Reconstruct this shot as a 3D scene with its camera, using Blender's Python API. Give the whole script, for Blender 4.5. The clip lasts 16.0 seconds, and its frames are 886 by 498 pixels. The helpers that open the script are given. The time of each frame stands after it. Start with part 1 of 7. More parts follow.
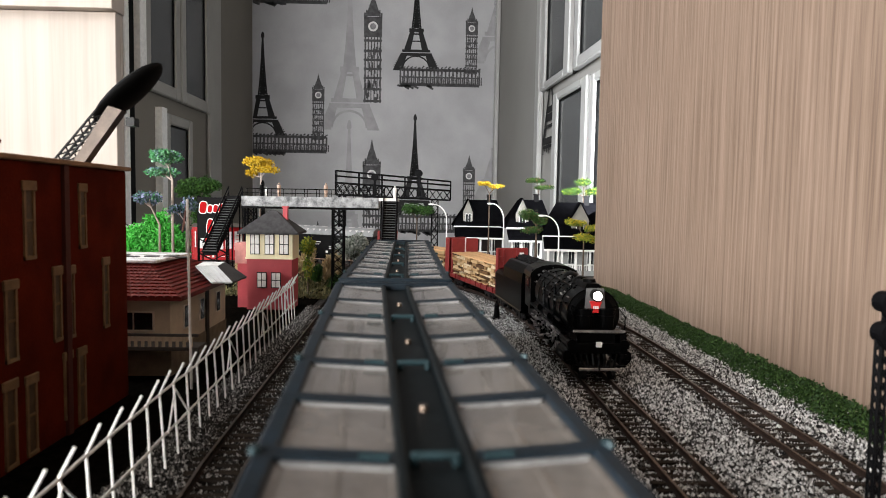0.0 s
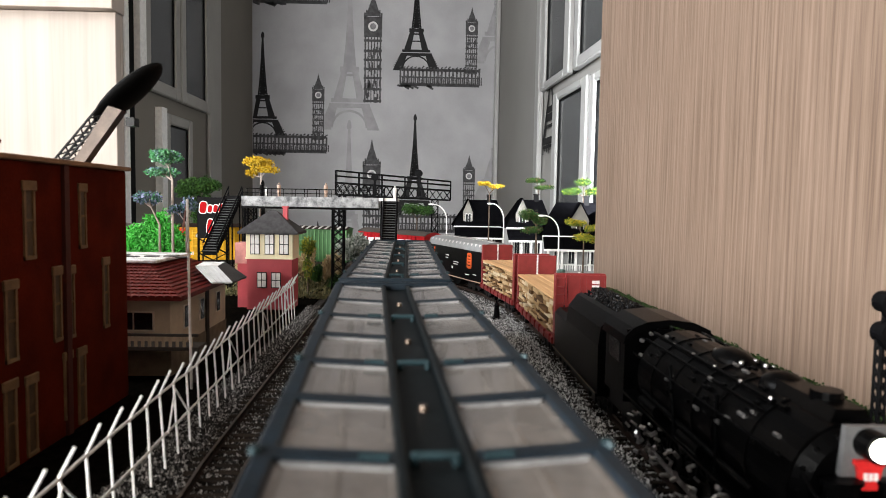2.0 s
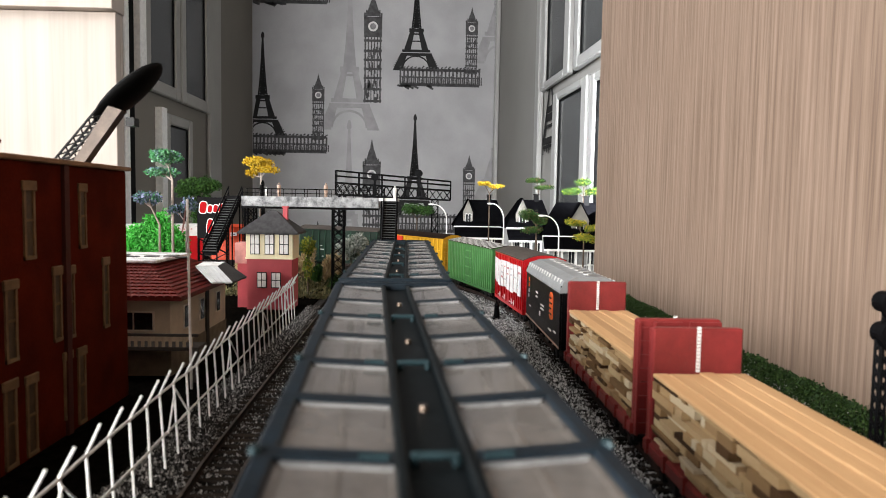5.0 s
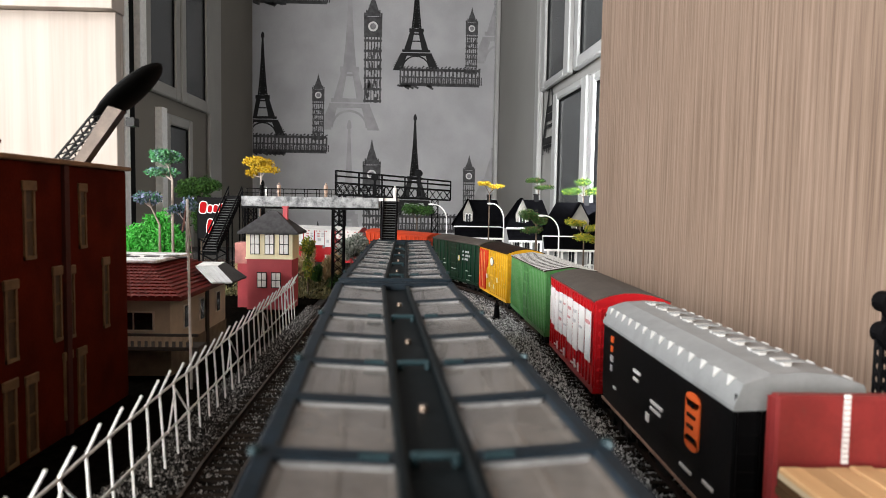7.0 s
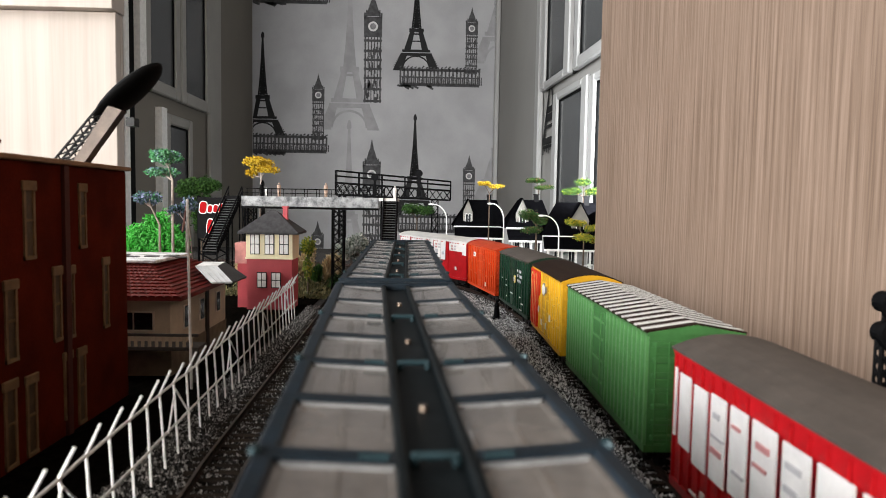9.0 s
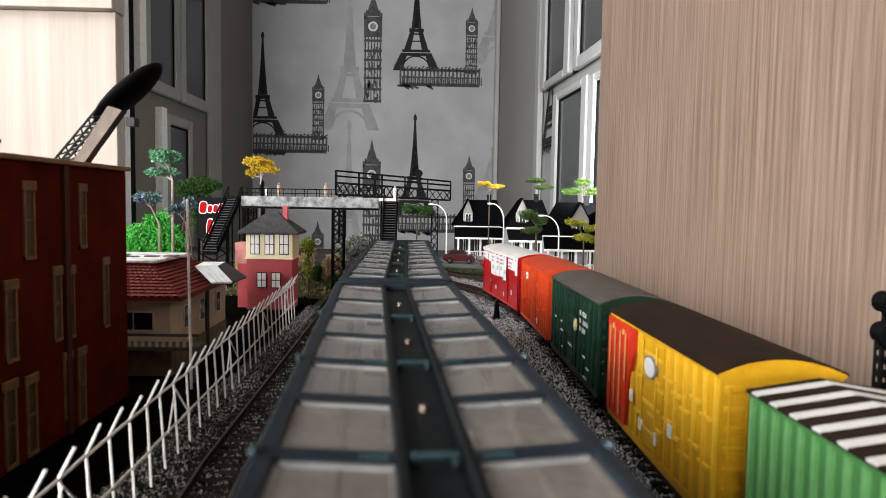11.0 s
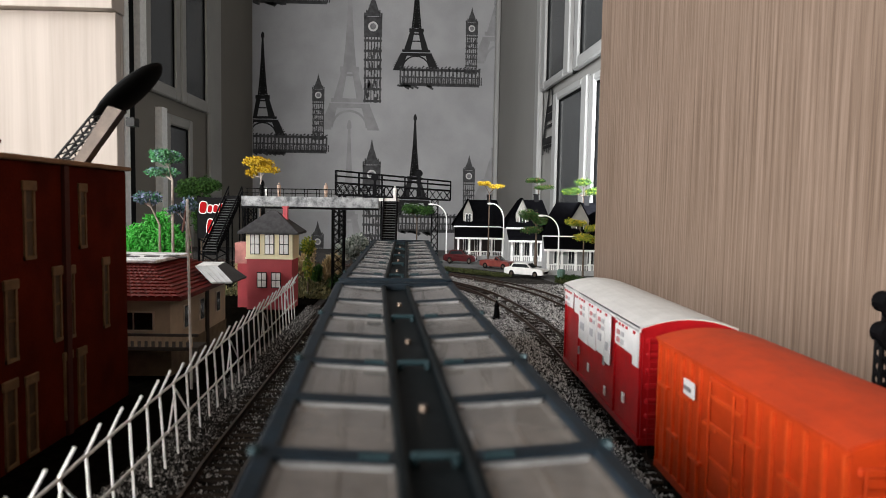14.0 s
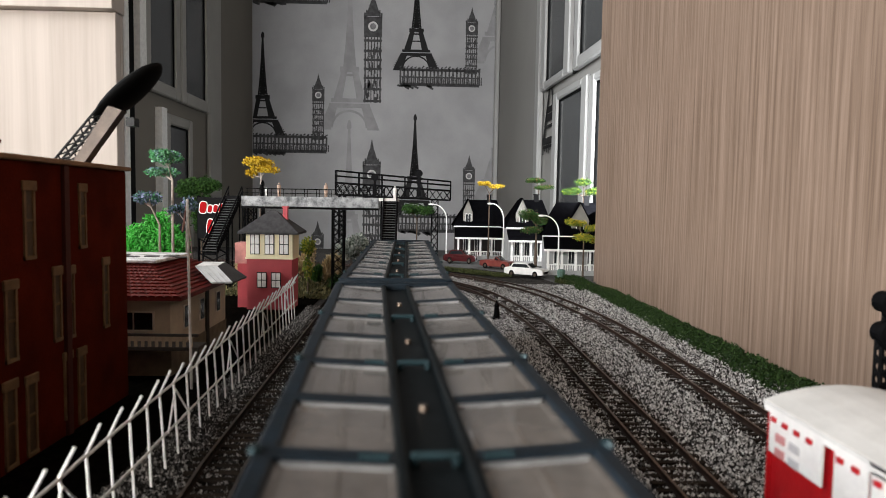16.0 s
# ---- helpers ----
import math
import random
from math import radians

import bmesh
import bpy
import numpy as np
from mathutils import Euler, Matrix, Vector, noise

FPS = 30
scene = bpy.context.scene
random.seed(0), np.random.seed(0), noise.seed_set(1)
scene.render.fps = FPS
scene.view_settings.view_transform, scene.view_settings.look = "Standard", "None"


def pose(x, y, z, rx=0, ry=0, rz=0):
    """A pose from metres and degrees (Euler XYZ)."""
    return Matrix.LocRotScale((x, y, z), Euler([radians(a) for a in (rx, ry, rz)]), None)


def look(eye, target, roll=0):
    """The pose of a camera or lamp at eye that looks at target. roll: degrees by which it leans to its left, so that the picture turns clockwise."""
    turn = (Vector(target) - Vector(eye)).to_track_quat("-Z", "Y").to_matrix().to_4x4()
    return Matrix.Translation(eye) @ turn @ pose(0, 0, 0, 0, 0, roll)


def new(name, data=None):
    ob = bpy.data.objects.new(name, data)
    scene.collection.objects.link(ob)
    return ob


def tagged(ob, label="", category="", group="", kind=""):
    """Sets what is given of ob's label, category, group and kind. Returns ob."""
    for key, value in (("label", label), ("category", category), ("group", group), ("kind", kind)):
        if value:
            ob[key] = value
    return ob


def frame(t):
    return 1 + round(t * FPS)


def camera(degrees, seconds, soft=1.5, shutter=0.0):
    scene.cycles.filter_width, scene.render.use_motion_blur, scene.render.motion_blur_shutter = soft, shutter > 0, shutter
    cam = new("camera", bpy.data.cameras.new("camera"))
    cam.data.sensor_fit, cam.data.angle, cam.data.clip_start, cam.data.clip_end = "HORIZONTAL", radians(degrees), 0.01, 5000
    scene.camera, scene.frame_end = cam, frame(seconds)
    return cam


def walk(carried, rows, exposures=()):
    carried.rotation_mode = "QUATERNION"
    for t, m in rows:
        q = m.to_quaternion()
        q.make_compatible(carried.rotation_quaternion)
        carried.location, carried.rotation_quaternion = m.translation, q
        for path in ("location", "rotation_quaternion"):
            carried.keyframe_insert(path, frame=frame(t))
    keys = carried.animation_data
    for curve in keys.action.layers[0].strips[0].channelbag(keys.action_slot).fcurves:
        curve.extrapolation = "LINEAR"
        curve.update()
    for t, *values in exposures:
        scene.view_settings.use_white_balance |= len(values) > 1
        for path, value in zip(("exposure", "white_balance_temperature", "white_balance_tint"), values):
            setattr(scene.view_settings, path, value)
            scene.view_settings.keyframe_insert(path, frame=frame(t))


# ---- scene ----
EYE = Vector((0.0, 0.0, 0.100))
cam = camera(66.32, 16.0, soft=0.55, shutter=0.08)
cam.data.dof.use_dof, cam.data.dof.focus_distance, cam.data.dof.aperture_fstop = True, 0.80, 29.0
CAMERA_POSE = look(EYE, EYE + Vector((0.02732, 0.99727, -0.06838)), 1.0)
walk(cam, [(0.0, CAMERA_POSE), (16.0, CAMERA_POSE)], exposures=[(0.0, 0.30), (3.5, 0.40), (7.0, 0.27), (9.0, 0.23), (11.5, 0.20), (12.0, 0.0), (13.0, -0.10), (16.0, -0.08)])

# ---------------------------------------------------------------- light
world = bpy.data.worlds.new("sky")
scene.world = world
world.use_nodes = True
wn = world.node_tree
sky = wn.nodes.new("ShaderNodeTexSky")
sky.sky_type, sky.sun_disc = "NISHITA", False
sky.sun_elevation, sky.sun_rotation = radians(38), radians(-70)
wn.nodes["Background"].inputs["Strength"].default_value = 0.12
wn.links.new(sky.outputs["Color"], wn.nodes["Background"].inputs["Color"])


def window_light(name, m, sx, sy, power, color):
    lamp = bpy.data.lights.new(name, "AREA")
    lamp.shape, lamp.size, lamp.size_y, lamp.energy, lamp.color = "RECTANGLE", sx, sy, power, color
    ob = new(name, lamp)
    ob.matrix_world = m
    return ob


window_light("window_daylight", look((-1.86, 0.57, 1.02), (-0.1, 0.85, 0.02)), 1.4, 0.90, 47, (0.95, 0.97, 1.0))
window_light("balcony_daylight", look((-0.95, -1.46, 0.40), (-0.05, 1.6, 0.1)), 1.0, 0.6, 76, (1.0, 0.98, 0.95))

# Unseen lamp before the closed lower casement, added to brighten the back wall.
window_light("bay_daylight", look((0.300, 1.07, 0.19), (-0.10, 2.30, 0.02)), 0.15, 0.28, 4.0, (0.94, 0.97, 1.0))

# ---------------------------------------------------------------- materials
MATS = {}


def mat(name, c, rough=0.55, metal=0.0, var=0.25, scale=120.0, bump=0.15, bscale=900.0, coat=0.0, stretch=None,
        c2=None, wear=0.0, emit=0.0, transmission=0.0, piece=0.0, spec=0.3):
    """A surface with a broad and a fine variation of colour and a fine relief."""
    if name in MATS:
        return MATS[name]
    m = bpy.data.materials.new(name)
    m.use_nodes = True
    nt = m.node_tree
    b = nt.nodes["Principled BSDF"]
    tc = nt.nodes.new("ShaderNodeTexCoord")
    src = tc.outputs["Object"]
    if stretch:
        mp = nt.nodes.new("ShaderNodeMapping")
        mp.inputs["Scale"].default_value = stretch
        nt.links.new(src, mp.inputs["Vector"])
        src = mp.outputs["Vector"]

    def noisy(sc, detail):
        n = nt.nodes.new("ShaderNodeTexNoise")
        n.inputs["Scale"].default_value, n.inputs["Detail"].default_value = sc, detail
        nt.links.new(src, n.inputs["Vector"])
        return n.outputs["Fac"]

    broad, fine = noisy(scale, 4), noisy(bscale, 3)
    mix = nt.nodes.new("ShaderNodeMath")
    mix.operation = "MULTIPLY_ADD"
    nt.links.new(fine, mix.inputs[0])
    mix.inputs[1].default_value = 0.4
    half = nt.nodes.new("ShaderNodeMath")
    half.operation = "MULTIPLY_ADD"
    half.inputs[1].default_value, half.inputs[2].default_value = 1.2, -0.3
    nt.links.new(broad, half.inputs[0])
    nt.links.new(half.outputs[0], mix.inputs[2])
    ramp = nt.nodes.new("ShaderNodeValToRGB")
    lo = c2 if c2 else tuple(v * (1 - var) for v in c)
    ramp.color_ramp.elements[0].color = (*lo, 1)
    ramp.color_ramp.elements[1].color = (*(c if c2 else tuple(min(1, v * (1 + var * 0.6)) for v in c)), 1)
    ramp.color_ramp.elements[0].position, ramp.color_ramp.elements[1].position = 0.3, 0.72
    nt.links.new(mix.outputs[0], ramp.inputs["Fac"])
    col = ramp.outputs["Color"]
    if piece:
        oi = nt.nodes.new("ShaderNodeObjectInfo")
        hv = nt.nodes.new("ShaderNodeHueSaturation")
        mr = nt.nodes.new("ShaderNodeMapRange")
        mr.inputs["To Min"].default_value, mr.inputs["To Max"].default_value = 1 - piece, 1 + piece
        nt.links.new(oi.outputs["Random"], mr.inputs["Value"])
        nt.links.new(mr.outputs[0], hv.inputs["Value"])
        nt.links.new(col, hv.inputs["Color"])
        col = hv.outputs["Color"]
    if wear:
        w = noisy(scale * 3.1, 6)
        wr = nt.nodes.new("ShaderNodeValToRGB")
        wr.color_ramp.elements[0].position, wr.color_ramp.elements[1].position = 0.62, 0.72
        nt.links.new(w, wr.inputs["Fac"])
        wm = nt.nodes.new("ShaderNodeMixRGB")
        wm.inputs["Color2"].default_value = (0.09, 0.06, 0.045, 1)
        ws = nt.nodes.new("ShaderNodeMath")
        ws.operation = "MULTIPLY"
        ws.inputs[1].default_value = wear
        nt.links.new(wr.outputs["Color"], ws.inputs[0])
        nt.links.new(ws.outputs[0], wm.inputs["Fac"])
        nt.links.new(col, wm.inputs["Color1"])
        col = wm.outputs["Color"]
    nt.links.new(col, b.inputs["Base Color"])
    b.inputs["Roughness"].default_value, b.inputs["Metallic"].default_value = rough, metal
    b.inputs["Specular IOR Level"].default_value = spec
    b.inputs["Coat Weight"].default_value = coat
    b.inputs["Transmission Weight"].default_value = transmission
    if emit:
        nt.links.new(col, b.inputs["Emission Color"])
        b.inputs["Emission Strength"].default_value = emit
    if bump:
        bp = nt.nodes.new("ShaderNodeBump")
        bp.inputs["Strength"].default_value, bp.inputs["Distance"].default_value = bump, 0.0006
        nt.links.new(fine, bp.inputs["Height"])
        nt.links.new(bp.outputs["Normal"], b.inputs["Normal"])
    MATS[name] = m
    return m


def island_mat(name, stops, rough=0.9, bump=0.3, bscale=1500.0):
    """A surface whose loose pieces each take a colour of their own from the stops."""
    m = bpy.data.materials.new(name)
    m.use_nodes = True
    nt = m.node_tree
    b = nt.nodes["Principled BSDF"]
    g = nt.nodes.new("ShaderNodeNewGeometry")
    r = nt.nodes.new("ShaderNodeValToRGB")
    r.color_ramp.interpolation = "LINEAR"
    while len(r.color_ramp.elements) < len(stops):
        r.color_ramp.elements.new(0.5)
    for e, (p, c) in zip(r.color_ramp.elements, stops):
        e.position, e.color = p, (*c, 1)
    nt.links.new(g.outputs["Random Per Island"], r.inputs["Fac"])
    n = nt.nodes.new("ShaderNodeTexNoise")
    n.inputs["Scale"].default_value = bscale
    mx = nt.nodes.new("ShaderNodeMixRGB")
    mx.blend_type = "MULTIPLY"
    mx.inputs["Fac"].default_value = 0.45
    nt.links.new(r.outputs["Color"], mx.inputs["Color1"])
    nt.links.new(n.outputs["Fac"], mx.inputs["Color2"])
    nt.links.new(mx.outputs["Color"], b.inputs["Base Color"])
    b.inputs["Roughness"].default_value = rough
    b.inputs["Specular IOR Level"].default_value = 0.15
    return m


# ---------------------------------------------------------------- building blocks
def mesh_of(name, bm, material, smooth=False):
    me = bpy.data.meshes.new(name)
    bm.normal_update()
    bm.to_mesh(me)
    bm.free()
    for one in (material if isinstance(material, (list, tuple)) else [material]):
        me.materials.append(one)
    if smooth:
        for p in me.polygons:
            p.use_smooth = True
    return me


def part(name, bm, material, parent, label="", smooth=False, m=None):
    ob = new(name, mesh_of(name, bm, material, smooth))
    ob.parent = parent
    if m is not None:
        ob.matrix_basis = m
    if label:
        tagged(ob, label)
    return ob


def shared(name, me, parent, m):
    ob = new(name, me)
    ob.parent = parent
    ob.matrix_basis = m
    return ob


def thing(name, m, label, category, group="", kind=""):
    ob = new(name)
    ob.empty_display_size = 0.01
    ob.matrix_basis = m
    return tagged(ob, label, category, group, kind)


def B():
    return bmesh.new()


def box(bm, x0, x1, y0, y1, z0, z1, bevel=0.0, m=None, mi=0):
    r = bmesh.ops.create_cube(bm, size=1)
    vs = r["verts"]
    for v in vs:
        v.co = Vector(((x0 + x1) / 2 + v.co.x * (x1 - x0), (y0 + y1) / 2 + v.co.y * (y1 - y0), (z0 + z1) / 2 + v.co.z * (z1 - z0)))
    if bevel:
        es = list({e for v in vs for e in v.link_edges})
        r2 = bmesh.ops.bevel(bm, geom=es, offset=bevel, segments=1, affect="EDGES")
        vs = list({v for f in r2["faces"] for v in f.verts} | {v for v in vs if v.is_valid})
    if m is not None:
        bmesh.ops.transform(bm, matrix=m, verts=vs)
    if mi:
        for f in {f for v in vs for f in v.link_faces}:
            f.material_index = mi
    return bm


def tube(bm, a, b, r, r2=None, n=8, caps=True):
    a, b = Vector(a), Vector(b)
    d = b - a
    m = Matrix.Translation((a + b) / 2) @ d.to_track_quat("Z", "Y").to_matrix().to_4x4()
    bmesh.ops.create_cone(bm, cap_ends=caps, segments=n, radius1=r, radius2=r if r2 is None else r2, depth=d.length, matrix=m)
    return bm


def prism(bm, pts, axis, lo, hi):
    """Extrude the polygon pts (pairs) along axis x, y or z from lo to hi."""
    def at(p, q):
        return (q, p[0], p[1]) if axis == "x" else (p[0], q, p[1]) if axis == "y" else (p[0], p[1], q)
    a = [bm.verts.new(at(p, lo)) for p in pts]
    b = [bm.verts.new(at(p, hi)) for p in pts]
    n = len(pts)
    bm.faces.new(a[::-1])
    bm.faces.new(b)
    for i in range(n):
        bm.faces.new((a[i], a[(i + 1) % n], b[(i + 1) % n], b[i]))
    bmesh.ops.recalc_face_normals(bm, faces=bm.faces[:])
    return bm


def ball(bm, c, r, sub=2, squash=(1, 1, 1)):
    m = Matrix.Translation(c) @ Matrix.Diagonal((r * squash[0], r * squash[1], r * squash[2], 1))
    bmesh.ops.create_icosphere(bm, subdivisions=sub, radius=1, matrix=m)
    return bm


RND = random.Random(7)
BLACK = mat("black_paint", (0.003, 0.003, 0.0033), rough=0.38, spec=0.10, var=0.4, bump=0.1)
DARK = mat("dark_plastic", (0.012, 0.012, 0.013), rough=0.5, spec=0.15, var=0.3)
WHITE = mat("white_paint", (0.78, 0.77, 0.74), rough=0.5, var=0.1)
STEEL = mat("worn_steel", (0.13, 0.10, 0.08), rough=0.4, metal=1.0, var=0.3)
RAIL_SIDE = mat("rusty_rail", (0.032, 0.019, 0.014), rough=0.6, metal=0.2, spec=0.15, var=0.35)
TIE = mat("dark_tie", (0.022, 0.016, 0.012), rough=0.85, spec=0.1, var=0.4, piece=0.35)
# ---------------------------------------------------------------- the room
def structure(name, bm, material, label="", smooth=False):
    ob = new(name, mesh_of(name, bm, material, smooth))
    return tagged(ob, label, "", "", "structure")


PLASTER = mat("grey_plaster", (0.36, 0.35, 0.33), rough=0.85, var=0.06, scale=6, bump=0.2, bscale=250)
JAMB = mat("pale_grey_wall_paint", (0.27, 0.266, 0.254), rough=0.8, var=0.06, scale=5, bump=0.15, bscale=300)
PVC = mat("white_window_plastic", (0.31, 0.31, 0.303), rough=0.35, var=0.05, scale=20, bump=0.03)
OAK = mat("bleached_oak_laminate", (0.265, 0.190, 0.143), c2=(0.145, 0.098, 0.069), rough=0.55, spec=0.2, scale=270, bscale=1300, bump=0.3, stretch=(1, 1, 0.022))
WALL_Y = 2.38

floor_bm = B()
box(floor_bm, -2.0, 1.4, -1.6, 2.6, -0.83, -0.78)
structure("floor", floor_bm, mat("brown_laminate", (0.22, 0.14, 0.09), rough=0.45, scale=9, bscale=60, stretch=(1, 0.1, 1)), "brown laminate floor under the layout table")
ceil_bm = B()
box(ceil_bm, -2.0, 1.4, -1.6, 2.6, 1.62, 1.70)
structure("ceiling", ceil_bm, mat("ceiling_white", (0.5, 0.49, 0.48), rough=0.9, var=0.04, scale=4), "matt white painted ceiling")


def wall_with_opening(name, axis, at, thick, lo, hi, z0, z1, o0, o1, oz0, oz1, label):
    bm = B()
    for a, b, c, d in ((lo, o0, z0, z1), (o1, hi, z0, z1), (o0, o1, z0, oz0), (o0, o1, oz1, z1)):
        if axis == "x":
            box(bm, at, at + thick, a, b, c, d)
        else:
            box(bm, a, b, at, at + thick, c, d)
    return structure(name, bm, PLASTER, label)


wall_with_opening("wall_west", "x", -2.0, 0.1, -1.6, 2.6, -0.78, 1.62, -0.14, 1.28, 0.56, 1.48, "grey plastered side wall with a wide window opening")
wall_with_opening("wall_south", "y", -1.6, 0.1, -1.9, 1.3, -0.78, 1.62, -1.47, -0.43, 0.08, 0.72, "grey plastered wall with a balcony window opening")
bm = B(); box(bm, 1.3, 1.4, -1.6, 2.6, -0.78, 1.62)
structure("wall_east", bm, PLASTER, "grey plastered wall")
bm = B(); box(bm, -1.9, 1.3, WALL_Y, WALL_Y + 0.1, -0.78, 1.62)
wall_back = structure("wall_north", bm, mat("wallpaper_grey", (0.338, 0.340, 0.352), rough=0.7, var=0.12, scale=9, bump=0.25, bscale=420), "light grey wallpaper printed with city landmarks")

# side walls of the narrow bay, with framed casements
LEFT_X = -0.60


def jamb(name, x0, y0, x1, y1, z0, z1, thick, material, label):
    """An upright slab whose visible face runs from (x0, y0) to (x1, y1)."""
    d = Vector((x1 - x0, y1 - y0, 0))
    n = Vector((-d.y, d.x, 0)).normalized() * thick
    bm = B()
    p = [(x0, y0), (x1, y1), (x1 + n.x, y1 + n.y), (x0 + n.x, y0 + n.y)]
    prism(bm, p, "z", z0, z1)
    return structure(name, bm, material, label)


# West bay wall and frames are coloured darker: this side's shade is in them.
SHADEWALL = mat("shaded_brown_grey_wall", (0.17, 0.155, 0.13), rough=0.8, var=0.08, scale=5)
jamb("wall_bay_west", LEFT_X, 1.325, LEFT_X, WALL_Y, -0.78, 1.62, 0.05, SHADEWALL, "brownish grey wall of the window bay, darkened as its shaded side")
jamb("wall_bay_east", 0.248, WALL_Y, 0.345, 0.95, -0.78, 1.62, 0.05, JAMB, "pale grey wall of the window bay")

GLASS_DIM = mat("dim_window_glass", (0.050, 0.053, 0.054), rough=0.15, var=0.10, scale=4, bump=0.0, spec=0.2)
SEAL = mat("black_window_seal", (0.006, 0.006, 0.006), rough=0.7, spec=0.05, bump=0)


def casement(name, origin, along, length, z0, z1, out, fw, label, glass=None, frame_mat=None, sill=None):
    """A framed pane on a wall: from origin along a horizontal direction, standing proud by out."""
    d = Vector((along[0], along[1], 0)).normalized()
    n = Vector((-d.y, d.x, 0))
    m = Matrix(((d.x, n.x, 0, origin[0]), (d.y, n.y, 0, origin[1]), (0, 0, 1, 0), (0, 0, 0, 1)))
    w = thing(name, m, label, "window", "", "structure")
    fm = frame_mat or PVC
    fh = sill or fw
    for a, b, c, e in ((0, fw, z0, z1), (length - fw, length, z0, z1), (fw, length - fw, z0, z0 + fh), (fw, length - fw, z1 - fh, z1)):
        bm = B()
        box(bm, a, b, 0.0, out, c, e, bevel=0.003)
        part("window_frame", bm, fm, w)
    for a, b, c, e in ((fw, fw + 0.004, z0 + fh, z1 - fh), (length - fw - 0.004, length - fw, z0 + fh, z1 - fh), (fw + 0.004, length - fw - 0.004, z1 - fh - 0.004, z1 - fh)):
        part("glazing_seal", box(B(), a, b, 0.0, out * 0.6, c, e), SEAL, w)
    bm = B()
    box(bm, fw, length - fw, 0.0, out * 0.4, z0 + fh, z1 - fh)
    part("pane", bm, glass or GLASS_DIM, w)
    return w


# right bay windows: the wall runs from (0.345, 0.95) to (0.248, 2.38)
east_dir = Vector((0.248 - 0.345, WALL_Y - 0.95, 0)).normalized()


def east(y):
    return 0.345 + (y - 0.95) / (WALL_Y - 0.95) * (0.248 - 0.345) - 0.003


casement("window_1", (east(1.44), 1.44), east_dir, 0.25, 0.376, 1.2, 0.014, 0.040, "white plastic casement with dim glass", sill=0.018)
casement("window_2", (east(1.08), 1.08), east_dir, 0.325, 0.374, 1.2, 0.014, 0.030, "white plastic casement with dim glass", sill=0.024)
casement("window_3", (east(1.306), 1.306), east_dir, 0.256, -0.05, 0.350, 0.014, 0.036, "white plastic lower casement with dim glass", sill=0.017)
casement("window_4", (east(1.00), 1.00), east_dir, 0.289, -0.05, 0.345, 0.014, 0.028, "white plastic lower casement with dim glass", sill=0.017)
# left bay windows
# Same window plastic, coloured darker for this side turned from the light.
SHADEFRAME = mat("shaded_window_plastic", (0.27, 0.26, 0.235), rough=0.4, var=0.08, scale=15, bump=0.03)
casement("window_5", (LEFT_X + 0.003, 1.652), (0, -1, 0), 0.200, 0.328, 1.2, 0.012, 0.028, "white casement with dim glass, frame darkened as shaded", frame_mat=SHADEFRAME)
casement("window_6", (LEFT_X + 0.003, 1.875), (0, -1, 0), 0.212, 0.328, 1.2, 0.012, 0.030, "white casement with dim glass, frame darkened as shaded", frame_mat=SHADEFRAME)
casement("window_7", (LEFT_X + 0.003, 1.734), (0, -1, 0), 0.172, -0.05, 0.292, 0.012, 0.024, "white lower casement with dim glass, frame darkened as shaded", frame_mat=SHADEFRAME)


def gap(name, at, y0, y1, z0, z1, material, label, out=0.004):
    """An upright strip on a side wall of the bay, from y0 to y1."""
    bm = B()
    for k in range(4):
        ya, yb = y0 + (y1 - y0) * k / 4, y0 + (y1 - y0) * (k + 1) / 4
        xa = east((ya + yb) / 2) - out if at == "east" else LEFT_X + 0.0005
        box(bm, xa, xa + out, ya, yb, z0, z1)
    return structure(name, bm, material, label)


gap("trim_5", "east", 1.406, 1.439, 0.374, 1.5, SEAL, "black joint between the upper casements")
gap("trim_6", "east", 1.290, 1.305, -0.05, 0.345, SEAL, "black joint between the lower casements")
gap("trim_7", "west", 1.418, 1.450, 0.328, 1.5, WHITE, "white upright edge of the upper casement", out=0.016)
gap("trim_8", "west", 1.530, 1.559, -0.05, 0.300, WHITE, "white upright edge of the lower casement", out=0.016)
gap("trim_9", "west", 1.340, 1.363, -0.05, 1.5, SEAL, "black joint beside the white cabinet")
gap("trim_10", "west", 1.384, 1.416, -0.05, 1.5, SEAL, "black joint beside the window post")

# cabinets
cab = thing("cabinet", pose(0.235, 0.93, -0.78), "tall cabinet with pale vertical-grained oak laminate side", "cabinet")
bm = B(); box(bm, 0, 0.022, -1.25, 0, 0, 2.2, bevel=0.001)
part("side_panel", bm, OAK, cab)
bm = B(); box(bm, 0.022, 0.45, -0.018, -0.002, 0.0, 2.2)
part("back_panel", bm, OAK, cab)
bm = B(); box(bm, 0.022, 0.45, -1.25, -0.018, 2.18, 2.198)
part("top_panel", bm, OAK, cab)
WHITEOAK = mat("whitened_laminate", (0.50, 0.43, 0.375), c2=(0.42, 0.355, 0.305), rough=0.5, scale=40, bscale=220, bump=0.1, stretch=(1, 1, 0.03))
cab2 = thing("cabinet", pose(-0.580, 1.30, -0.78), "tall whitish laminate cabinet with an overhanging upper box", "cabinet")
bm = B(); box(bm, -1.25, 0, 0, 0.02, 0, 1.2215, bevel=0.001)
part("front_panel", bm, WHITEOAK, cab2)
bm = B(); box(bm, -0.02, 0, 0.0201, 0.03, 0, 1.2215)
part("side_panel", bm, WHITEOAK, cab2)
bm = B(); box(bm, -1.25, 0.004, -0.022, 0.03, 1.2225, 1.72, bevel=0.001)
part("upper_box", bm, WHITEOAK, cab2)

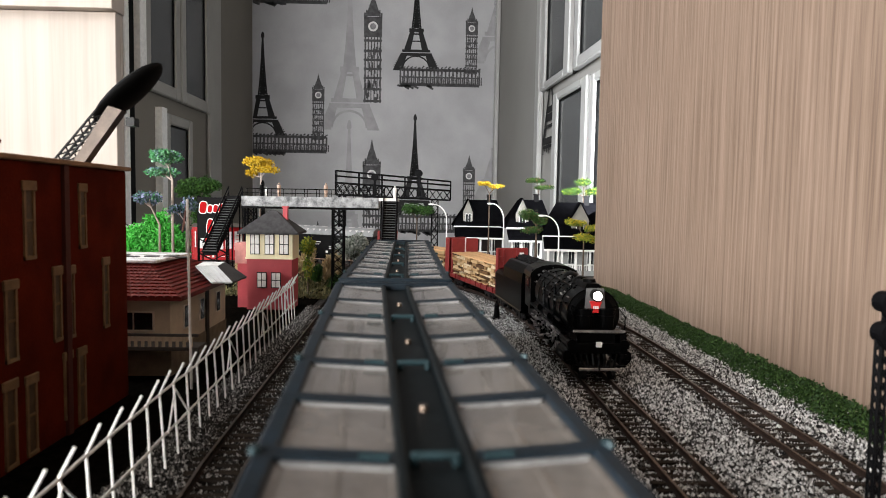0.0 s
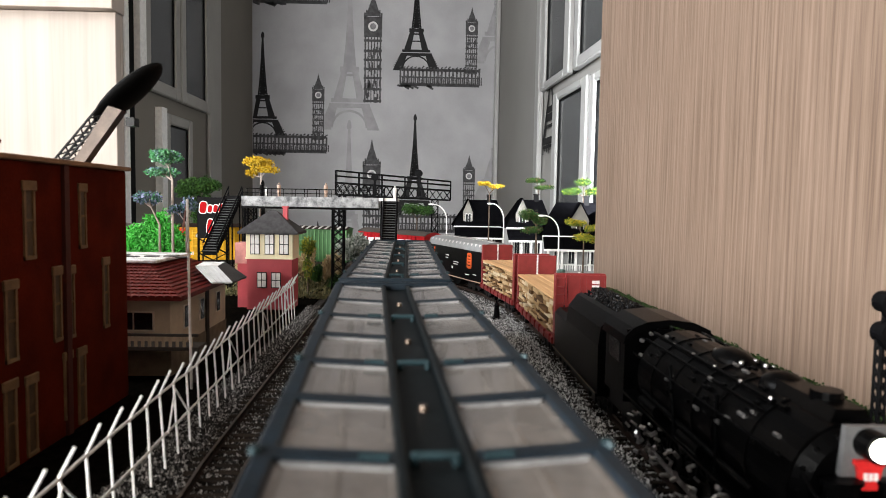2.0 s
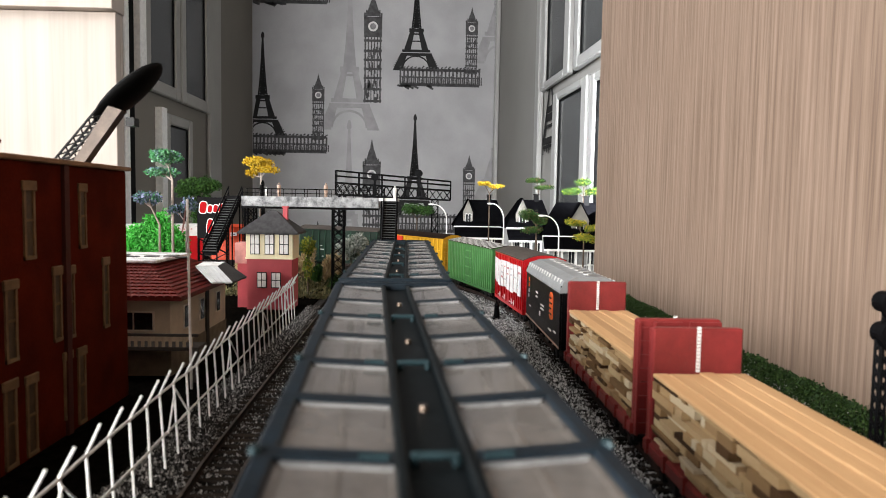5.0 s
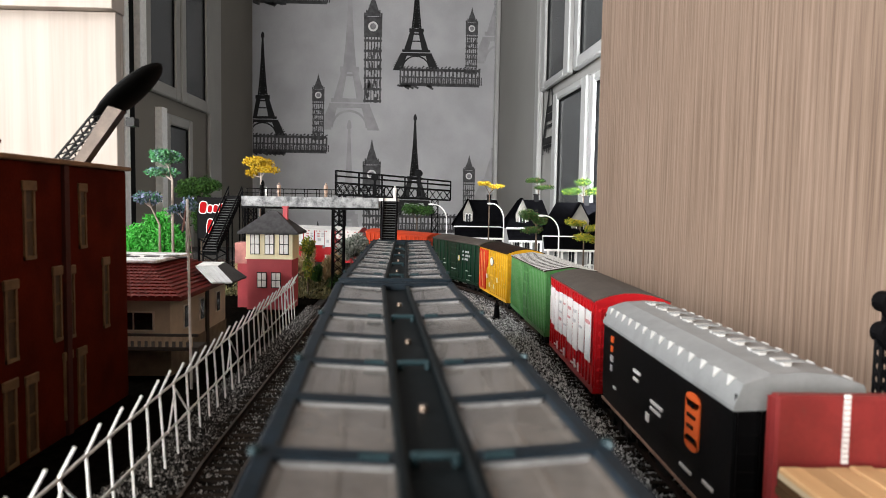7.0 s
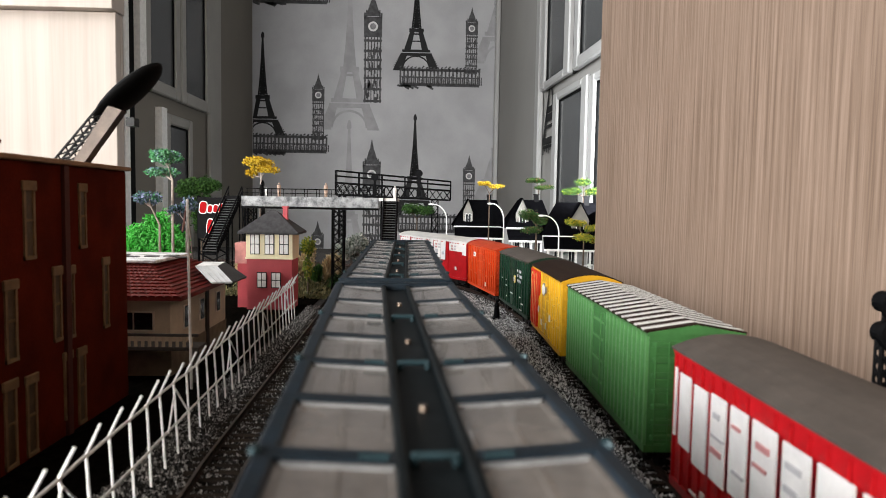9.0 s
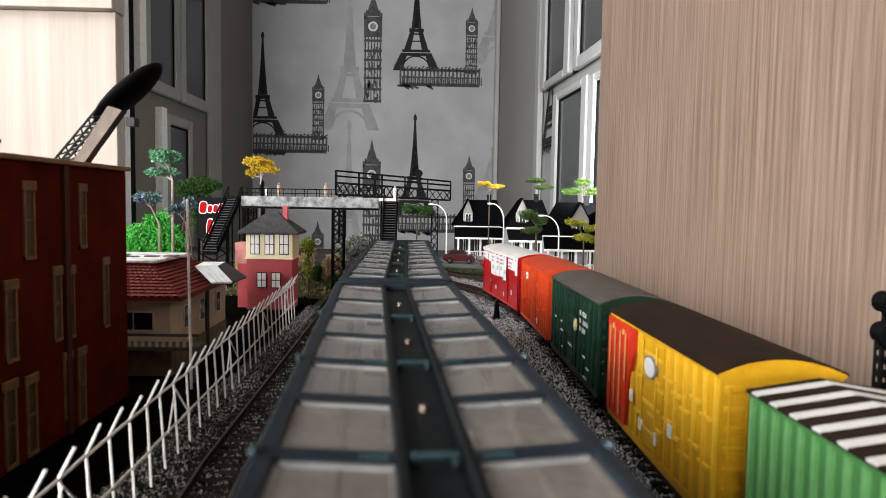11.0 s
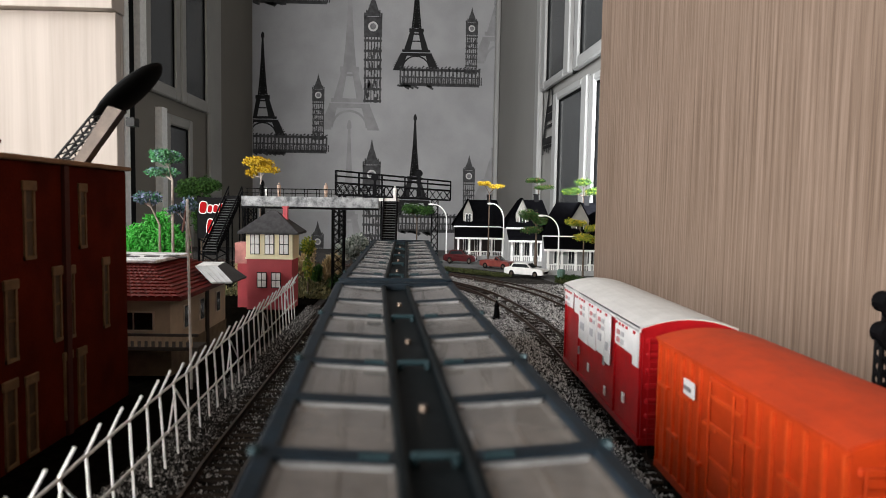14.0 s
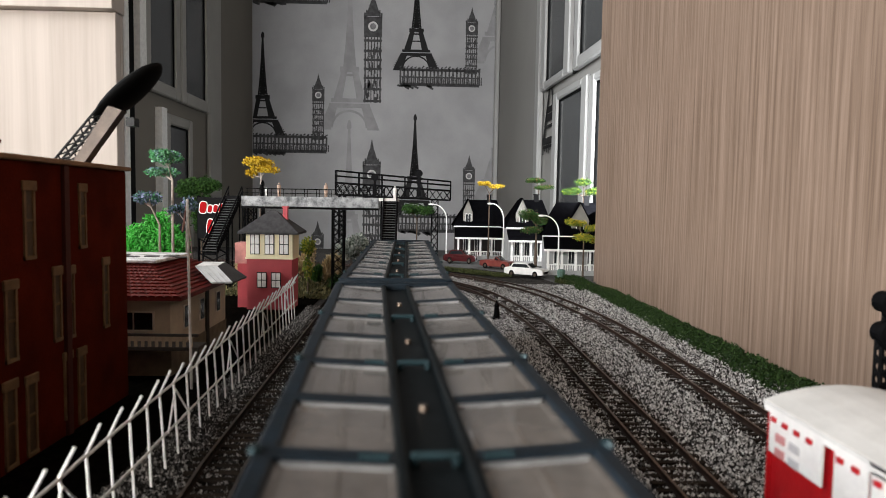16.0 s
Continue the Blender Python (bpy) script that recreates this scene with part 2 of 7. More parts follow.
# ---------------------------------------------------------------- layout table
ground_bm = B()
box(ground_bm, -1.25, 0.234, -0.6, 1.50, -0.030, -0.0062)
GROUND = mat("ballast_bed", (0.07, 0.065, 0.06), c2=(0.01, 0.009, 0.008), spec=0.05, rough=0.95, scale=420, bscale=1300, bump=0.9)
structure("ground", ground_bm, GROUND, "gravel-strewn model railway baseboard")
bm = B()
box(bm, 0.235, 0.318, 0.9315, 1.50, -0.030, -0.0062)
structure("ground_bay", bm, GROUND, "gravel-strewn baseboard beside the bay windows")
table = thing("table", pose(0, 0, -0.78), "plain wooden table carrying the model railway", "table")
bm = B(); box(bm, -1.24, 0.23, -0.58, 1.48, 0.715, 0.7499)
part("tabletop", bm, mat("plywood", (0.35, 0.25, 0.16), scale=12, stretch=(1, 0.1, 1)), table)
for lx in (-1.18, 0.17):
    for ly in (-0.5, 1.4):
        bm = B(); box(bm, lx, lx + 0.05, ly, ly + 0.05, 0, 0.715)
        part("leg", bm, MATS["plywood"], table)
# ---------------------------------------------------------------- tracks
X0, Y0, R1, L1, R2 = 0.1001, 0.4773, 1.3332, 0.2559, 0.2900
A_END = math.pi


def bend(s, x0, r1, r2):
    """Place and heading angle along a track that runs straight, bends gently, then turns back in a tight half circle."""
    a1 = L1 / R1
    l1 = a1 * r1
    if s < Y0:
        return x0, s, 0.0
    if s < Y0 + l1:
        a = (s - Y0) / r1
        return x0 - r1 * (1 - math.cos(a)), Y0 + r1 * math.sin(a), a
    a = min(a1 + (s - Y0 - l1) / r2, A_END)
    x = x0 - r1 * (1 - math.cos(a1)) - r2 * (math.cos(a1) - math.cos(a))
    y = Y0 + r1 * math.sin(a1) + r2 * (math.sin(a) - math.sin(a1))
    return x, y - max(0.0, s - Y0 - l1 - r2 * (A_END - a1)), a


def main_path(s):
    return bend(s, X0, R1, R2)


def main_rise(s):
    """The main track climbs a little into the tight bend."""
    u = min(max((s - 0.70) / 0.42, 0.0), 1.0)
    return 0.007 * u * u * (3 - 2 * u)


def outer_path(s):
    return bend(s, X0 + 0.062, R1 + 0.062, 0.46)


def parked_path(s):
    """The standing train's track: two gentle straights."""
    if s < 0.255:
        return 0.0078 - 0.0733 * s, s, 0.073
    return -0.0109 - 0.0276 * (s - 0.255), s, 0.0276


def side_path(s):
    x, y, a = parked_path(s)
    return x - 0.064, y, a


TIE_MESH = mesh_of("sleeper", box(B(), -0.0145, 0.0145, -0.0015, 0.0015, -0.0042, -0.0024), TIE)


def build_track(label, path, s0, s1, near0, near1, rise=lambda s: 0.0):
    tr = thing("track", pose(0, 0, 0), label, "railway track", "tracks of the layout", "structure")
    n = int((s1 - s0) / 0.012)
    for side in (-0.0083, 0.0083):
        bm = B()
        prof = [(-0.0011, -0.0026), (0.0011, -0.0026), (0.0004, -0.0020), (0.0004, -0.0008), (0.0006, -0.0006), (0.0006, 0.0), (-0.0006, 0.0), (-0.0006, -0.0006), (-0.0004, -0.0008), (-0.0004, -0.0020)]
        rings = []
        for i in range(n + 1):
            x, y, a = path(s0 + (s1 - s0) * i / n)
            up = rise(s0 + (s1 - s0) * i / n)
            rings.append([bm.verts.new((x + (side + p) * math.cos(a), y + (side + p) * math.sin(a), q + up)) for p, q in prof])
        for r, q in zip(rings, rings[1:]):
            for j in range(len(prof)):
                k = (j + 1) % len(prof)
                f = bm.faces.new((r[j], q[j], q[k], r[k]))
                if j == 5:
                    f.material_index = 1
        bmesh.ops.recalc_face_normals(bm, faces=bm.faces[:])
        part("rail", bm, [RAIL_SIDE, STEEL], tr)
    far = B()
    k, s = 0, s0
    while s < s1:
        x, y, a = path(s)
        m = pose(x, y, RND.uniform(-0.0002, 0.0) + rise(s), 0, 0, math.degrees(a) + RND.uniform(-1, 1))
        if near0 <= s <= near1:
            shared("sleeper", TIE_MESH, tr, m)
        else:
            box(far, -0.0145, 0.0145, -0.0015, 0.0015, -0.0042, -0.0024, m=m)
        s += 0.0068
    if far.verts:
        tagged(part("far_sleepers", far, TIE, tr), kind="stuff")
    else:
        far.free()
    return tr


build_track("dark rusty rails on brown sleepers, curving across the layout", main_path, -0.45, 2.6, 0.18, 0.95, main_rise)
build_track("dark rusty outer rails on brown sleepers beside the hedge", outer_path, -0.45, 2.2, 0.22, 1.0)
build_track("rusty rails under the standing hopper train", parked_path, -0.3, 1.0, 2, 3)
build_track("rusty rails beside the white fence", side_path, -0.3, 0.95, 0.18, 0.75)
# low embankment under the climbing bend
bm = B()
rows_ = []
for i in range(61):
    s_ = 0.72 + (2.6 - 0.72) * i / 60
    x, y, a = main_path(s_)
    up = main_rise(s_) - 0.0045
    rows_.append([bm.verts.new((x + d * math.cos(a), y + d * math.sin(a), z)) for d, z in ((-0.030, -0.0062), (-0.019, up), (0.019, up), (0.030, -0.0062))])
for r, q in zip(rows_, rows_[1:]):
    for j in range(3):
        bm.faces.new((r[j], r[j + 1], q[j + 1], q[j]))
bmesh.ops.recalc_face_normals(bm, faces=bm.faces[:])
structure("embankment", bm, GROUND, "low gravel embankment under the curved track")
# ---------------------------------------------------------------- moving train
TRAIN = []          # thing, s of its centre at the start, half distance between its trucks
WHEEL = mat("truck_black", (0.008, 0.007, 0.007), rough=0.6, spec=0.12, var=0.4)


def truck(car, x, wheel_r=0.0048):
    bm = B()
    for y in (-0.0135, 0.0135):
        box(bm, x - 0.016, x + 0.016, y - 0.0012, y + 0.0012, 0.005, 0.0085, bevel=0.0006)
        box(bm, x - 0.004, x + 0.004, y - 0.0018, y + 0.0018, 0.003, 0.010, bevel=0.0006)
        for dx in (-0.0105, 0.0105):
            box(bm, x + dx - 0.0025, x + dx + 0.0025, y - 0.0018, y + 0.0018, 0.0028, 0.0068, bevel=0.0006)
    box(bm, x - 0.004, x + 0.004, -0.013, 0.013, 0.006, 0.010)
    tr = part("truck", bm, WHEEL, car)
    for dx in (-0.0105, 0.0105):
        bm = B()
        for y in (-0.0083, 0.0083):
            tube(bm, (0, y - 0.0013, 0), (0, y + 0.0013, 0), wheel_r, n=16)
        tube(bm, (0, -0.012, 0), (0, 0.012, 0), 0.0012, n=6)
        part("wheelset", bm, WHEEL, tr, m=pose(x + dx, 0, wheel_r))


def coupler(car, x):
    s = 1 if x > 0 else -1
    bm = B()
    box(bm, min(x, x + s * 0.007), max(x, x + s * 0.007), -0.0015, 0.0015, 0.0085, 0.0115)
    box(bm, x + s * 0.005 - 0.002, x + s * 0.005 + 0.002, -0.003, 0.003, 0.008, 0.013, bevel=0.0006)
    part("coupler", bm, WHEEL, car)


def car_base(name, s_front, s_rear, label, category="freight car"):
    L = s_rear - s_front
    car = thing(name, pose(0, 0, 0), label, category, "moving freight train")
    TRAIN.append((car, (s_front + s_rear) / 2, L * 0.33))
    truck(car, L * 0.33)
    truck(car, -L * 0.33)
    coupler(car, L / 2)
    coupler(car, -L / 2)
    return car, L / 2


W2 = 0.018
MAROON = mat("maroon_paint", (0.19, 0.022, 0.021), rough=0.42, var=0.18, wear=0.12)
CARRED = mat("freight_red", (0.40, 0.008, 0.012), rough=0.3, var=0.15, wear=0.06, coat=0.15)
# Green, yellow and orange ribs: car paint lightened to stand for edge highlights.
CARGREENRIB = mat("highlit_green_rib", (0.105, 0.27, 0.095), rough=0.45, var=0.15, wear=0.1)
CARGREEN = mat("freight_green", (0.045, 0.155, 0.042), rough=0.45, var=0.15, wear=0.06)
CARYELLOWRIB = mat("highlit_yellow_rib", (0.74, 0.44, 0.030), rough=0.4, var=0.12, wear=0.06)
# Ribs of the dark green car, a lighter tone than its sides.
CARDARKRIB = mat("paler_dark_green_rib", (0.010, 0.046, 0.023), rough=0.4, var=0.2, wear=0.08)
CARYELLOW = mat("freight_yellow", (0.56, 0.30, 0.010), rough=0.42, var=0.15, wear=0.08)
CARDARK = mat("freight_dark_green", (0.0035, 0.020, 0.010), rough=0.4, var=0.25, wear=0.08)
CARORANGERIB = mat("highlit_orange_rib", (0.62, 0.066, 0.011), rough=0.42, var=0.15, wear=0.1)
CARORANGE = mat("freight_orange", (0.50, 0.044, 0.0065), rough=0.42, var=0.15, wear=0.06)
# Same orange as the sides, darkened to offset the light from above.
CARORANGEROOF = mat("toned_down_orange_roof", (0.43, 0.038, 0.006), rough=0.55, var=0.15, wear=0.06)
ROOFBROWN = mat("roof_brown_grey", (0.062, 0.051, 0.043), rough=0.7, var=0.2)
ROOFBLACK = mat("roof_dark_brown", (0.017, 0.009, 0.006), rough=0.65, spec=0.08, var=0.25)
ROOFWHITE = mat("roof_white", (0.54, 0.53, 0.51), rough=0.6, var=0.08)
ROOFSILVER = mat("roof_silver_grey", (0.23, 0.235, 0.235), rough=0.45, var=0.12)
DECAL = mat("decal_white", (0.72, 0.70, 0.68), rough=0.5, var=0.1)
DECALGREY = mat("decal_grey", (0.22, 0.20, 0.20), rough=0.5, var=0.1)
DECALPINK = mat("decal_pink", (0.50, 0.22, 0.22), rough=0.5, var=0.1)
DECALPALE = mat("decal_pale_grey", (0.45, 0.44, 0.45), rough=0.5, var=0.1)
DECALORANGE = mat("decal_orange", (0.62, 0.10, 0.02), rough=0.5, var=0.1)
DECALYELLOW = mat("decal_yellow", (0.62, 0.50, 0.16), rough=0.5, var=0.1)
PINE = mat("pine_board", (0.56, 0.34, 0.165), c2=(0.44, 0.25, 0.110), rough=0.7, scale=90, bscale=500, stretch=(0.06, 1, 1), piece=0.15)
PINE_ENDS = island_mat("lumber_stack", [(0.0, (0.035, 0.016, 0.008)), (0.22, (0.16, 0.085, 0.035)), (0.40, (0.46, 0.29, 0.14)), (0.75, (0.62, 0.45, 0.25)), (1.0, (0.74, 0.61, 0.42))])


def decal(car, x0, x1, z0, z1, material, y=-W2, label=""):
    bm = B()
    box(bm, x0, x1, y - 0.0004, y + 0.0001, z0, z1)
    return part("decal", bm, material, car, label)


def oval(car, x, z, rx, rz, material, y=-W2, out=0.0005):
    bm = B()
    bmesh.ops.create_cone(bm, cap_ends=True, segments=24, radius1=1, radius2=1, depth=1, matrix=Matrix.Translation((x, y, z)) @ Matrix.Diagonal((rx, out * 2, rz, 1)) @ Matrix.Rotation(radians(90), 4, "X"))
    part("emblem", bm, material, car)


RIBS = {}


def rib_mesh(material, w, z0, z1):
    key = (material.name, w, z0, z1)
    if key not in RIBS:
        RIBS[key] = mesh_of("rib", box(B(), -w / 2, w / 2, -0.0010, 0.0, z0, z1), material)
    return RIBS[key]


def boxcar(s0, s1, label, side, roof, ribs, rib_w=0.0016, zt=0.0545, crown=0.0042, door=True, rib_mat=None, roof_ribs=0, roof_rib_mat=None, arch=True):
    car, h = car_base("boxcar", s0, s1, label)
    L = h - 0.004
    zb = 0.0095
    bm = B()
    box(bm, -L, L, -W2 + 0.0009, W2 - 0.0009, zb, zt)
    part("body", bm, side, car)
    part("top_rail", box(B(), -L - 0.0002, L + 0.0002, -W2, W2, zt - 0.002, zt - 0.0001), side, car)
    part("side_sill", box(B(), -L - 0.0002, L + 0.0002, -W2, W2, zb - 0.0005, zb + 0.0022), side, car)
    bm = B()
    n = 8 if arch else 2
    prof = [(-W2 - 0.0006, zt - 0.0008)]
    for i in range(n + 1):
        u = -1 + 2 * i / n
        prof.append((u * (W2 + 0.0006), zt + crown * ((1 - u * u) if arch else (1 - abs(u)))))
    prof.append((W2 + 0.0006, zt - 0.0008))
    prism(bm, prof, "x", -L - 0.0008, L + 0.0008)
    part("roof", bm, roof, car)
    for i in range(roof_ribs):
        x = -L + 0.004 + (2 * L - 0.008) * i / (roof_ribs - 1)
        bm = B()
        pr = [(p[0] * 1.004, p[1] + 0.0002) for p in prof[1:-1]]
        pr += [(p[0], p[1] - 0.0004) for p in prof[1:-1][::-1]]
        prism(bm, pr, "x", x - 0.0016, x + 0.0016)
        part("roof_rib", bm, roof_rib_mat or roof, car)
    for sg in (-1, 1):
        part("end_cap", prism(B(), [(p[0] * 0.97, p[1] - 0.0005) for p in prof], "x", min(sg * L, sg * (L + 0.0011)), max(sg * L, sg * (L + 0.0011))), side, car)
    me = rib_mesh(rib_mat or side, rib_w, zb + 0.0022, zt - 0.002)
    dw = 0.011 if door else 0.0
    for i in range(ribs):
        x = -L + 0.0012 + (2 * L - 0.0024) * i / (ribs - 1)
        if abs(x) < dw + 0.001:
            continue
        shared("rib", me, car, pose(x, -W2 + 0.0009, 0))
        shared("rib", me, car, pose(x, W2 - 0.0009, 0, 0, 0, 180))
    if door:
        for sg in (-1, 1):
            bm = B()
            y0 = sg * (W2 - 0.0006)
            box(bm, -dw, dw, y0 - 0.0005, y0 + 0.0005, zb + 0.003, zt - 0.003, bevel=0.0003)
            leaf = part("sliding_door", bm, side, car)
            for z in (0.018, 0.028, 0.038, 0.046):
                part("door_bar", box(B(), -dw + 0.001, dw - 0.001, y0 - 0.0009, y0 + 0.0009, z, z + 0.0012), rib_mat or side, leaf)
            for x in (-dw * 0.8, dw * 0.55):
                part("lock_rod", tube(B(), (x, y0 + sg * 0.001, zb + 0.003), (x, y0 + sg * 0.001, zt - 0.004), 0.0004, n=6), rib_mat or side, leaf)
    for sg in (-1, 1):
        key = ("end", side.name)
        if key not in RIBS:
            RIBS[key] = mesh_of("end_rib", box(B(), -0.0007, 0.0007, -W2 + 0.002, W2 - 0.002, -0.0011, 0.0011, bevel=0.0005), side)
        for j in range(7):
            shared("end_rib", RIBS[key], car, pose(sg * L, 0, zb + 0.0051 + j * 0.0058))
        bm = B()
        for yy in (-W2 + 0.003, -W2 + 0.008):
            tube(bm, (sg * (L + 0.0013), yy, zb), (sg * (L + 0.0013), yy, zt - 0.004), 0.00035, n=5)
        for j in range(8):
            z = zb + 0.003 + j * 0.0048
            tube(bm, (sg * (L + 0.0013), -W2 + 0.003, z), (sg * (L + 0.0013), -W2 + 0.008, z), 0.0003, n=5)
        part("ladder", bm, side, car)
    return car, L


# --- bulkhead flats with lumber
DEEP, BW = 0.0040, 0.0166


def bulkhead_flat(s0, s1, label):
    car, h = car_base("lumber_flatcar", s0, s1, label)
    L = h - 0.003
    bm = B()
    box(bm, -L, L, -W2, W2, 0.010, 0.0145, bevel=0.0005)
    part("deck", bm, MAROON, car)
    for i in range(9):
        x = -L + 0.006 + (2 * L - 0.012) * i / 8
        for sg in (-1, 1):
            bm = B()
            box(bm, x - 0.001, x + 0.001, sg * W2 - 0.0008, sg * W2 + 0.0008, 0.0105, 0.016)
            part("stake_pocket", bm, MAROON, car)
    for sg in (-1, 1):
        # a bulkhead plate with ribbed panels and a ladder on its outer face
        def slab_x(a, b, y0, y1, z0, z1, bevel=0.0):
            return box(B(), min(sg * a, sg * b), max(sg * a, sg * b), y0, y1, z0, z1, bevel=bevel)

        bk = part("bulkhead", slab_x(L - DEEP, L, -BW, BW, 0.0100, 0.0560, 0.0007), MAROON, car)
        for j in range(8):
            part("rung", slab_x(L + 0.0018, L + 0.0028, -0.0130 * sg - 0.0030, -0.0130 * sg + 0.0030, 0.0145 + j * 0.0054, 0.0155 + j * 0.0054), MAROON, bk)
        for yy in (-0.0162, -0.0098):
            part("ladder_rail", slab_x(L, L + 0.0029, min(sg * yy - 0.0005, sg * yy + 0.0005), max(sg * yy - 0.0005, sg * yy + 0.0005), 0.0105, 0.0552), MAROON, bk)
        for ya, yb in ((-0.0085, 0.0010), (0.0040, 0.0165)):
            for y0, y1, z0, z1 in ((ya, ya + 0.001, 0.014, 0.055), (yb - 0.001, yb, 0.014, 0.055), (ya + 0.001, yb - 0.001, 0.0540, 0.055), (ya + 0.001, yb - 0.001, 0.014, 0.015)):
                part("plate_rib", slab_x(L, L + 0.0008, min(sg * y0, sg * y1), max(sg * y0, sg * y1), z0, z1), MAROON, bk)
        for j in range(13):
            part("chain_link", slab_x(L - DEEP - 0.0006, L - DEEP, -0.0007, 0.0007, 0.0400 + j * 0.0013, 0.0410 + j * 0.0013), DECAL, bk)
        for j in range(2):
            for k in range(2):
                part("marking", slab_x(L, L + 0.0010, 0.0075 + k * 0.0025, 0.0096 + k * 0.0025, 0.0465 + j * 0.003, 0.0485 + j * 0.003), DECAL, bk)
        part("brake_wheel", tube(B(), (sg * (L + 0.0010), 0.0105, 0.0385), (sg * (L + 0.0018), 0.0105, 0.0385), 0.0042, n=16), BLACK, bk)
    L2 = L - DEEP - 0.001
    bm = B()
    r = random.Random(int(s0 * 1000))
    for sg in (-1, 1):
        z = 0.0148
        while z < 0.0375:
            hz = r.uniform(0.0012, 0.0034)
            x = -L2
            while x < L2 - 0.002:
                w = min(r.choice((0.004, 0.008, 0.014, 0.022)) * r.uniform(0.7, 1.3), L2 - x)
                d = r.choice((0.0, 0.0004, 0.001, 0.0035)) + 0.06 * max(0.0, 0.020 - z)
                y0, y1 = sorted((sg * 0.006, sg * (0.0166 - d)))
                box(bm, x, x + w - 0.0003, y0, y1, z, min(z + hz - 0.0002, 0.0385))
                x += w
            z += hz
    ld = part("lumber_load", bm, PINE_ENDS, car, "stacked rough lumber with broken pale and dark ends")
    n = 6
    for i in range(n):
        y0 = -0.0172 + 0.0344 * i / n
        bm = B()
        box(bm, -L2 + r.uniform(0, 0.002), L2 - r.uniform(0, 0.002), y0 + 0.0001, y0 + 0.0344 / n - 0.0001, 0.0386, 0.0400 + r.uniform(-0.0003, 0.0003), bevel=0.0003)
        part("board", bm, PINE, ld)
    return car


bulkhead_flat(0.672, 0.829, "maroon bulkhead flatcar loaded with stacked pale lumber")
bulkhead_flat(0.838, 0.973, "maroon bulkhead flatcar with lumber, coupled ahead of a hopper")

# --- covered hopper
hop, hh = car_base("covered_hopper", 0.981, 1.118, "black covered hopper car with silver roof and orange emblem")
HL = hh - 0.004
bm = B()
prism(bm, [(-0.0175, 0.012), (-0.0180, 0.022), (-0.0180, 0.0472), (0.0180, 0.0472), (0.0180, 0.022), (0.0175, 0.012)], "x", -HL, HL)
part("body", bm, BLACK, hop)
bm = B()
for i in range(3):
    x = -HL * 0.62 + i * HL * 0.62
    prism(bm, [(x - 0.016, 0.013), (x + 0.016, 0.013), (x + 0.005, 0.004), (x - 0.005, 0.004)], "y", -0.013, 0.013)
part("chute", bm, BLACK, hop)
bm = B()
prism(bm, [(-0.0184, 0.0466), (-0.0184, 0.0478), (-0.0160, 0.0540), (-0.0085, 0.0566), (0.0, 0.0572), (0.0085, 0.0566), (0.0160, 0.0540), (0.0184, 0.0478), (0.0184, 0.0466), (0.0, 0.0474)], "x", -HL - 0.001, HL + 0.001)
hroof = part("roof", bm, ROOFSILVER, hop)
for sg in (-1, 1):
    for i in range(14):
        x = -HL + 0.006 + (2 * HL - 0.012) * i / 13
        bm = B()
        vs = [bm.verts.new((x + dx, sg * y, z)) for dx, y, z in ((-0.0020, 0.0162, 0.0545), (0.0020, 0.0162, 0.0545), (0.0, 0.0174, 0.0518), (-0.0020, 0.0150, 0.0538), (0.0020, 0.0150, 0.0538), (0.0, 0.0160, 0.0516))]
        for f in ((0, 1, 2), (5, 4, 3), (0, 3, 4, 1), (1, 4, 5, 2), (2, 5, 3, 0)):
            bm.faces.new([vs[k] for k in f])
        bmesh.ops.recalc_face_normals(bm, faces=bm.faces[:])
        part("roof_gusset", bm, ROOFWHITE, hroof)
for i in range(9):
    x = -HL + 0.010 + (2 * HL - 0.020) * i / 8
    part("hatch", prism(B(), [(x - 0.0040, -0.0016), (x + 0.0040, -0.0016), (x + 0.0040, 0.0002), (x - 0.0012, 0.0034), (x - 0.0040, 0.0034)], "z", 0.0568, 0.0578), ROOFWHITE, hroof)
    part("hatch_clamp", box(B(), x + 0.0010, x + 0.0020, -0.0030, 0.0052, 0.0578, 0.0583), ROOFSILVER, hroof)
bm = B()
box(bm, -HL, HL, -0.0183, -0.0178, 0.0125, 0.0135)
part("sill_stripe", bm, mat("sill_stripe", (0.5, 0.32, 0.24), rough=0.5), hop, "pale brown stripe along the sill")
for sg in (-1, 1):
    bm = B()
    for yy in (-0.0172, -0.011, 0.011, 0.0172):
        tube(bm, (sg * HL, yy, 0.012), (sg * HL, yy, 0.051), 0.0006, n=6)
    for j in range(7):
        tube(bm, (sg * (HL + 0.0004), -0.0172, 0.015 + j * 0.005), (sg * (HL + 0.0004), -0.011, 0.015 + j * 0.005), 0.0003, n=5)
    part("ladder", bm, BLACK, hop)
decal(hop, HL * 0.60 - 0.0052, HL * 0.60 + 0.0052, 0.0285, 0.0415, DECALORANGE, y=-0.0181)
oval(hop, HL * 0.60, 0.0415, 0.0052, 0.0024, DECALORANGE, y=-0.0180)
oval(hop, HL * 0.60, 0.0285, 0.0052, 0.0024, DECALORANGE, y=-0.0180)
for k in range(4):
    decal(hop, HL * 0.60 - 0.0030, HL * 0.60 + 0.0030 - 0.0015 * (k % 2), 0.0295 + 0.0034 * k, 0.0305 + 0.0034 * k, BLACK, y=-0.0185)
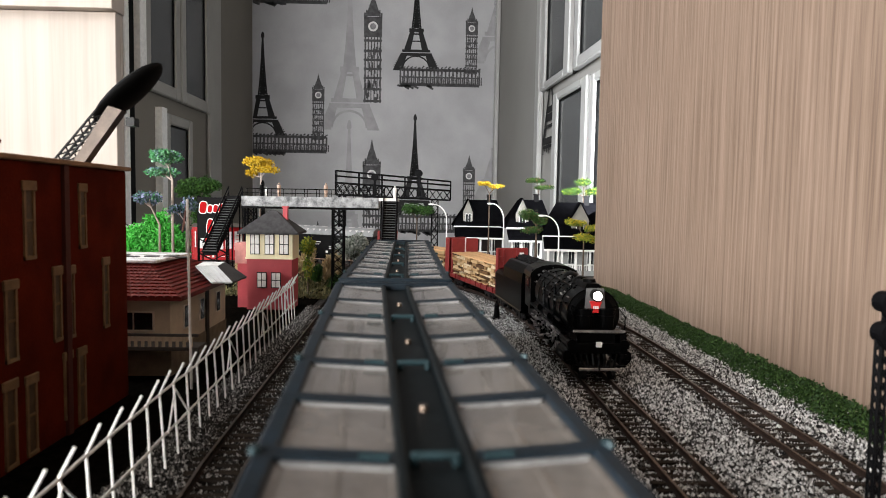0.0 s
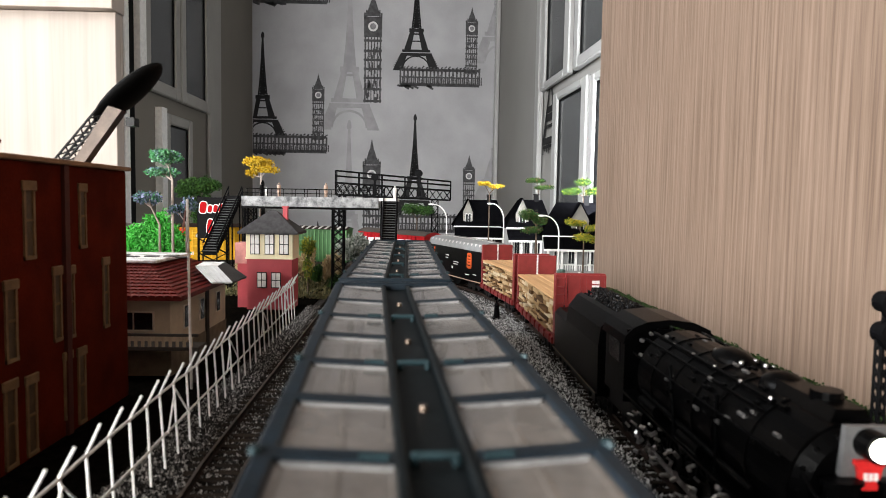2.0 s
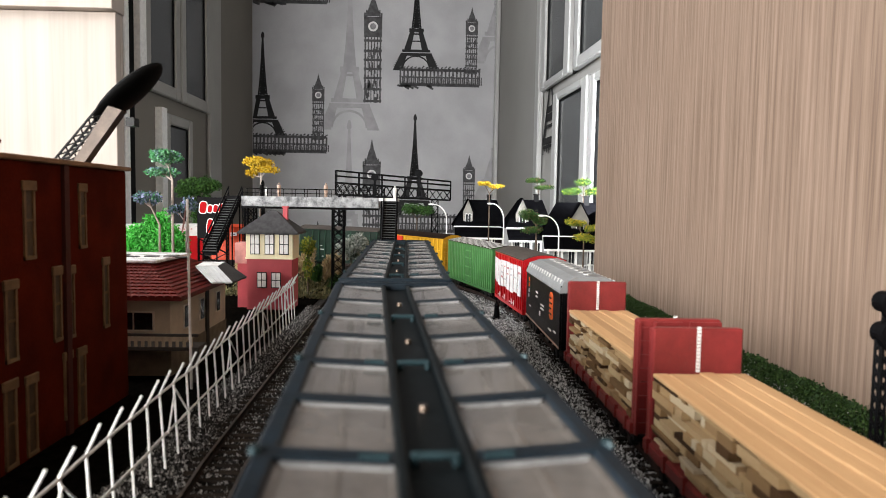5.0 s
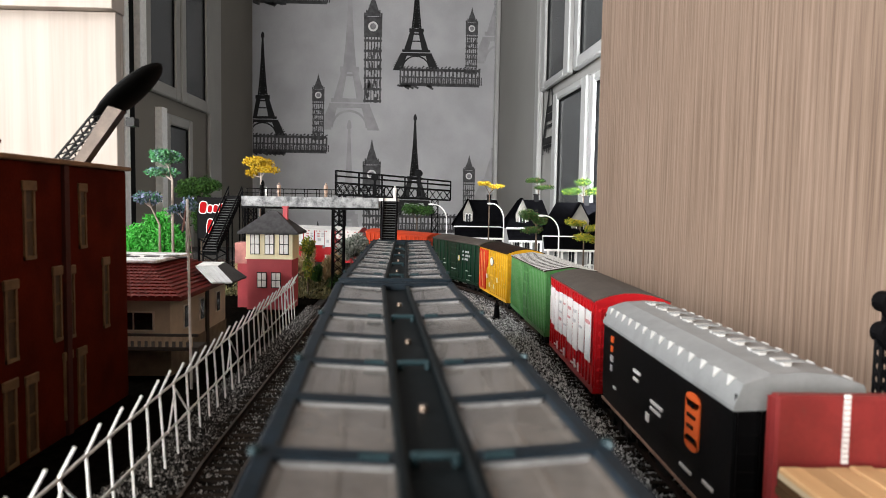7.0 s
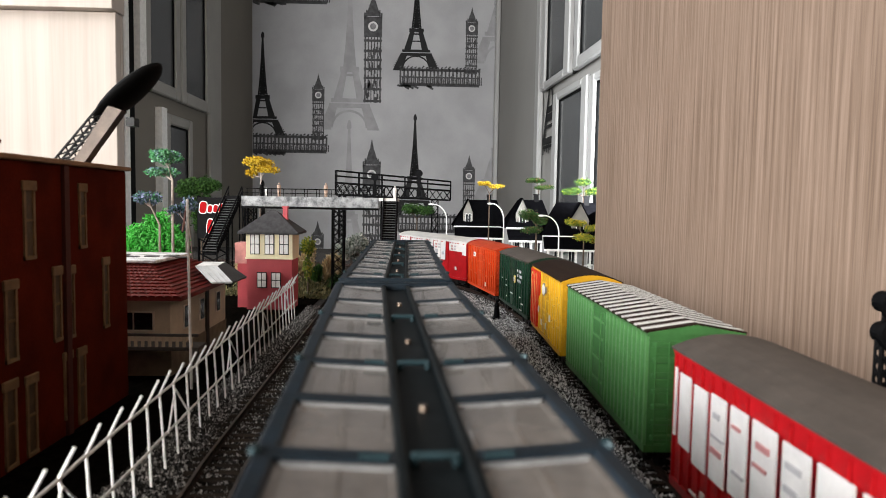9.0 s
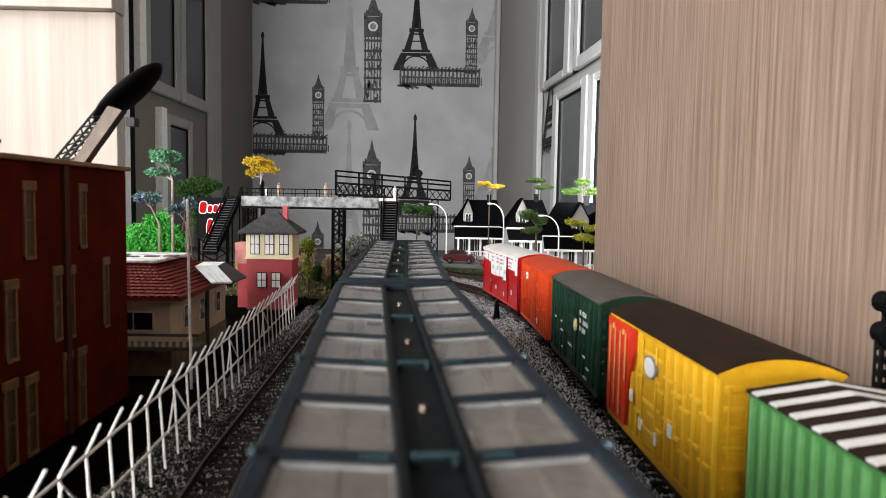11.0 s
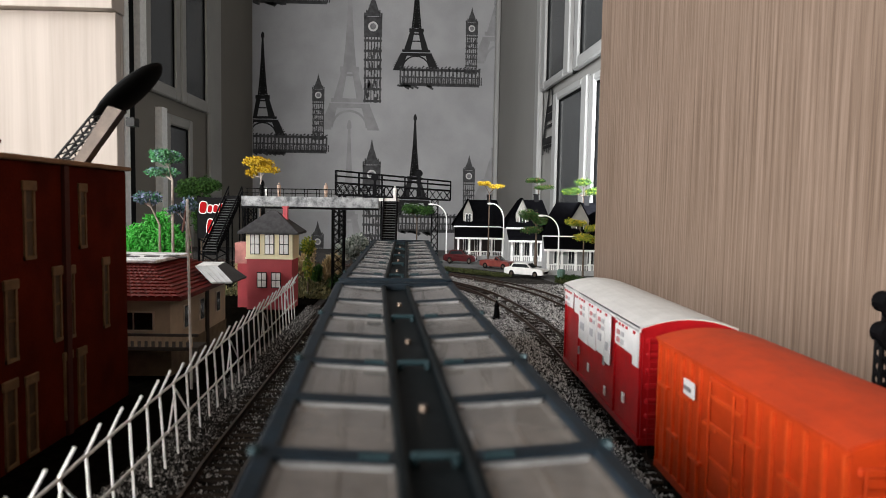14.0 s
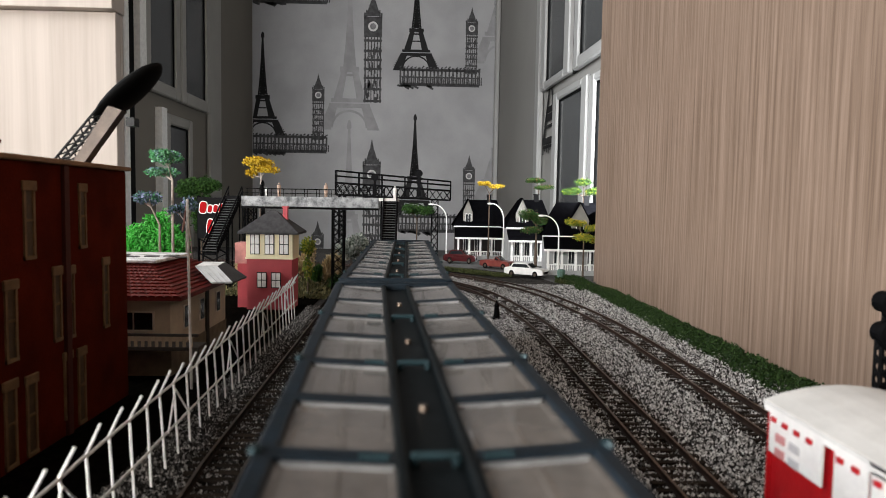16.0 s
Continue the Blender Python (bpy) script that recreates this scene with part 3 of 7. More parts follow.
for x, z, w, hz in ((-0.30, 0.036, 0.008, 0.0012), (-0.30, 0.033, 0.006, 0.001), (0.02, 0.030, 0.012, 0.0010), (0.02, 0.0275, 0.010, 0.0010), (0.47, 0.0185, 0.009, 0.001), (0.74, 0.020, 0.007, 0.001), (-0.72, 0.022, 0.004, 0.001), (-0.05, 0.022, 0.003, 0.003)):
    decal(hop, HL * x, HL * x + w, z, z + hz, DECAL, y=-0.0181)
for j in range(4):
    decal(hop, -HL * 0.80, -HL * 0.80 + 0.0034 - 0.001 * (j % 2), 0.0410 - 0.0042 * j, 0.0436 - 0.0042 * j, DECALORANGE if j < 2 else DECALPALE, y=-0.0181)

# --- red car with white panels
car, L = boxcar(1.128, 1.249, "glossy red boxcar with large white panels and grey roof", CARRED, ROOFBROWN, 17, rib_w=0.0008, door=False)
rw = random.Random(4)
x = -L + 0.003
for w, z0, z1 in ((0.0028, 0.0265, 0.0485), (0.0095, 0.0250, 0.0478), (0.0105, 0.0230, 0.0470), (0.0105, 0.0235, 0.0478), (0.0105, 0.0245, 0.0480), (0.0125, 0.0230, 0.0482), (0.0120, 0.0225, 0.0478), (0.0130, 0.0245, 0.0480), (0.0115, 0.0230, 0.0480)):
    decal(car, x, x + w - 0.0011, z0, z1, DECAL, y=-W2 - 0.0002, label="white printed panel")
    if w > 0.005:
        for k in range(3):
            if rw.random() < 0.5:
                continue
            zz = z1 - 0.005 - k * 0.0055 - rw.uniform(0, 0.0015)
            decal(car, x + rw.uniform(0.001, 0.003), x + w * rw.uniform(0.5, 0.9), zz, zz + rw.choice((0.0009, 0.0016)), rw.choice((DECALPINK, DECALPALE, DECALPALE, DECALPINK)), y=-W2 - 0.0007)
    x += w + 0.0016
for x in (0.45, 0.30, -0.2, -0.55):
    decal(car, L * x, L * x + 0.0026, 0.0125, 0.0170, DECAL, y=-W2 - 0.0002)
    decal(car, L * x - 0.008, L * x - 0.003, 0.0135, 0.0143, DECAL, y=-W2 - 0.0002)

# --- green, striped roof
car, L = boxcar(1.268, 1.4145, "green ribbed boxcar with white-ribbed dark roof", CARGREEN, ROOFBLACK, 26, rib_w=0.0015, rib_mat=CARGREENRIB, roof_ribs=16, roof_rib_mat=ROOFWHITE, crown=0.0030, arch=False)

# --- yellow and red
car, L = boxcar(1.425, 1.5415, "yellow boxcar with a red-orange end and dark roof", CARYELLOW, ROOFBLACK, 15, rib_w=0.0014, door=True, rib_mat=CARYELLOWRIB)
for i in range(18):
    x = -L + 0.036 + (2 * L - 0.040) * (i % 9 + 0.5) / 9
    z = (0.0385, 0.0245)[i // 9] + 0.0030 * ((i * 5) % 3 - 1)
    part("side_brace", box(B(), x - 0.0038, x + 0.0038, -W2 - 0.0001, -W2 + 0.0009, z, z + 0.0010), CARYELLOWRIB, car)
bm = B()
prism(bm, [(-L, 0.0117), (-L + 0.026, 0.0117), (-L + 0.026, 0.014), (-L + 0.030, 0.030), (-L + 0.036, 0.044), (-L + 0.036, 0.0523), (-L, 0.0523)], "y", -W2 - 0.0008, -W2 + 0.0008)
part("red_end_panel", bm, mat("freight_vermilion", (0.55, 0.035, 0.012), rough=0.42, var=0.15, wear=0.08), car, "red-orange painted end of the side")
for i in range(4):
    x = -L + 0.004 + i * 0.0072
    decal(car, x, x + 0.0009, (0.024, 0.017, 0.0135, 0.030)[i], 0.0490, DECALYELLOW, y=-W2 - 0.0009)
    if i % 2 == 0:
        decal(car, x + 0.0040, x + 0.0047, 0.0480, 0.0502, DECALYELLOW, y=-W2 - 0.0009)
    part("panel_rib", box(B(), x + 0.0018, x + 0.0026, -W2 - 0.0014, -W2 - 0.0007, 0.013, 0.051), MATS["freight_vermilion"], car)
oval(car, 0.001, 0.0425, 0.0062, 0.0042, DECALGREY, y=-W2 - 0.0006)
oval(car, 0.001, 0.0425, 0.0054, 0.0034, DECAL, y=-W2 - 0.0006, out=0.0007)
for x, z in ((-0.42, 0.024), (-0.2, 0.0165), (0.1, 0.0165), (0.35, 0.024)):
    decal(car, L * x, L * x + 0.0035, z, z + 0.0042, DECAL, y=-W2 - 0.0002)

# --- dark green
car, L = boxcar(1.553, 1.6785, "dark green boxcar with white markings and brown-grey roof", CARDARK, ROOFBROWN, 13, rib_w=0.0011, rib_mat=CARDARKRIB)
oval(car, L * 0.22, 0.036, 0.0022, 0.0032, DECALYELLOW, y=-W2 - 0.0007)
oval(car, L * 0.22, 0.036, 0.0014, 0.0020, DECALPALE, y=-W2 - 0.0007, out=0.0008)
for k, (w, z) in enumerate(((0.015, 0.0430), (0.018, 0.0388), (0.013, 0.0346))):
    for j in range(5):
        if j == 1:
            continue
        decal(car, L * 0.36 + w * j / 5, L * 0.36 + w * (j + 0.62) / 5, z, z + 0.0022, DECALPALE, y=-W2 - 0.0002)
for x, z, w in ((-0.75, 0.031, 0.004), (-0.45, 0.026, 0.006), (-0.45, 0.031, 0.003), (-0.1, 0.022, 0.010), (0.5, 0.0225, 0.005), (0.62, 0.018, 0.006), (-0.4, 0.0165, 0.003), (0.55, 0.0125, 0.006)):
    decal(car, L * x, L * x + w, z, z + 0.0008, DECAL, y=-W2 - 0.0002)

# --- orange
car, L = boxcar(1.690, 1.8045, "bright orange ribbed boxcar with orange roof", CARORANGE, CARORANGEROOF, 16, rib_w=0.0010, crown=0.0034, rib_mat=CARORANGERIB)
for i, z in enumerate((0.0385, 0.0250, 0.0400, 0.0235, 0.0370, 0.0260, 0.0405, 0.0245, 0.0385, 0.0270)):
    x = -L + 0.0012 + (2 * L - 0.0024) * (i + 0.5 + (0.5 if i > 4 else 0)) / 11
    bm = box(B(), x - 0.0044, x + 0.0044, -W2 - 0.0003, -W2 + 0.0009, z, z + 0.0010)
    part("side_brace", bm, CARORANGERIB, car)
decal(car, -L * 0.52, -L * 0.52 + 0.008, 0.042, 0.0468, DECAL, y=-W2 - 0.0002, label="white plate")
decal(car, -L * 0.52 + 0.001, -L * 0.52 + 0.006, 0.0437, 0.0449, DECALGREY, y=-W2 - 0.0006)
decal(car, L * 0.35, L * 0.35 + 0.0035, 0.0145, 0.0185, DECAL, y=-W2 - 0.0002)

# --- last car: red with white roof
car, L = boxcar(1.815, 1.9620, "red boxcar with white roof and white upper panels", CARRED, ROOFWHITE, 5, rib_w=0.0006, door=False, crown=0.0036)
decal(car, -L, L, 0.0524, 0.0546, DECAL, y=-W2 - 0.0002, label="white band under the roof edge")
for u0, u1, low in ((0.02, 0.17, 0.0433), (0.20, 0.272, 0.0425), (0.28, 0.42, 0.0305), (0.432, 0.532, 0.0310), (0.545, 0.642, 0.0320), (0.648, 0.71, 0.0300), (0.766, 0.94, 0.0420), (0.941, 0.99, 0.0385)):
    x, w = -L + 2 * L * u0, 2 * L * (u1 - u0)
    decal(car, x, x + w, low, 0.0530, DECAL, y=-W2 - 0.0002, label="white printed panel")
    for n in range(max(1, int(w / 0.005))):
        decal(car, x + 0.0012 + n * 0.0048, x + 0.0030 + n * 0.0048, 0.0508, 0.0519, CARRED, y=-W2 - 0.0007)
    if w > 0.012:
        for n in range(2):
            for z in (0.0478, 0.0445):
                decal(car, x + 0.0035 + n * 0.0058, x + 0.0070 + n * 0.0058, z - 0.0010, z + 0.0008, (DECALPINK, DECALPALE)[n], y=-W2 - 0.0007)
    if low < 0.035:
        decal(car, x + w * 0.3, x + w * 0.65, low + 0.006, low + 0.0095, DECALPALE, y=-W2 - 0.0007)
for xx, z in ((-0.45, 0.022), (-0.15, 0.018), (0.25, 0.028), (0.3, 0.015), (0.7, 0.020)):
    decal(car, L * xx, L * xx + 0.003, z, z + 0.004, DECALGREY if z > 0.02 else DECAL, y=-W2 - 0.0002)

# --- steam locomotive and tender
loco = thing("steam_locomotive", pose(0, 0, 0), "black steam locomotive with lit headlight and red plate", "locomotive", "moving freight train")
TRAIN.append((loco, 0.4545, 0.045))
LOCO_BLACK = mat("locomotive_black", (0.0008, 0.0008, 0.0009), rough=0.30, var=0.5, bump=0.12, spec=0.045)
PIPE = mat("oily_steel", (0.42, 0.41, 0.40), rough=0.28, metal=0.9, var=0.45)
bm = B()
tube(bm, (-0.045, 0, 0.0355), (0.018, 0, 0.0355), 0.0172, 0.0160, n=32)
tube(bm, (0.018, 0, 0.0355), (0.060, 0, 0.0355), 0.0158, 0.0158, n=32)
boiler = part("boiler", bm, LOCO_BLACK, loco, smooth=False)
for x in (-0.03, -0.012, 0.006, 0.0195, 0.04):
    bm = B()
    tube(bm, (x - 0.0006, 0, 0.0355), (x + 0.0006, 0, 0.0355), 0.0174 if x < -0.02 else 0.0170 if x < 0.01 else 0.0163, n=32)
    part("boiler_band", bm, LOCO_BLACK, boiler)
bm = B()
tube(bm, (0.060, 0, 0.0355), (0.0625, 0, 0.0355), 0.0150, 0.0120, n=32)
for k in range(16):
    a = k * math.tau / 16
    ball(bm, (0.0615, 0.0138 * math.cos(a), 0.0355 + 0.0138 * math.sin(a)), 0.0006, 1)
part("smokebox_front", bm, LOCO_BLACK, boiler)
bm = B()
tube(bm, (0.048, 0, 0.050), (0.048, 0, 0.0555), 0.0042, 0.0038, n=16)
part("smokestack", bm, LOCO_BLACK, boiler)
bm = B()
for x, l in ((0.028, 0.008), (-0.002, 0.012)):
    ball(bm, (x, 0, 0.0500), 0.0062, 2, (l / 0.0062, 1, 0.85))
part("dome", bm, LOCO_BLACK, boiler, smooth=True)
bm = B()
prism(bm, [(-0.0058, 0.0400), (-0.0050, 0.0515), (0.0050, 0.0515), (0.0058, 0.0400)], "x", 0.0625, 0.0642)
part("headlight_plate", bm, mat("plate_grey", (0.15, 0.15, 0.15), rough=0.35, metal=0.3), loco, "grey plate behind the headlight")
bm = B()
tube(bm, (0.0640, 0, 0.0478), (0.0690, 0, 0.0478), 0.0034, n=20)
hl = part("headlight", bm, LOCO_BLACK, loco)
bm = B()
tube(bm, (0.0688, 0, 0.0478), (0.0697, 0, 0.0478), 0.0026, n=20)
part("lens", bm, mat("lit_headlight", (1.0, 0.95, 0.86), var=0.02, emit=9.0, bump=0), hl, "glowing white headlight lens")
bm = B()
prism(bm, [(-0.0018, 0.0375), (0.0018, 0.0375), (0.0028, 0.0425), (0.0034, 0.0432), (0.0034, 0.0442), (-0.0034, 0.0442), (-0.0034, 0.0432), (-0.0028, 0.0425)], "x", 0.0645, 0.0658)
plate = part("number_plate", bm, mat("signal_red", (0.60, 0.02, 0.02), rough=0.4), loco, "small red shield plate with pale bars")
bm = B()
for k in range(3):
    box(bm, 0.0656, 0.0661, -0.0016 + k * 0.0012, -0.0008 + k * 0.0012, 0.0398, 0.0415)
part("marking", bm, DECAL, plate)
bm = B()
box(bm, 0.058, 0.088, -0.0150, 0.0150, 0.0225, 0.0240, bevel=0.0004)
box(bm, -0.060, 0.058, -0.0185, -0.0128, 0.0240, 0.0250)
box(bm, -0.060, 0.058, 0.0128, 0.0185, 0.0240, 0.0250)
part("running_board", bm, LOCO_BLACK, loco)
bm = B()
box(bm, 0.0835, 0.0885, -0.0160, 0.0160, 0.0105, 0.0165, bevel=0.0006)
box(bm, 0.050, 0.0835, -0.010, 0.010, 0.012, 0.0225)
part("pilot_beam", bm, LOCO_BLACK, loco)
pil = part("pilot", tube(B(), (0.0945, -0.0115, 0.0022), (0.0945, 0.0115, 0.0022), 0.0008, n=6), PIPE, loco)
for k in range(9):
    y = -0.014 + k * 0.0035
    part("pilot_bar", tube(B(), (0.0885, y, 0.0105), (0.0955 - abs(y) * 0.25, y * 0.8, 0.0020), 0.0007, n=6), LOCO_BLACK, pil)
for sg in (-1, 1):
    part("pilot_step", box(B(), 0.0885, 0.0945, sg * 0.0120 - 0.0030, sg * 0.0120 + 0.0030, 0.0035, 0.0045), LOCO_BLACK, pil)
bm = B()
box(bm, 0.0886, 0.0910, -0.0016, 0.0016, 0.0145, 0.0175)
part("coupler_plate", bm, DECAL, loco, "small pale plate on the pilot")
for sg in (-1, 1):
    bm = B()
    tube(bm, (0.052, sg * 0.0150, 0.0130), (0.073, sg * 0.0150, 0.0130), 0.0048, n=18)
    tube(bm, (0.050, sg * 0.0150, 0.0205), (0.075, sg * 0.0150, 0.0205), 0.0030, n=16)
    cyl = part("cylinder", bm, LOCO_BLACK, loco)
    bm = B()
    box(bm, 0.036, 0.052, sg * 0.0165 - 0.0006, sg * 0.0165 + 0.0006, 0.0145, 0.0153)
    box(bm, 0.036, 0.052, sg * 0.0165 - 0.0006, sg * 0.0165 + 0.0006, 0.0108, 0.0116)
    box(bm, 0.037, 0.042, sg * 0.0165 - 0.0012, sg * 0.0165 + 0.0012, 0.0110, 0.0150)
    tube(bm, (0.030, sg * 0.0168, 0.0205), (0.052, sg * 0.0168, 0.0205), 0.0006, n=6)
    tube(bm, (0.033, sg * 0.0168, 0.0205), (0.026, sg * 0.0170, 0.0120), 0.0007, n=6)
    part("valve_gear", bm, PIPE, loco, "oily steel valve gear")
    bm = B()
    tube(bm, (-0.052, sg * 0.0168, 0.0420), (0.058, sg * 0.0162, 0.0420), 0.0004, n=6)
    for x in (-0.045, -0.02, 0.005, 0.03, 0.055):
        tube(bm, (x, sg * 0.0152, 0.0415), (x, sg * 0.0170, 0.0422), 0.0004, n=5)
    part("handrail", bm, LOCO_BLACK, loco)
    bm = B()
    tube(bm, (-0.040, sg * 0.0165, 0.0300), (0.045, sg * 0.0160, 0.0285), 0.0009, n=6)
    tube(bm, (-0.015, sg * 0.0160, 0.0460), (-0.005, sg * 0.0172, 0.0250), 0.0007, n=6)
    tube(bm, (0.020, sg * 0.0150, 0.0460), (0.026, sg * 0.0170, 0.0250), 0.0007, n=6)
    for x in (-0.03, 0.008):
        tube(bm, (x - 0.008, sg * 0.0170, 0.0272), (x + 0.008, sg * 0.0170, 0.0272), 0.0021, n=12)
    part("piping", bm, LOCO_BLACK, loco)
bm = B()
for k in range(5):
    ball(bm, (0.012 - k * 0.003, 0.003 * (-1) ** k, 0.0527), 0.0008, 1)
part("valve", bm, PIPE, boiler)
part("top_casing", prism(B(), [(-0.0052, 0.0500), (-0.0036, 0.0536), (0.0036, 0.0536), (0.0052, 0.0500)], "x", 0.030, 0.058), LOCO_BLACK, boiler)
for sg in (-1, 1):
    for r_, z_ in ((0.0007, 0.0505), (0.0005, 0.0480)):
        part("boiler_pipe", tube(B(), (-0.050, sg * (0.0095 if r_ > 0.0006 else 0.0125), z_), (0.040, sg * (0.0088 if r_ > 0.0006 else 0.0115), z_ - 0.0006), r_, n=7), LOCO_BLACK, boiler)
    for k in range(6):
        x = -0.046 + k * 0.017
        part("pipe_joint", ball(B(), (x, sg * 0.0093, 0.0506), 0.0006, 1), PIPE, boiler)
part("front_deck_edge", box(B(), 0.0880, 0.0886, -0.0150, 0.0150, 0.0228, 0.0242), PIPE, loco)
# air pumps, front steps, smoke lifts, small fittings and steel bits for glints
for sg in (-1, 1):
    bm = B()
    tube(bm, (0.0700, sg * 0.0065, 0.0240), (0.0700, sg * 0.0065, 0.0385), 0.0042, n=16)
    tube(bm, (0.0700, sg * 0.0065, 0.0385), (0.0700, sg * 0.0065, 0.0400), 0.0050, n=16)
    tube(bm, (0.0700, sg * 0.0065, 0.0300), (0.0700, sg * 0.0065, 0.0312), 0.0050, n=16)
    part("air_pump", bm, LOCO_BLACK, loco)
    bm = B()
    prism(bm, [(0.0835, 0.0225), (0.0885, 0.0165), (0.0885, 0.0105), (0.0600, 0.0105), (0.0600, 0.0225)], "y", min(sg * 0.0125, sg * 0.0165), max(sg * 0.0125, sg * 0.0165))
    part("front_skirt", bm, LOCO_BLACK, loco)
    bm = B()
    tube(bm, (0.0860, sg * 0.0150, 0.0240), (0.0860, sg * 0.0150, 0.0320), 0.0004, n=6)
    tube(bm, (0.0860, sg * 0.0150, 0.0320), (0.0640, sg * 0.0140, 0.0400), 0.0004, n=6)
    part("front_handrail", bm, LOCO_BLACK, loco)
    bm = B()
    for j in range(3):
        box(bm, 0.0780, 0.0870, sg * 0.0166 - 0.0012, sg * 0.0166 + 0.0012, 0.0060 + j * 0.0055, 0.0066 + j * 0.0055)
    part("step", bm, LOCO_BLACK, loco)
# Every third boiler bit and all gear bits: bright steel standing for glints.
rf = random.Random(21)
for k in range(90):
    a = radians(rf.uniform(5, 175))
    x = rf.uniform(-0.055, 0.055)
    bm = B()
    r = 0.0170 if x < 0.018 else 0.0160
    c = Vector((x, r * math.cos(a), 0.0355 + r * math.sin(a)))
    tube(bm, c - Vector((rf.uniform(0.0006, 0.002), 0, 0)), c + Vector((rf.uniform(0.0006, 0.002), 0, 0)), rf.uniform(0.0004, 0.0009), n=7)
    part("fitting", bm, PIPE if k % 3 == 0 else LOCO_BLACK, boiler)
for k in range(60):
    bm = B()
    x = rf.uniform(-0.055, 0.050)
    z = rf.uniform(0.006, 0.024)
    tube(bm, (x, -0.0166, z), (x + rf.uniform(-0.003, 0.003), -0.0182, z + rf.uniform(-0.002, 0.002)), rf.uniform(0.0004, 0.0008), n=6)
    part("running_gear_fitting", bm, PIPE, loco)
# cab
cabp = part("cab", box(B(), -0.061, -0.060, -0.0172, 0.0172, 0.0200, 0.0500), LOCO_BLACK, loco)
for sg in (-1, 1):
    part("cab_side", box(B(), -0.088, -0.060, sg * 0.0176 - 0.0004, sg * 0.0176 + 0.0004, 0.0200, 0.0460), LOCO_BLACK, cabp)
part("cab_floor", box(B(), -0.090, -0.045, -0.0150, 0.0150, 0.0120, 0.0199), LOCO_BLACK, cabp)
bm = B()
prism(bm, [(-0.0190, 0.0440), (-0.0182, 0.0475), (-0.0150, 0.0508), (-0.0095, 0.0532), (0, 0.0543), (0.0095, 0.0532), (0.0150, 0.0508), (0.0182, 0.0475), (0.0190, 0.0440), (0.0140, 0.0480), (0.0, 0.0520), (-0.0140, 0.0480)], "x", -0.0915, -0.0585)
part("cab_roof", bm, LOCO_BLACK, cabp)
for sg in (-1, 1):
    bm = B()
    box(bm, -0.082, -0.066, sg * 0.0181 - 0.0002, sg * 0.0181 + 0.0002, 0.0350, 0.0440)
    part("cab_window", bm, mat("cab_glass", (0.003, 0.003, 0.0035), rough=0.15, bump=0, spec=0.1), cabp)
DRIVE_R = 0.0112


def driver_axle(x, r, spokes):
    bm = B()
    for y in (-0.0083, 0.0083):
        n = 28
        for k in range(n):
            a, b = k * math.tau / n, (k + 1) * math.tau / n
            for (r0, r1, hw) in ((r * 0.84, r, 0.0013), (0.0, r * 0.24, 0.0016)):
                q = []
                for yy in (y - hw, y + hw):
                    for rr, an in ((r0, a), (r1, a), (r1, b), (r0, b)):
                        q.append(bm.verts.new((rr * math.cos(an), yy, rr * math.sin(an))))
                for f in ((0, 1, 2, 3), (7, 6, 5, 4), (1, 5, 6, 2)):
                    bm.faces.new([q[i] for i in f])
        for k in range(spokes):
            a = k * math.tau / spokes
            box(bm, r * 0.2, r * 0.86, y - 0.0007, y + 0.0007, -0.0006, 0.0006, m=Matrix.Rotation(a, 4, "Y"))
        box(bm, -0.6 * r, 0.2 * r, y - 0.0010, y + 0.0010, r * 0.45, r * 0.8)
    tube(bm, (0, -0.010, 0), (0, 0.010, 0), 0.0016, n=8)
    return part("driving_wheelset", bm, LOCO_BLACK, loco, m=pose(x, 0, r))


DRIVERS = [driver_axle(x, DRIVE_R, 12) for x in (-0.042, -0.0185, 0.005, 0.0285)]
RODS = []
for sg in (-1, 1):
    bm = B()
    box(bm, -0.0365, 0.0365, sg * 0.0118 - 0.0006, sg * 0.0118 + 0.0006, -0.0010, 0.0010, bevel=0.0003)
    for x in (-0.03525, -0.01175, 0.01175, 0.03525):
        tube(bm, (x, sg * 0.0110, 0), (x, sg * 0.0128, 0), 0.0018, n=12)
    RODS.append((part("side_rod", bm, PIPE, loco, "oily steel side rod", m=pose(-0.00675, 0, DRIVE_R + 0.005)), 0.0 if sg < 0 else math.pi / 2))
for xs, r in (((0.052, 0.072), 0.0055), ((-0.068, -0.083), 0.0062)):
    bm = B()
    box(bm, min(xs) - 0.004, max(xs) + 0.004, -0.0050, 0.0050, 0.005, 0.009)
    tk = part("leading_truck", bm, WHEEL, loco)
    for x in xs:
        bm = B()
        for y in (-0.0083, 0.0083):
            tube(bm, (0, y - 0.0013, 0), (0, y + 0.0013, 0), r, n=20)
        tube(bm, (0, -0.010, 0), (0, 0.010, 0), 0.0012, n=6)
        part("wheelset", bm, WHEEL, tk, m=pose(x, 0, r))

# the front deck and pilot are short and stand a little higher than the frame
for c_ in loco.children_recursive:
    if c_.name.split(".")[0] in ("running_board", "pilot_beam", "pilot", "pilot_bar", "pilot_step", "coupler_plate", "air_pump", "front_skirt", "front_handrail", "step", "front_deck_edge"):
        for v in c_.data.vertices:
            if v.co.x > 0.0625:
                v.co.x = 0.0625 + (v.co.x - 0.0625) * 0.48
                v.co.z = min(v.co.z + 0.0048, max(0.039, v.co.z))

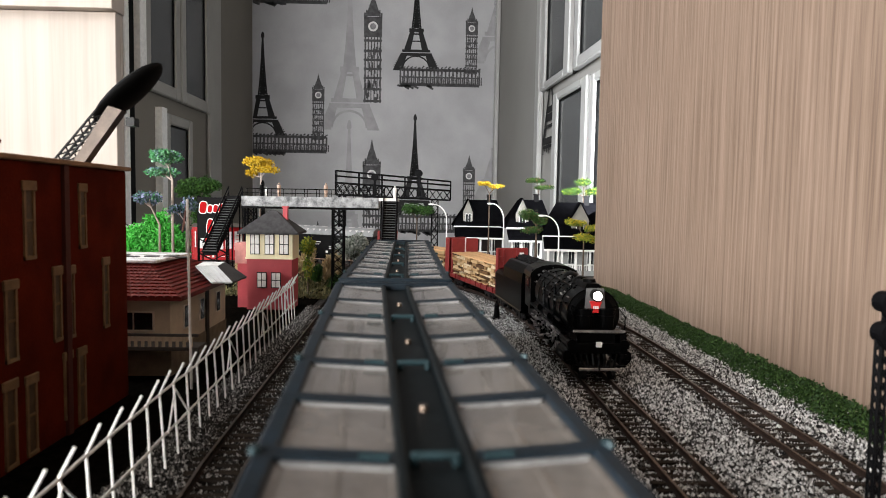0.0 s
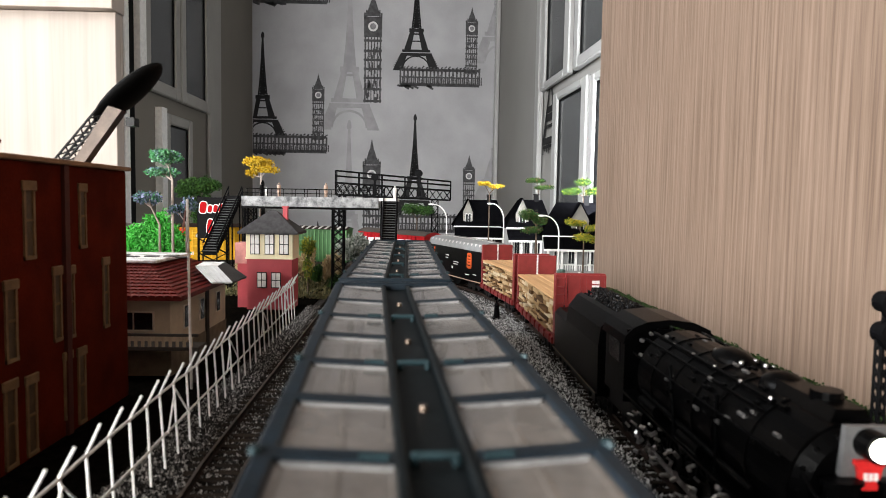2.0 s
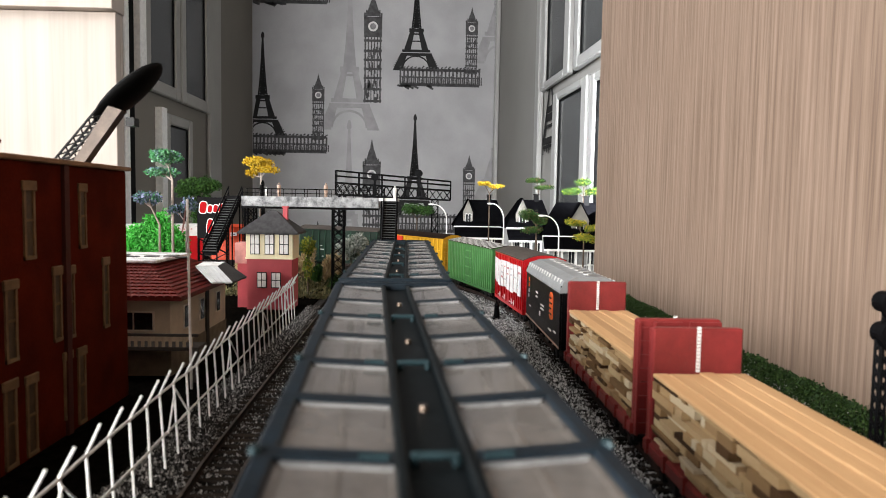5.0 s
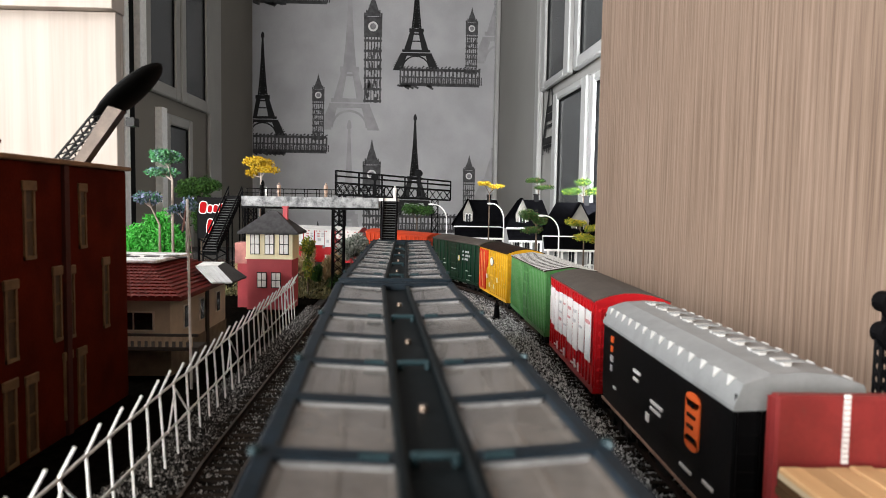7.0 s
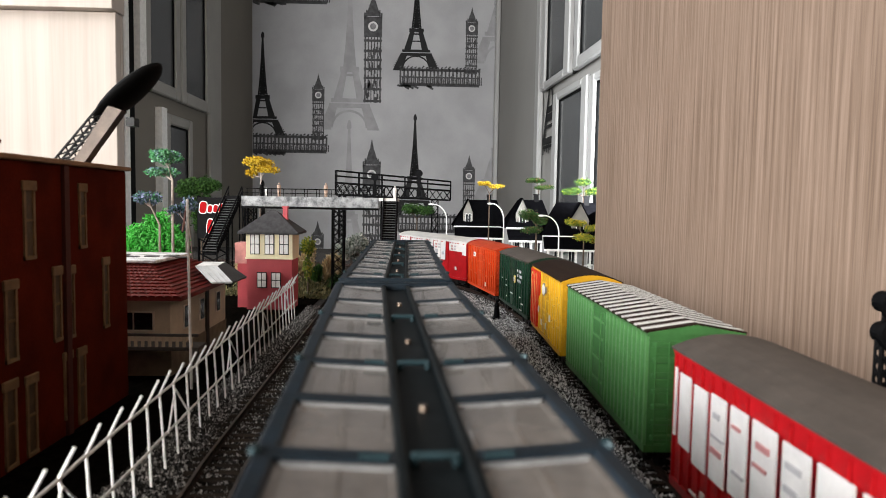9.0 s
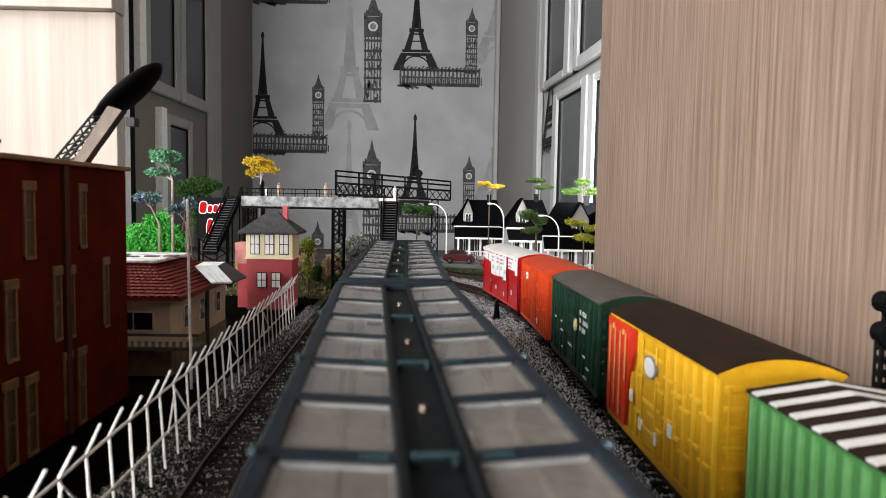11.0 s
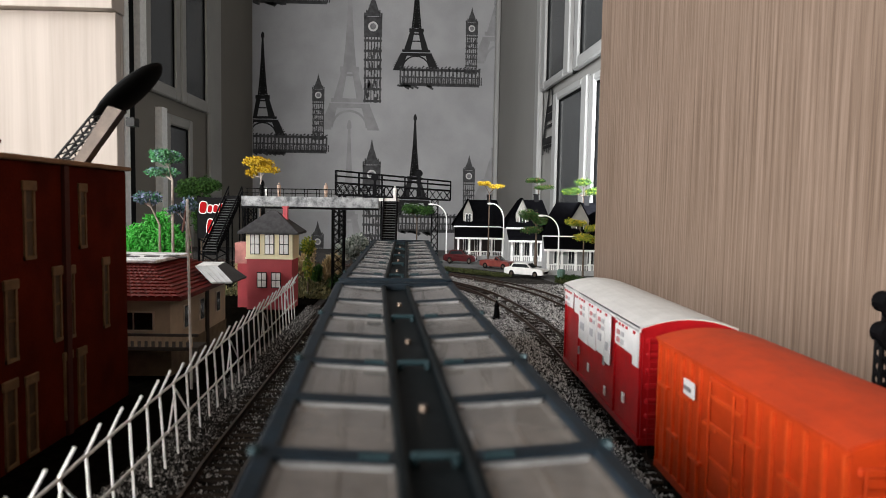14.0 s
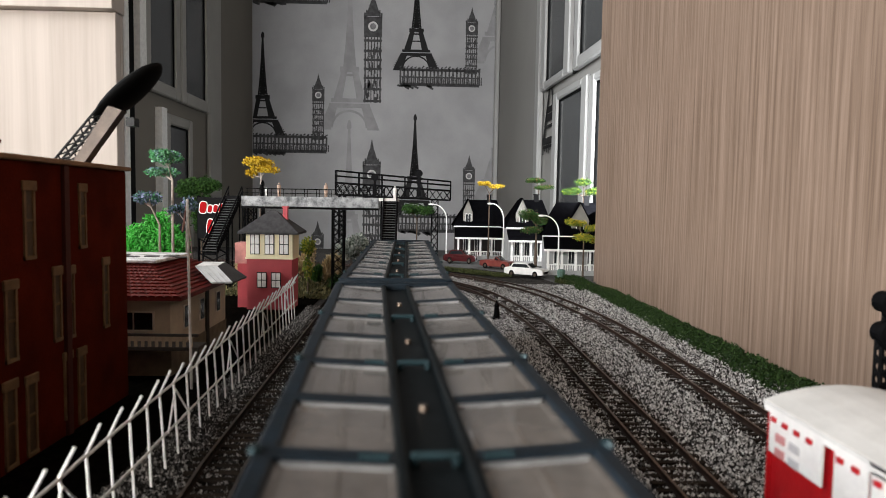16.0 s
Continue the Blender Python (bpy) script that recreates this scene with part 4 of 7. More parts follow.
tender, th = car_base("tender", 0.553, 0.667, "black locomotive tender heaped with shiny coal", "tender")
TL = th - 0.004
bm = B()
prism(bm, [(-0.0175, 0.0105), (-0.0178, 0.0340), (-0.0168, 0.0425), (-0.0120, 0.0490), (-0.0095, 0.0500), (-0.0095, 0.0380), (0.0095, 0.0380), (0.0095, 0.0500), (0.0120, 0.0490), (0.0168, 0.0425), (0.0178, 0.0340), (0.0175, 0.0105)], "x", -TL * 0.35, TL)
prism(bm, [(-0.0175, 0.0105), (-0.0178, 0.0330), (-0.0150, 0.0360), (0.0150, 0.0360), (0.0178, 0.0330), (0.0175, 0.0105)], "x", -TL, -TL * 0.35)
part("tank", bm, LOCO_BLACK, tender)
bm = B()
box(bm, -TL, TL, -0.0185, 0.0185, 0.0098, 0.0112)
part("frame", bm, LOCO_BLACK, tender)
bm = B()
box(bm, -TL, TL, -0.0187, -0.0185, 0.0112, 0.0117)
part("edge_line", bm, mat("edge_brass", (0.22, 0.16, 0.09), rough=0.4, metal=0.5), tender, "thin pale line along the frame edge")
bm = B()
rc = random.Random(5)
for i in range(900):
    x = rc.uniform(-TL * 0.33, TL * 0.97)
    y = rc.uniform(-0.0092, 0.0092)
    z = 0.0478 + 0.0045 * (1 - (y / 0.0095) ** 2) + rc.uniform(-0.001, 0.0008)
    m = Matrix.Translation((x, y, z)) @ Euler((rc.uniform(0, 6), rc.uniform(0, 6), rc.uniform(0, 6))).to_matrix().to_4x4() @ Matrix.Diagonal((rc.uniform(0.0006, 0.0013), rc.uniform(0.0006, 0.0011), rc.uniform(0.0005, 0.0009), 1))
    bmesh.ops.create_icosphere(bm, subdivisions=1, radius=1, matrix=m)
box(bm, -TL * 0.34, TL * 0.98, -0.0094, 0.0094, 0.0385, 0.0488)
part("coal", bm, mat("coal", (0.003, 0.003, 0.0033), rough=0.25, spec=0.14, var=0.4), tender, "heap of glossy black coal")
for sg in (1,):
    part("deck_handrail", tube(B(), (-TL + 0.001, sg * 0.0155, 0.0430), (-TL * 0.36, sg * 0.0155, 0.0440), 0.0005, n=6), LOCO_BLACK, tender)
    part("handrail_post", tube(B(), (-TL + 0.001, sg * 0.0155, 0.0355), (-TL + 0.001, sg * 0.0155, 0.0432), 0.0005, n=6), LOCO_BLACK, tender)
bm = B()
for yy in (-0.012, 0.012):
    tube(bm, (-TL - 0.0005, yy, 0.011), (-TL - 0.0005, yy, 0.037), 0.0004, n=6)
for j in range(6):
    tube(bm, (-TL - 0.0005, -0.012, 0.013 + j * 0.004), (-TL - 0.0005, -0.0075, 0.013 + j * 0.004), 0.0003, n=5)
part("ladder", bm, LOCO_BLACK, tender)
# ---------------------------------------------------------------- standing train
STEELBLUE = mat("weathered_blue_steel", (0.005, 0.011, 0.017), spec=0.16, rough=0.45, var=0.4, scale=160, wear=0.1)
CHANNEL = mat("dark_roof_channel", (0.005, 0.007, 0.008), rough=0.5, spec=0.06, var=0.3)
COVER = mat("smoky_cover_panel", (0.124, 0.109, 0.096), rough=0.19, spec=0.5, var=0.28, scale=75, bscale=400, bump=0.08, coat=0.35)
# Paler than the panels: the moulded edge's highlight is put into its colour.
LIP = mat("highlit_cover_lip", (0.21, 0.21, 0.21), rough=0.25, spec=0.5, var=0.3, coat=0.5)
TARN = mat("blue_green_fitting", (0.016, 0.034, 0.040), rough=0.35, metal=0.3, var=0.3)


def roof_car(s0, s1, bars, label):
    c = (s0 + s1) / 2
    x, y, a = parked_path(c)
    car = thing("covered_gondola", pose(x, y, 0, 0, 0, math.degrees(a)), label, "freight car", "standing train")
    h = (s1 - s0) / 2
    ZT, HW, CW = 0.0690, 0.0222, 0.0030
    bm = B()
    box(bm, -HW + 0.003, HW - 0.003, -h + 0.004, h - 0.004, 0.012, ZT - 0.004)
    for i in range(10):
        yy = -h + 0.006 + (2 * h - 0.012) * i / 9
        box(bm, -HW + 0.0015, HW - 0.0015, yy - 0.0012, yy + 0.0012, 0.012, ZT - 0.0035)
    part("body", bm, CHANNEL, car)
    for sg in (-1, 1):
        bm = B()
        xo = sg * HW
        box(bm, min(xo, xo - sg * 0.0030), max(xo, xo - sg * 0.0030), -h, h, ZT - 0.004, ZT + 0.0008, bevel=0.0005)
        part("side_rail", bm, STEELBLUE, car)
        bm = B()
        xi = sg * (CW + 0.0006)
        box(bm, min(xi, xi + sg * 0.0014), max(xi, xi + sg * 0.0014), -h, h, ZT - 0.0035, ZT + 0.0002, bevel=0.0003)
        part("inner_rail", bm, CHANNEL, car)
    bm = B()
    box(bm, -CW - 0.0006, CW + 0.0006, -h, h, ZT - 0.0035, ZT - 0.0015)
    ch = part("center_channel", bm, CHANNEL, car)
    local = [b - c for b in bars]
    for e in (-h + 0.0015, h - 0.0015):
        bm = B()
        box(bm, -HW, HW, e - 0.0015, e + 0.0015, ZT - 0.004, ZT + 0.0010, bevel=0.0004)
        part("end_beam", bm, STEELBLUE, car)
    for i, b in enumerate(local):
        for sg in (-1, 1):
            bm = B()
            prism(bm, [(sg * 0.0044, ZT - 0.0030), (sg * 0.0044, ZT - 0.0002), (sg * HW * 0.98, ZT + 0.0009), (sg * HW * 0.98, ZT - 0.0030)], "y", b - 0.0017, b + 0.0017)
            bar = part("cross_bar", bm, STEELBLUE, car)
            if i % 2 == 0:
                bm = B()
                ball(bm, (sg * HW * 0.985, b, ZT + 0.0010), 0.0010, 1, (1, 1.5, 0.8))
                tube(bm, (sg * 0.0058, b - 0.0014, ZT + 0.0003), (sg * 0.0095, b - 0.0014, ZT + 0.0005), 0.0005, n=6)
                part("clamp", bm, TARN, bar, "tarnished blue-green clamp")
        bm = B()
        if i % 2 == 0:
            tube(bm, (-0.0026, b, ZT - 0.0001), (0.0026, b, ZT - 0.0001), 0.0006, n=8)
            for xx in (-0.0026, 0.0026):
                tube(bm, (xx, b, ZT - 0.0018), (xx, b, ZT + 0.0003), 0.0006, n=8)
            part("grab_handle", bm, TARN, ch, "tarnished grab handle across the channel")
        else:
            tube(bm, (0, b - 0.002, ZT - 0.0016), (0, b - 0.002, ZT - 0.0004), 0.0009, 0.0007, n=10)
            part("knob", bm, STEEL, ch, "bright steel knob")
    edges = [-h + 0.003] + local + [h - 0.003]
    for y0, y1 in zip(edges, edges[1:]):
        for sg in (-1, 1):
            bm = B()
            # each panel is pressed, with a raised rim and middle seam
            pts = [(sg * 0.0046, ZT - 0.003)]
            for u, lift in ((0, 1), (0.06, 1), (0.08, 0), (0.46, 0), (0.48, 0.7), (0.52, 0.7), (0.54, 0), (0.92, 0), (0.94, 1), (1, 1)):
                pts.append((sg * (0.0046 + (HW - 0.0076) * u), ZT - 0.0009 + 0.0009 * u + 0.00012 * lift))
            pts.append((sg * (HW - 0.003), ZT - 0.003))
            prism(bm, pts, "y", y0 + 0.0012, y1 - 0.0012)
            cp = part("cover_panel", bm, COVER, car)
            part("panel_lip", prism(B(), [(sg * 0.0052, ZT - 0.0012), (sg * 0.0052, ZT - 0.0004), (sg * (HW - 0.0036), ZT + 0.0004), (sg * (HW - 0.0036), ZT - 0.0008)], "y", y1 - 0.0030, y1 - 0.0020), LIP, cp)
            for k in range(4):
                yy = y0 + (y1 - y0) * (k + 1) / 5 + RND.uniform(-0.0003, 0.0003)
                bm = B()
                prism(bm, [(sg * 0.0062, ZT - 0.0012), (sg * 0.0062, ZT - 0.00083), (sg * (HW - 0.0045), ZT - 0.00008), (sg * (HW - 0.0045), ZT - 0.0006)], "y", yy - 0.0004, yy + 0.0004)
                part("pressed_rib", bm, COVER, cp)
    for yy in (-h * 0.68, h * 0.68):
        bm = B()
        box(bm, -0.013, 0.013, yy - 0.016, yy + 0.016, 0.004, 0.011)
        tk = part("truck", bm, WHEEL, car)
        for d in (-0.0105, 0.0105):
            bm = B()
            for x in (-0.0083, 0.0083):
                tube(bm, (x - 0.0013, 0, 0), (x + 0.0013, 0, 0), 0.0048, n=16)
            part("axle", bm, WHEEL, tk, m=pose(0, yy + d, 0.0048))
    return car


roof_car(0.012, 0.2525, (0.032, 0.057, 0.0815, 0.1055, 0.130, 0.156, 0.183, 0.212), "blue-grey covered gondola with smoky roof panels on the standing track")
roof_car(0.264, 0.535, (0.288, 0.315, 0.342, 0.370, 0.397, 0.424, 0.451, 0.478, 0.506), "blue-grey covered gondola coupled behind another one, smoky roof panels")

# ---------------------------------------------------------------- white fence
FENCE = mat("fence_white", (0.84, 0.83, 0.80), rough=0.55, var=0.15, scale=300)


def fence_x(y):
    return -0.0965 - 0.048 * (y - 0.25)


fence = thing("fence", pose(0, 0, 0), "white metal fence with outward-bent post tips along the track", "fence")
y = 0.145
k = 0
while y < 0.605:
    x = fence_x(y)
    lean = RND.uniform(-0.0012, 0.0012)
    bm = B()
    tube(bm, (x, y, -0.0062), (x - 0.0018, y + lean, 0.0265), 0.0005, n=6)
    tube(bm, (x - 0.0018, y + lean, 0.0265), (x + 0.0024, y + lean, 0.0352 + RND.uniform(-0.0008, 0.0006)), 0.00048, n=6)
    part("post", bm, FENCE, fence)
    if k % 6 == 2:
        for d in (-1, 1):
            bm = B()
            tube(bm, (x - 0.0012, y, 0.024), (x + 0.0004, y + d * 0.012, 0.010), 0.0004, n=5)
            part("brace", bm, FENCE, fence)
    y += 0.0155
    k += 1
for z, dx in ((0.0262, -0.0018), (0.0100, -0.0007)):
    yy = 0.145
    while yy < 0.600:
        bm = B()
        tube(bm, (fence_x(yy) + dx, yy, z + RND.uniform(-0.0003, 0.0003)), (fence_x(yy + 0.0155) + dx, yy + 0.0155, z + RND.uniform(-0.0003, 0.0003)), 0.0005, n=6)
        yy += 0.0155
        part("rail", bm, FENCE, fence)
# ---------------------------------------------------------------- red-brown building
BRICKRED = mat("brick_red_card", (0.100, 0.0105, 0.0027), c2=(0.052, 0.0056, 0.0014), spec=0.05, rough=0.85, var=0.2, scale=40, bscale=900, bump=0.2)
TAN = mat("tan_window_trim", (0.175, 0.105, 0.050), rough=0.75, var=0.25, scale=150)
TANPANE = mat("painted_over_pane", (0.07, 0.042, 0.02), rough=0.5, var=0.3, scale=200)
BX, BY0, BY1, BZ = -0.1565, 0.11, 0.360, 0.1155
bld = thing("building", pose(BX, 0, -0.0062), "rust-red three-storey building with tan window surrounds", "building")
bm = B()
box(bm, -0.150, 0, BY0, BY1, 0, BZ + 0.004, bevel=0.0005)
part("wall", bm, BRICKRED, bld)
bm = B()
box(bm, 0.0, 0.0016, 0.2965, 0.3005, 0, BZ + 0.004)
part("pilaster", bm, mat("brick_red_dark", (0.06, 0.010, 0.004), rough=0.7), bld)
bm = B()
box(bm, -0.152, 0.0022, BY0, BY1 + 0.002, BZ + 0.0041, BZ + 0.0062, bevel=0.0004)
roofp = part("roof", bm, mat("roof_edge_tan", (0.26, 0.15, 0.08), rough=0.7), bld)
for yy, w, h, x in ((0.262, 0.008, 0.006, -0.012), (0.225, 0.012, 0.010, -0.03)):
    bm = B()
    box(bm, x - w / 2, x + w / 2, yy - w / 2, yy + w / 2, BZ + 0.006, BZ + 0.006 + h * 0.75)
    box(bm, x - w * 0.65, x + w * 0.65, yy - w * 0.65, yy + w * 0.65, BZ + 0.006 + h * 0.75, BZ + 0.006 + h)
    part("chimney", bm, BRICKRED, roofp)
wy = (0.2035, 0.2155, 0.2265, 0.2400, 0.2650, 0.2760, 0.2870, 0.318, 0.326, 0.347)


def building_window(y, z0, z1, w):
    bm = B()
    box(bm, 0, 0.0010, y - w / 2, y + w / 2, z0, z0 + 0.0015)
    box(bm, 0, 0.0012, y - w * 0.62, y + w * 0.62, z1 - 0.004, z1, bevel=0.0003)
    box(bm, 0, 0.0008, y - w / 2, y - w * 0.32, z0, z1 - 0.003)
    box(bm, 0, 0.0008, y + w * 0.32, y + w / 2, z0, z1 - 0.003)
    box(bm, 0, 0.0007, y - w / 2, y + w / 2, (z0 + z1) / 2 - 0.0005, (z0 + z1) / 2 + 0.0005)
    wn_ = part("window", bm, TAN, bld, "tan window surround")
    bm = B()
    box(bm, -0.0001, 0.0003, y - w * 0.32, y + w * 0.32, z0 + 0.0015, z1 - 0.004)
    part("pane", bm, TANPANE, wn_)


for y, zz0, zz1, w in ((0.2720, 0.0808, 0.1120, 0.0076), (0.3138, 0.0824, 0.1120, 0.0062), (0.2913, 0.0440, 0.0764, 0.0062), (0.3018, 0.0432, 0.0757, 0.0066),
                       (0.2587, 0.0427, 0.0743, 0.0076), (0.2569, 0.0020, 0.0363, 0.0076), (0.2708, 0.0020, 0.0350, 0.0072), (0.2985, 0.0080, 0.0382, 0.0064),
                       (0.3105, 0.0020, 0.0375, 0.0068), (0.3352, 0.0419, 0.0767, 0.0058)):
    building_window(y, zz0, zz1, w)

# black reflector on a truss arm, on the roof
dish = thing("floodlight", pose(-0.1680, 0.335, 0.1145), "large black disc on a lattice and beam arm above the roof", "floodlight")
bm = B()
m = Matrix.Translation((0.0225, 0.004, 0.0362)) @ Matrix.Rotation(radians(-42), 4, "Y") @ Matrix.Diagonal((0.0215, 0.013, 0.0044, 1))
bmesh.ops.create_icosphere(bm, subdivisions=3, radius=1, matrix=m)
part("disc", bm, mat("matt_black_disc", (0.002, 0.002, 0.002), rough=0.6, spec=0.04), dish, smooth=True)
bm = B()
for dy in (-0.003, 0.003):
    tube(bm, (-0.012, dy, 0.0005), (0.014, dy, 0.0315), 0.0006, n=6)
    tube(bm, (-0.006, dy, 0.0005), (0.018, dy, 0.0285), 0.0006, n=6)
for k in range(7):
    u, v = k / 7, (k + 1) / 7
    for dy in (-0.003, 0.003):
        tube(bm, (-0.012 + 0.026 * u, dy, 0.0005 + 0.031 * u), (-0.006 + 0.024 * v, dy, 0.0005 + 0.028 * v), 0.0004, n=5)
        tube(bm, (-0.006 + 0.024 * u, dy, 0.0005 + 0.028 * u), (-0.012 + 0.026 * v, dy, 0.0005 + 0.031 * v), 0.0004, n=5)
part("lattice", bm, BLACK, dish)
bm = B()
prism(bm, [(-0.001, 0.0), (0.0045, 0.0), (0.0235, 0.0265), (0.0170, 0.0285)], "y", -0.006, 0.000)
part("beam", bm, mat("brown_metal", (0.065, 0.048, 0.038), rough=0.45, metal=0.4, var=0.3), dish, "brownish metal beam")
bm = B()
box(bm, 0.024, 0.028, -0.003, 0.003, 0.0195, 0.0235)
part("motor_box", bm, BLACK, dish)
bm = B()
box(bm, -0.016, 0.008, -0.008, 0.008, 0.0, 0.0012)
part("base_plate", bm, BLACK, dish)

# ---------------------------------------------------------------- station house
CREAM = mat("cream_render", (0.60, 0.49, 0.36), rough=0.8, var=0.12, scale=80)
ROOFRED = mat("red_roof_tile", (0.16, 0.014, 0.008), rough=0.5, var=0.3, scale=200)
SX0, SX1, SY0, SY1, SE = -0.250, -0.1490, 0.400, 0.510, 0.0430
st = thing("house", pose(0, 0, -0.0062), "cream station house with red tiled hip roof", "house")
bm = B()
box(bm, SX0, SX1, SY0, SY1, 0, SE + 0.006, bevel=0.0004)
part("wall", bm, CREAM, st)
bm = B()
box(bm, SX0, SX1 + 0.0006, SY0 - 0.0010, SY1, 0.0, 0.016)
part("plinth", bm, mat("brown_plinth", (0.20, 0.15, 0.10), rough=0.8), st)
bm = B()
o = 0.010
ze, zt = SE + 0.006, SE + 0.0215
a = [(SX0 - o, SY0 - o, ze), (SX1 + o, SY0 - o, ze), (SX1 + o, SY1 + o, ze), (SX0 - o, SY1 + o, ze)]
b = [(SX0 + 0.02, SY0 + 0.034, zt), (SX1 - 0.026, SY0 + 0.034, zt), (SX1 - 0.026, SY1 - 0.02, zt), (SX0 + 0.02, SY1 - 0.02, zt)]
va = [bm.verts.new(p) for p in a]
vl = [bm.verts.new((p[0], p[1], p[2] - 0.002)) for p in a]
vb = [bm.verts.new(p) for p in b]
bm.faces.new(vl[::-1])
bm.faces.new(vb)
for i in range(4):
    j = (i + 1) % 4
    bm.faces.new((va[i], va[j], vb[j], vb[i]))
    bm.faces.new((vl[i], vl[j], va[j], va[i]))
sroof = part("roof", bm, ROOFRED, st)
# tile courses on the front and side slopes
for (p, q, r, t_) in ((0, 1, 1, 0), (1, 2, 2, 1)):
    A, Bq, Cq, Dq = Vector(a[p]), Vector(a[q]), Vector(b[r]), Vector(b[t_])
    nrm = (Bq - A).cross(Dq - A).normalized()
    for k in range(11):
        u0, u1 = k / 11, (k + 0.92) / 11
        bm = B()
        e0, e1 = A.lerp(Dq, u0), Bq.lerp(Cq, u0)
        f0, f1 = A.lerp(Dq, u1), Bq.lerp(Cq, u1)
        n = 26
        for i in range(n):
            w0, w1 = i / n, (i + 0.8) / n
            q0, q1, q2, q3 = e0.lerp(e1, w0) + nrm * 0.0009, e0.lerp(e1, w1) + nrm * 0.0009, f0.lerp(f1, w1) + nrm * 0.0002, f0.lerp(f1, w0) + nrm * 0.0002
            mid = (q0 + q1) / 2 + nrm * 0.0003
            m2 = (q2 + q3) / 2 + nrm * 0.0003
            vs = [bm.verts.new(v) for v in (q0, mid, q1, q2, m2, q3)]
            bm.faces.new((vs[0], vs[1], vs[4], vs[5]))
            bm.faces.new((vs[1], vs[2], vs[3], vs[4]))
            base = [bm.verts.new(v - nrm * 0.0009) for v in (q0, q1)]
            bm.faces.new((base[0], base[1], vs[2], vs[1], vs[0]))
        part("tile_course", bm, ROOFRED, sroof)
# flat roof deck with small models on it
bm = B()
box(bm, SX0 + 0.016, SX1 - 0.020, SY0 + 0.030, SY1 - 0.015, zt + 0.0002, zt + 0.0022, bevel=0.0004)
part("roof_deck", bm, mat("pale_roof_deck", (0.88, 0.86, 0.82), rough=0.8, var=0.5, scale=130), sroof, "pale worn flat roof deck")
bm = B()
for i in range(7):
    box(bm, SX0 + 0.02 + i * 0.011, SX0 + 0.028 + i * 0.011, SY0 + 0.05 + 0.004 * (i % 3), SY0 + 0.054 + 0.006 * (i % 3), zt + 0.0022, zt + 0.0030)
part("roof_sheet", bm, mat("grey_roof_patch", (0.18, 0.18, 0.18), rough=0.8), sroof)


def station_window(x, z0, z1, w, side=False, y=0.0):
    bm = B()
    if side:
        box(bm, SX1, SX1 + 0.0008, y - w / 2, y + w / 2, z0, z1)
    else:
        box(bm, x - w / 2, x + w / 2, SY0 - 0.0008, SY0, z0, z1)
    wd = part("window", bm, mat("pale_window_frame", (0.72, 0.64, 0.52), rough=0.6), st)
    bm = B()
    if side:
        box(bm, SX1 + 0.0007, SX1 + 0.0010, y - w / 2 + 0.0009, y + w / 2 - 0.0009, z0 + 0.0009, z1 - 0.0009)
    else:
        for lo, hi in ((x - w / 2 + 0.001, x - w / 2 + 0.004), (x - w / 2 + 0.005, x + w / 2 - 0.001)):
            box(bm, lo, hi, SY0 - 0.0011, SY0 - 0.0007, z0 + 0.001, z1 - 0.001)
    part("pane", bm, mat("dark_window_pane", (0.008, 0.008, 0.009), rough=0.12, bump=0), wd)


station_window(-0.1665, 0.0275, 0.0395, 0.0165)
station_window(-0.205, 0.0275, 0.0395, 0.0165)
for yy in (0.425, 0.455, 0.49):
    station_window(0, 0.0250, 0.0400, 0.009, True, yy)
# balcony rail before the front
bal = thing("balcony_rail", pose(0, 0, -0.0062), "dark slatted balcony rail before the station house", "railing")
bm = B()
box(bm, -0.250, -0.128, 0.384, 0.4000, 0.0195, 0.0215)
part("slab", bm, mat("dark_slab", (0.06, 0.05, 0.042), rough=0.7), bal)
bm = B()
box(bm, -0.250, -0.128, 0.3845, 0.3858, 0.0275, 0.0290)
part("rail", bm, MATS["dark_slab"], bal)
SLAT = mesh_of("slat", box(B(), -0.0008, 0.0008, -0.0005, 0.0005, 0.0215, 0.0275), mat("slat_tan", (0.55, 0.44, 0.32), rough=0.7))
for i in range(31):
    shared("slat", SLAT, bal, pose(-0.249 + i * 0.0039, 0.3852, 0))
for x in (-0.249, -0.185, -0.13):
    bm = B()
    box(bm, x - 0.0015, x + 0.0015, 0.385, 0.388, 0.0, 0.0195)
    part("post", bm, MATS["dark_slab"], bal)
# skylight hut beyond
hut = thing("hut", pose(-0.1330, 0.475, -0.0128), "small hut with a bright tilted glass roof", "hut")
bm = B()
box(bm, -0.0185, -0.0150, -0.012, -0.006, 0.0066, 0.0640)
part("wall", bm, mat("dark_hut_wall", (0.03, 0.022, 0.018), rough=0.8), hut)
def slab(bm, pts, th=0.0010):
    """A thin roof sheet over four corners."""
    up = [bm.verts.new(p) for p in pts]
    lo = [bm.verts.new((p[0], p[1], p[2] - th)) for p in pts]
    bm.faces.new(up)
    bm.faces.new(lo[::-1])
    for i in range(4):
        bm.faces.new((lo[i], lo[(i + 1) % 4], up[(i + 1) % 4], up[i]))
    return bm


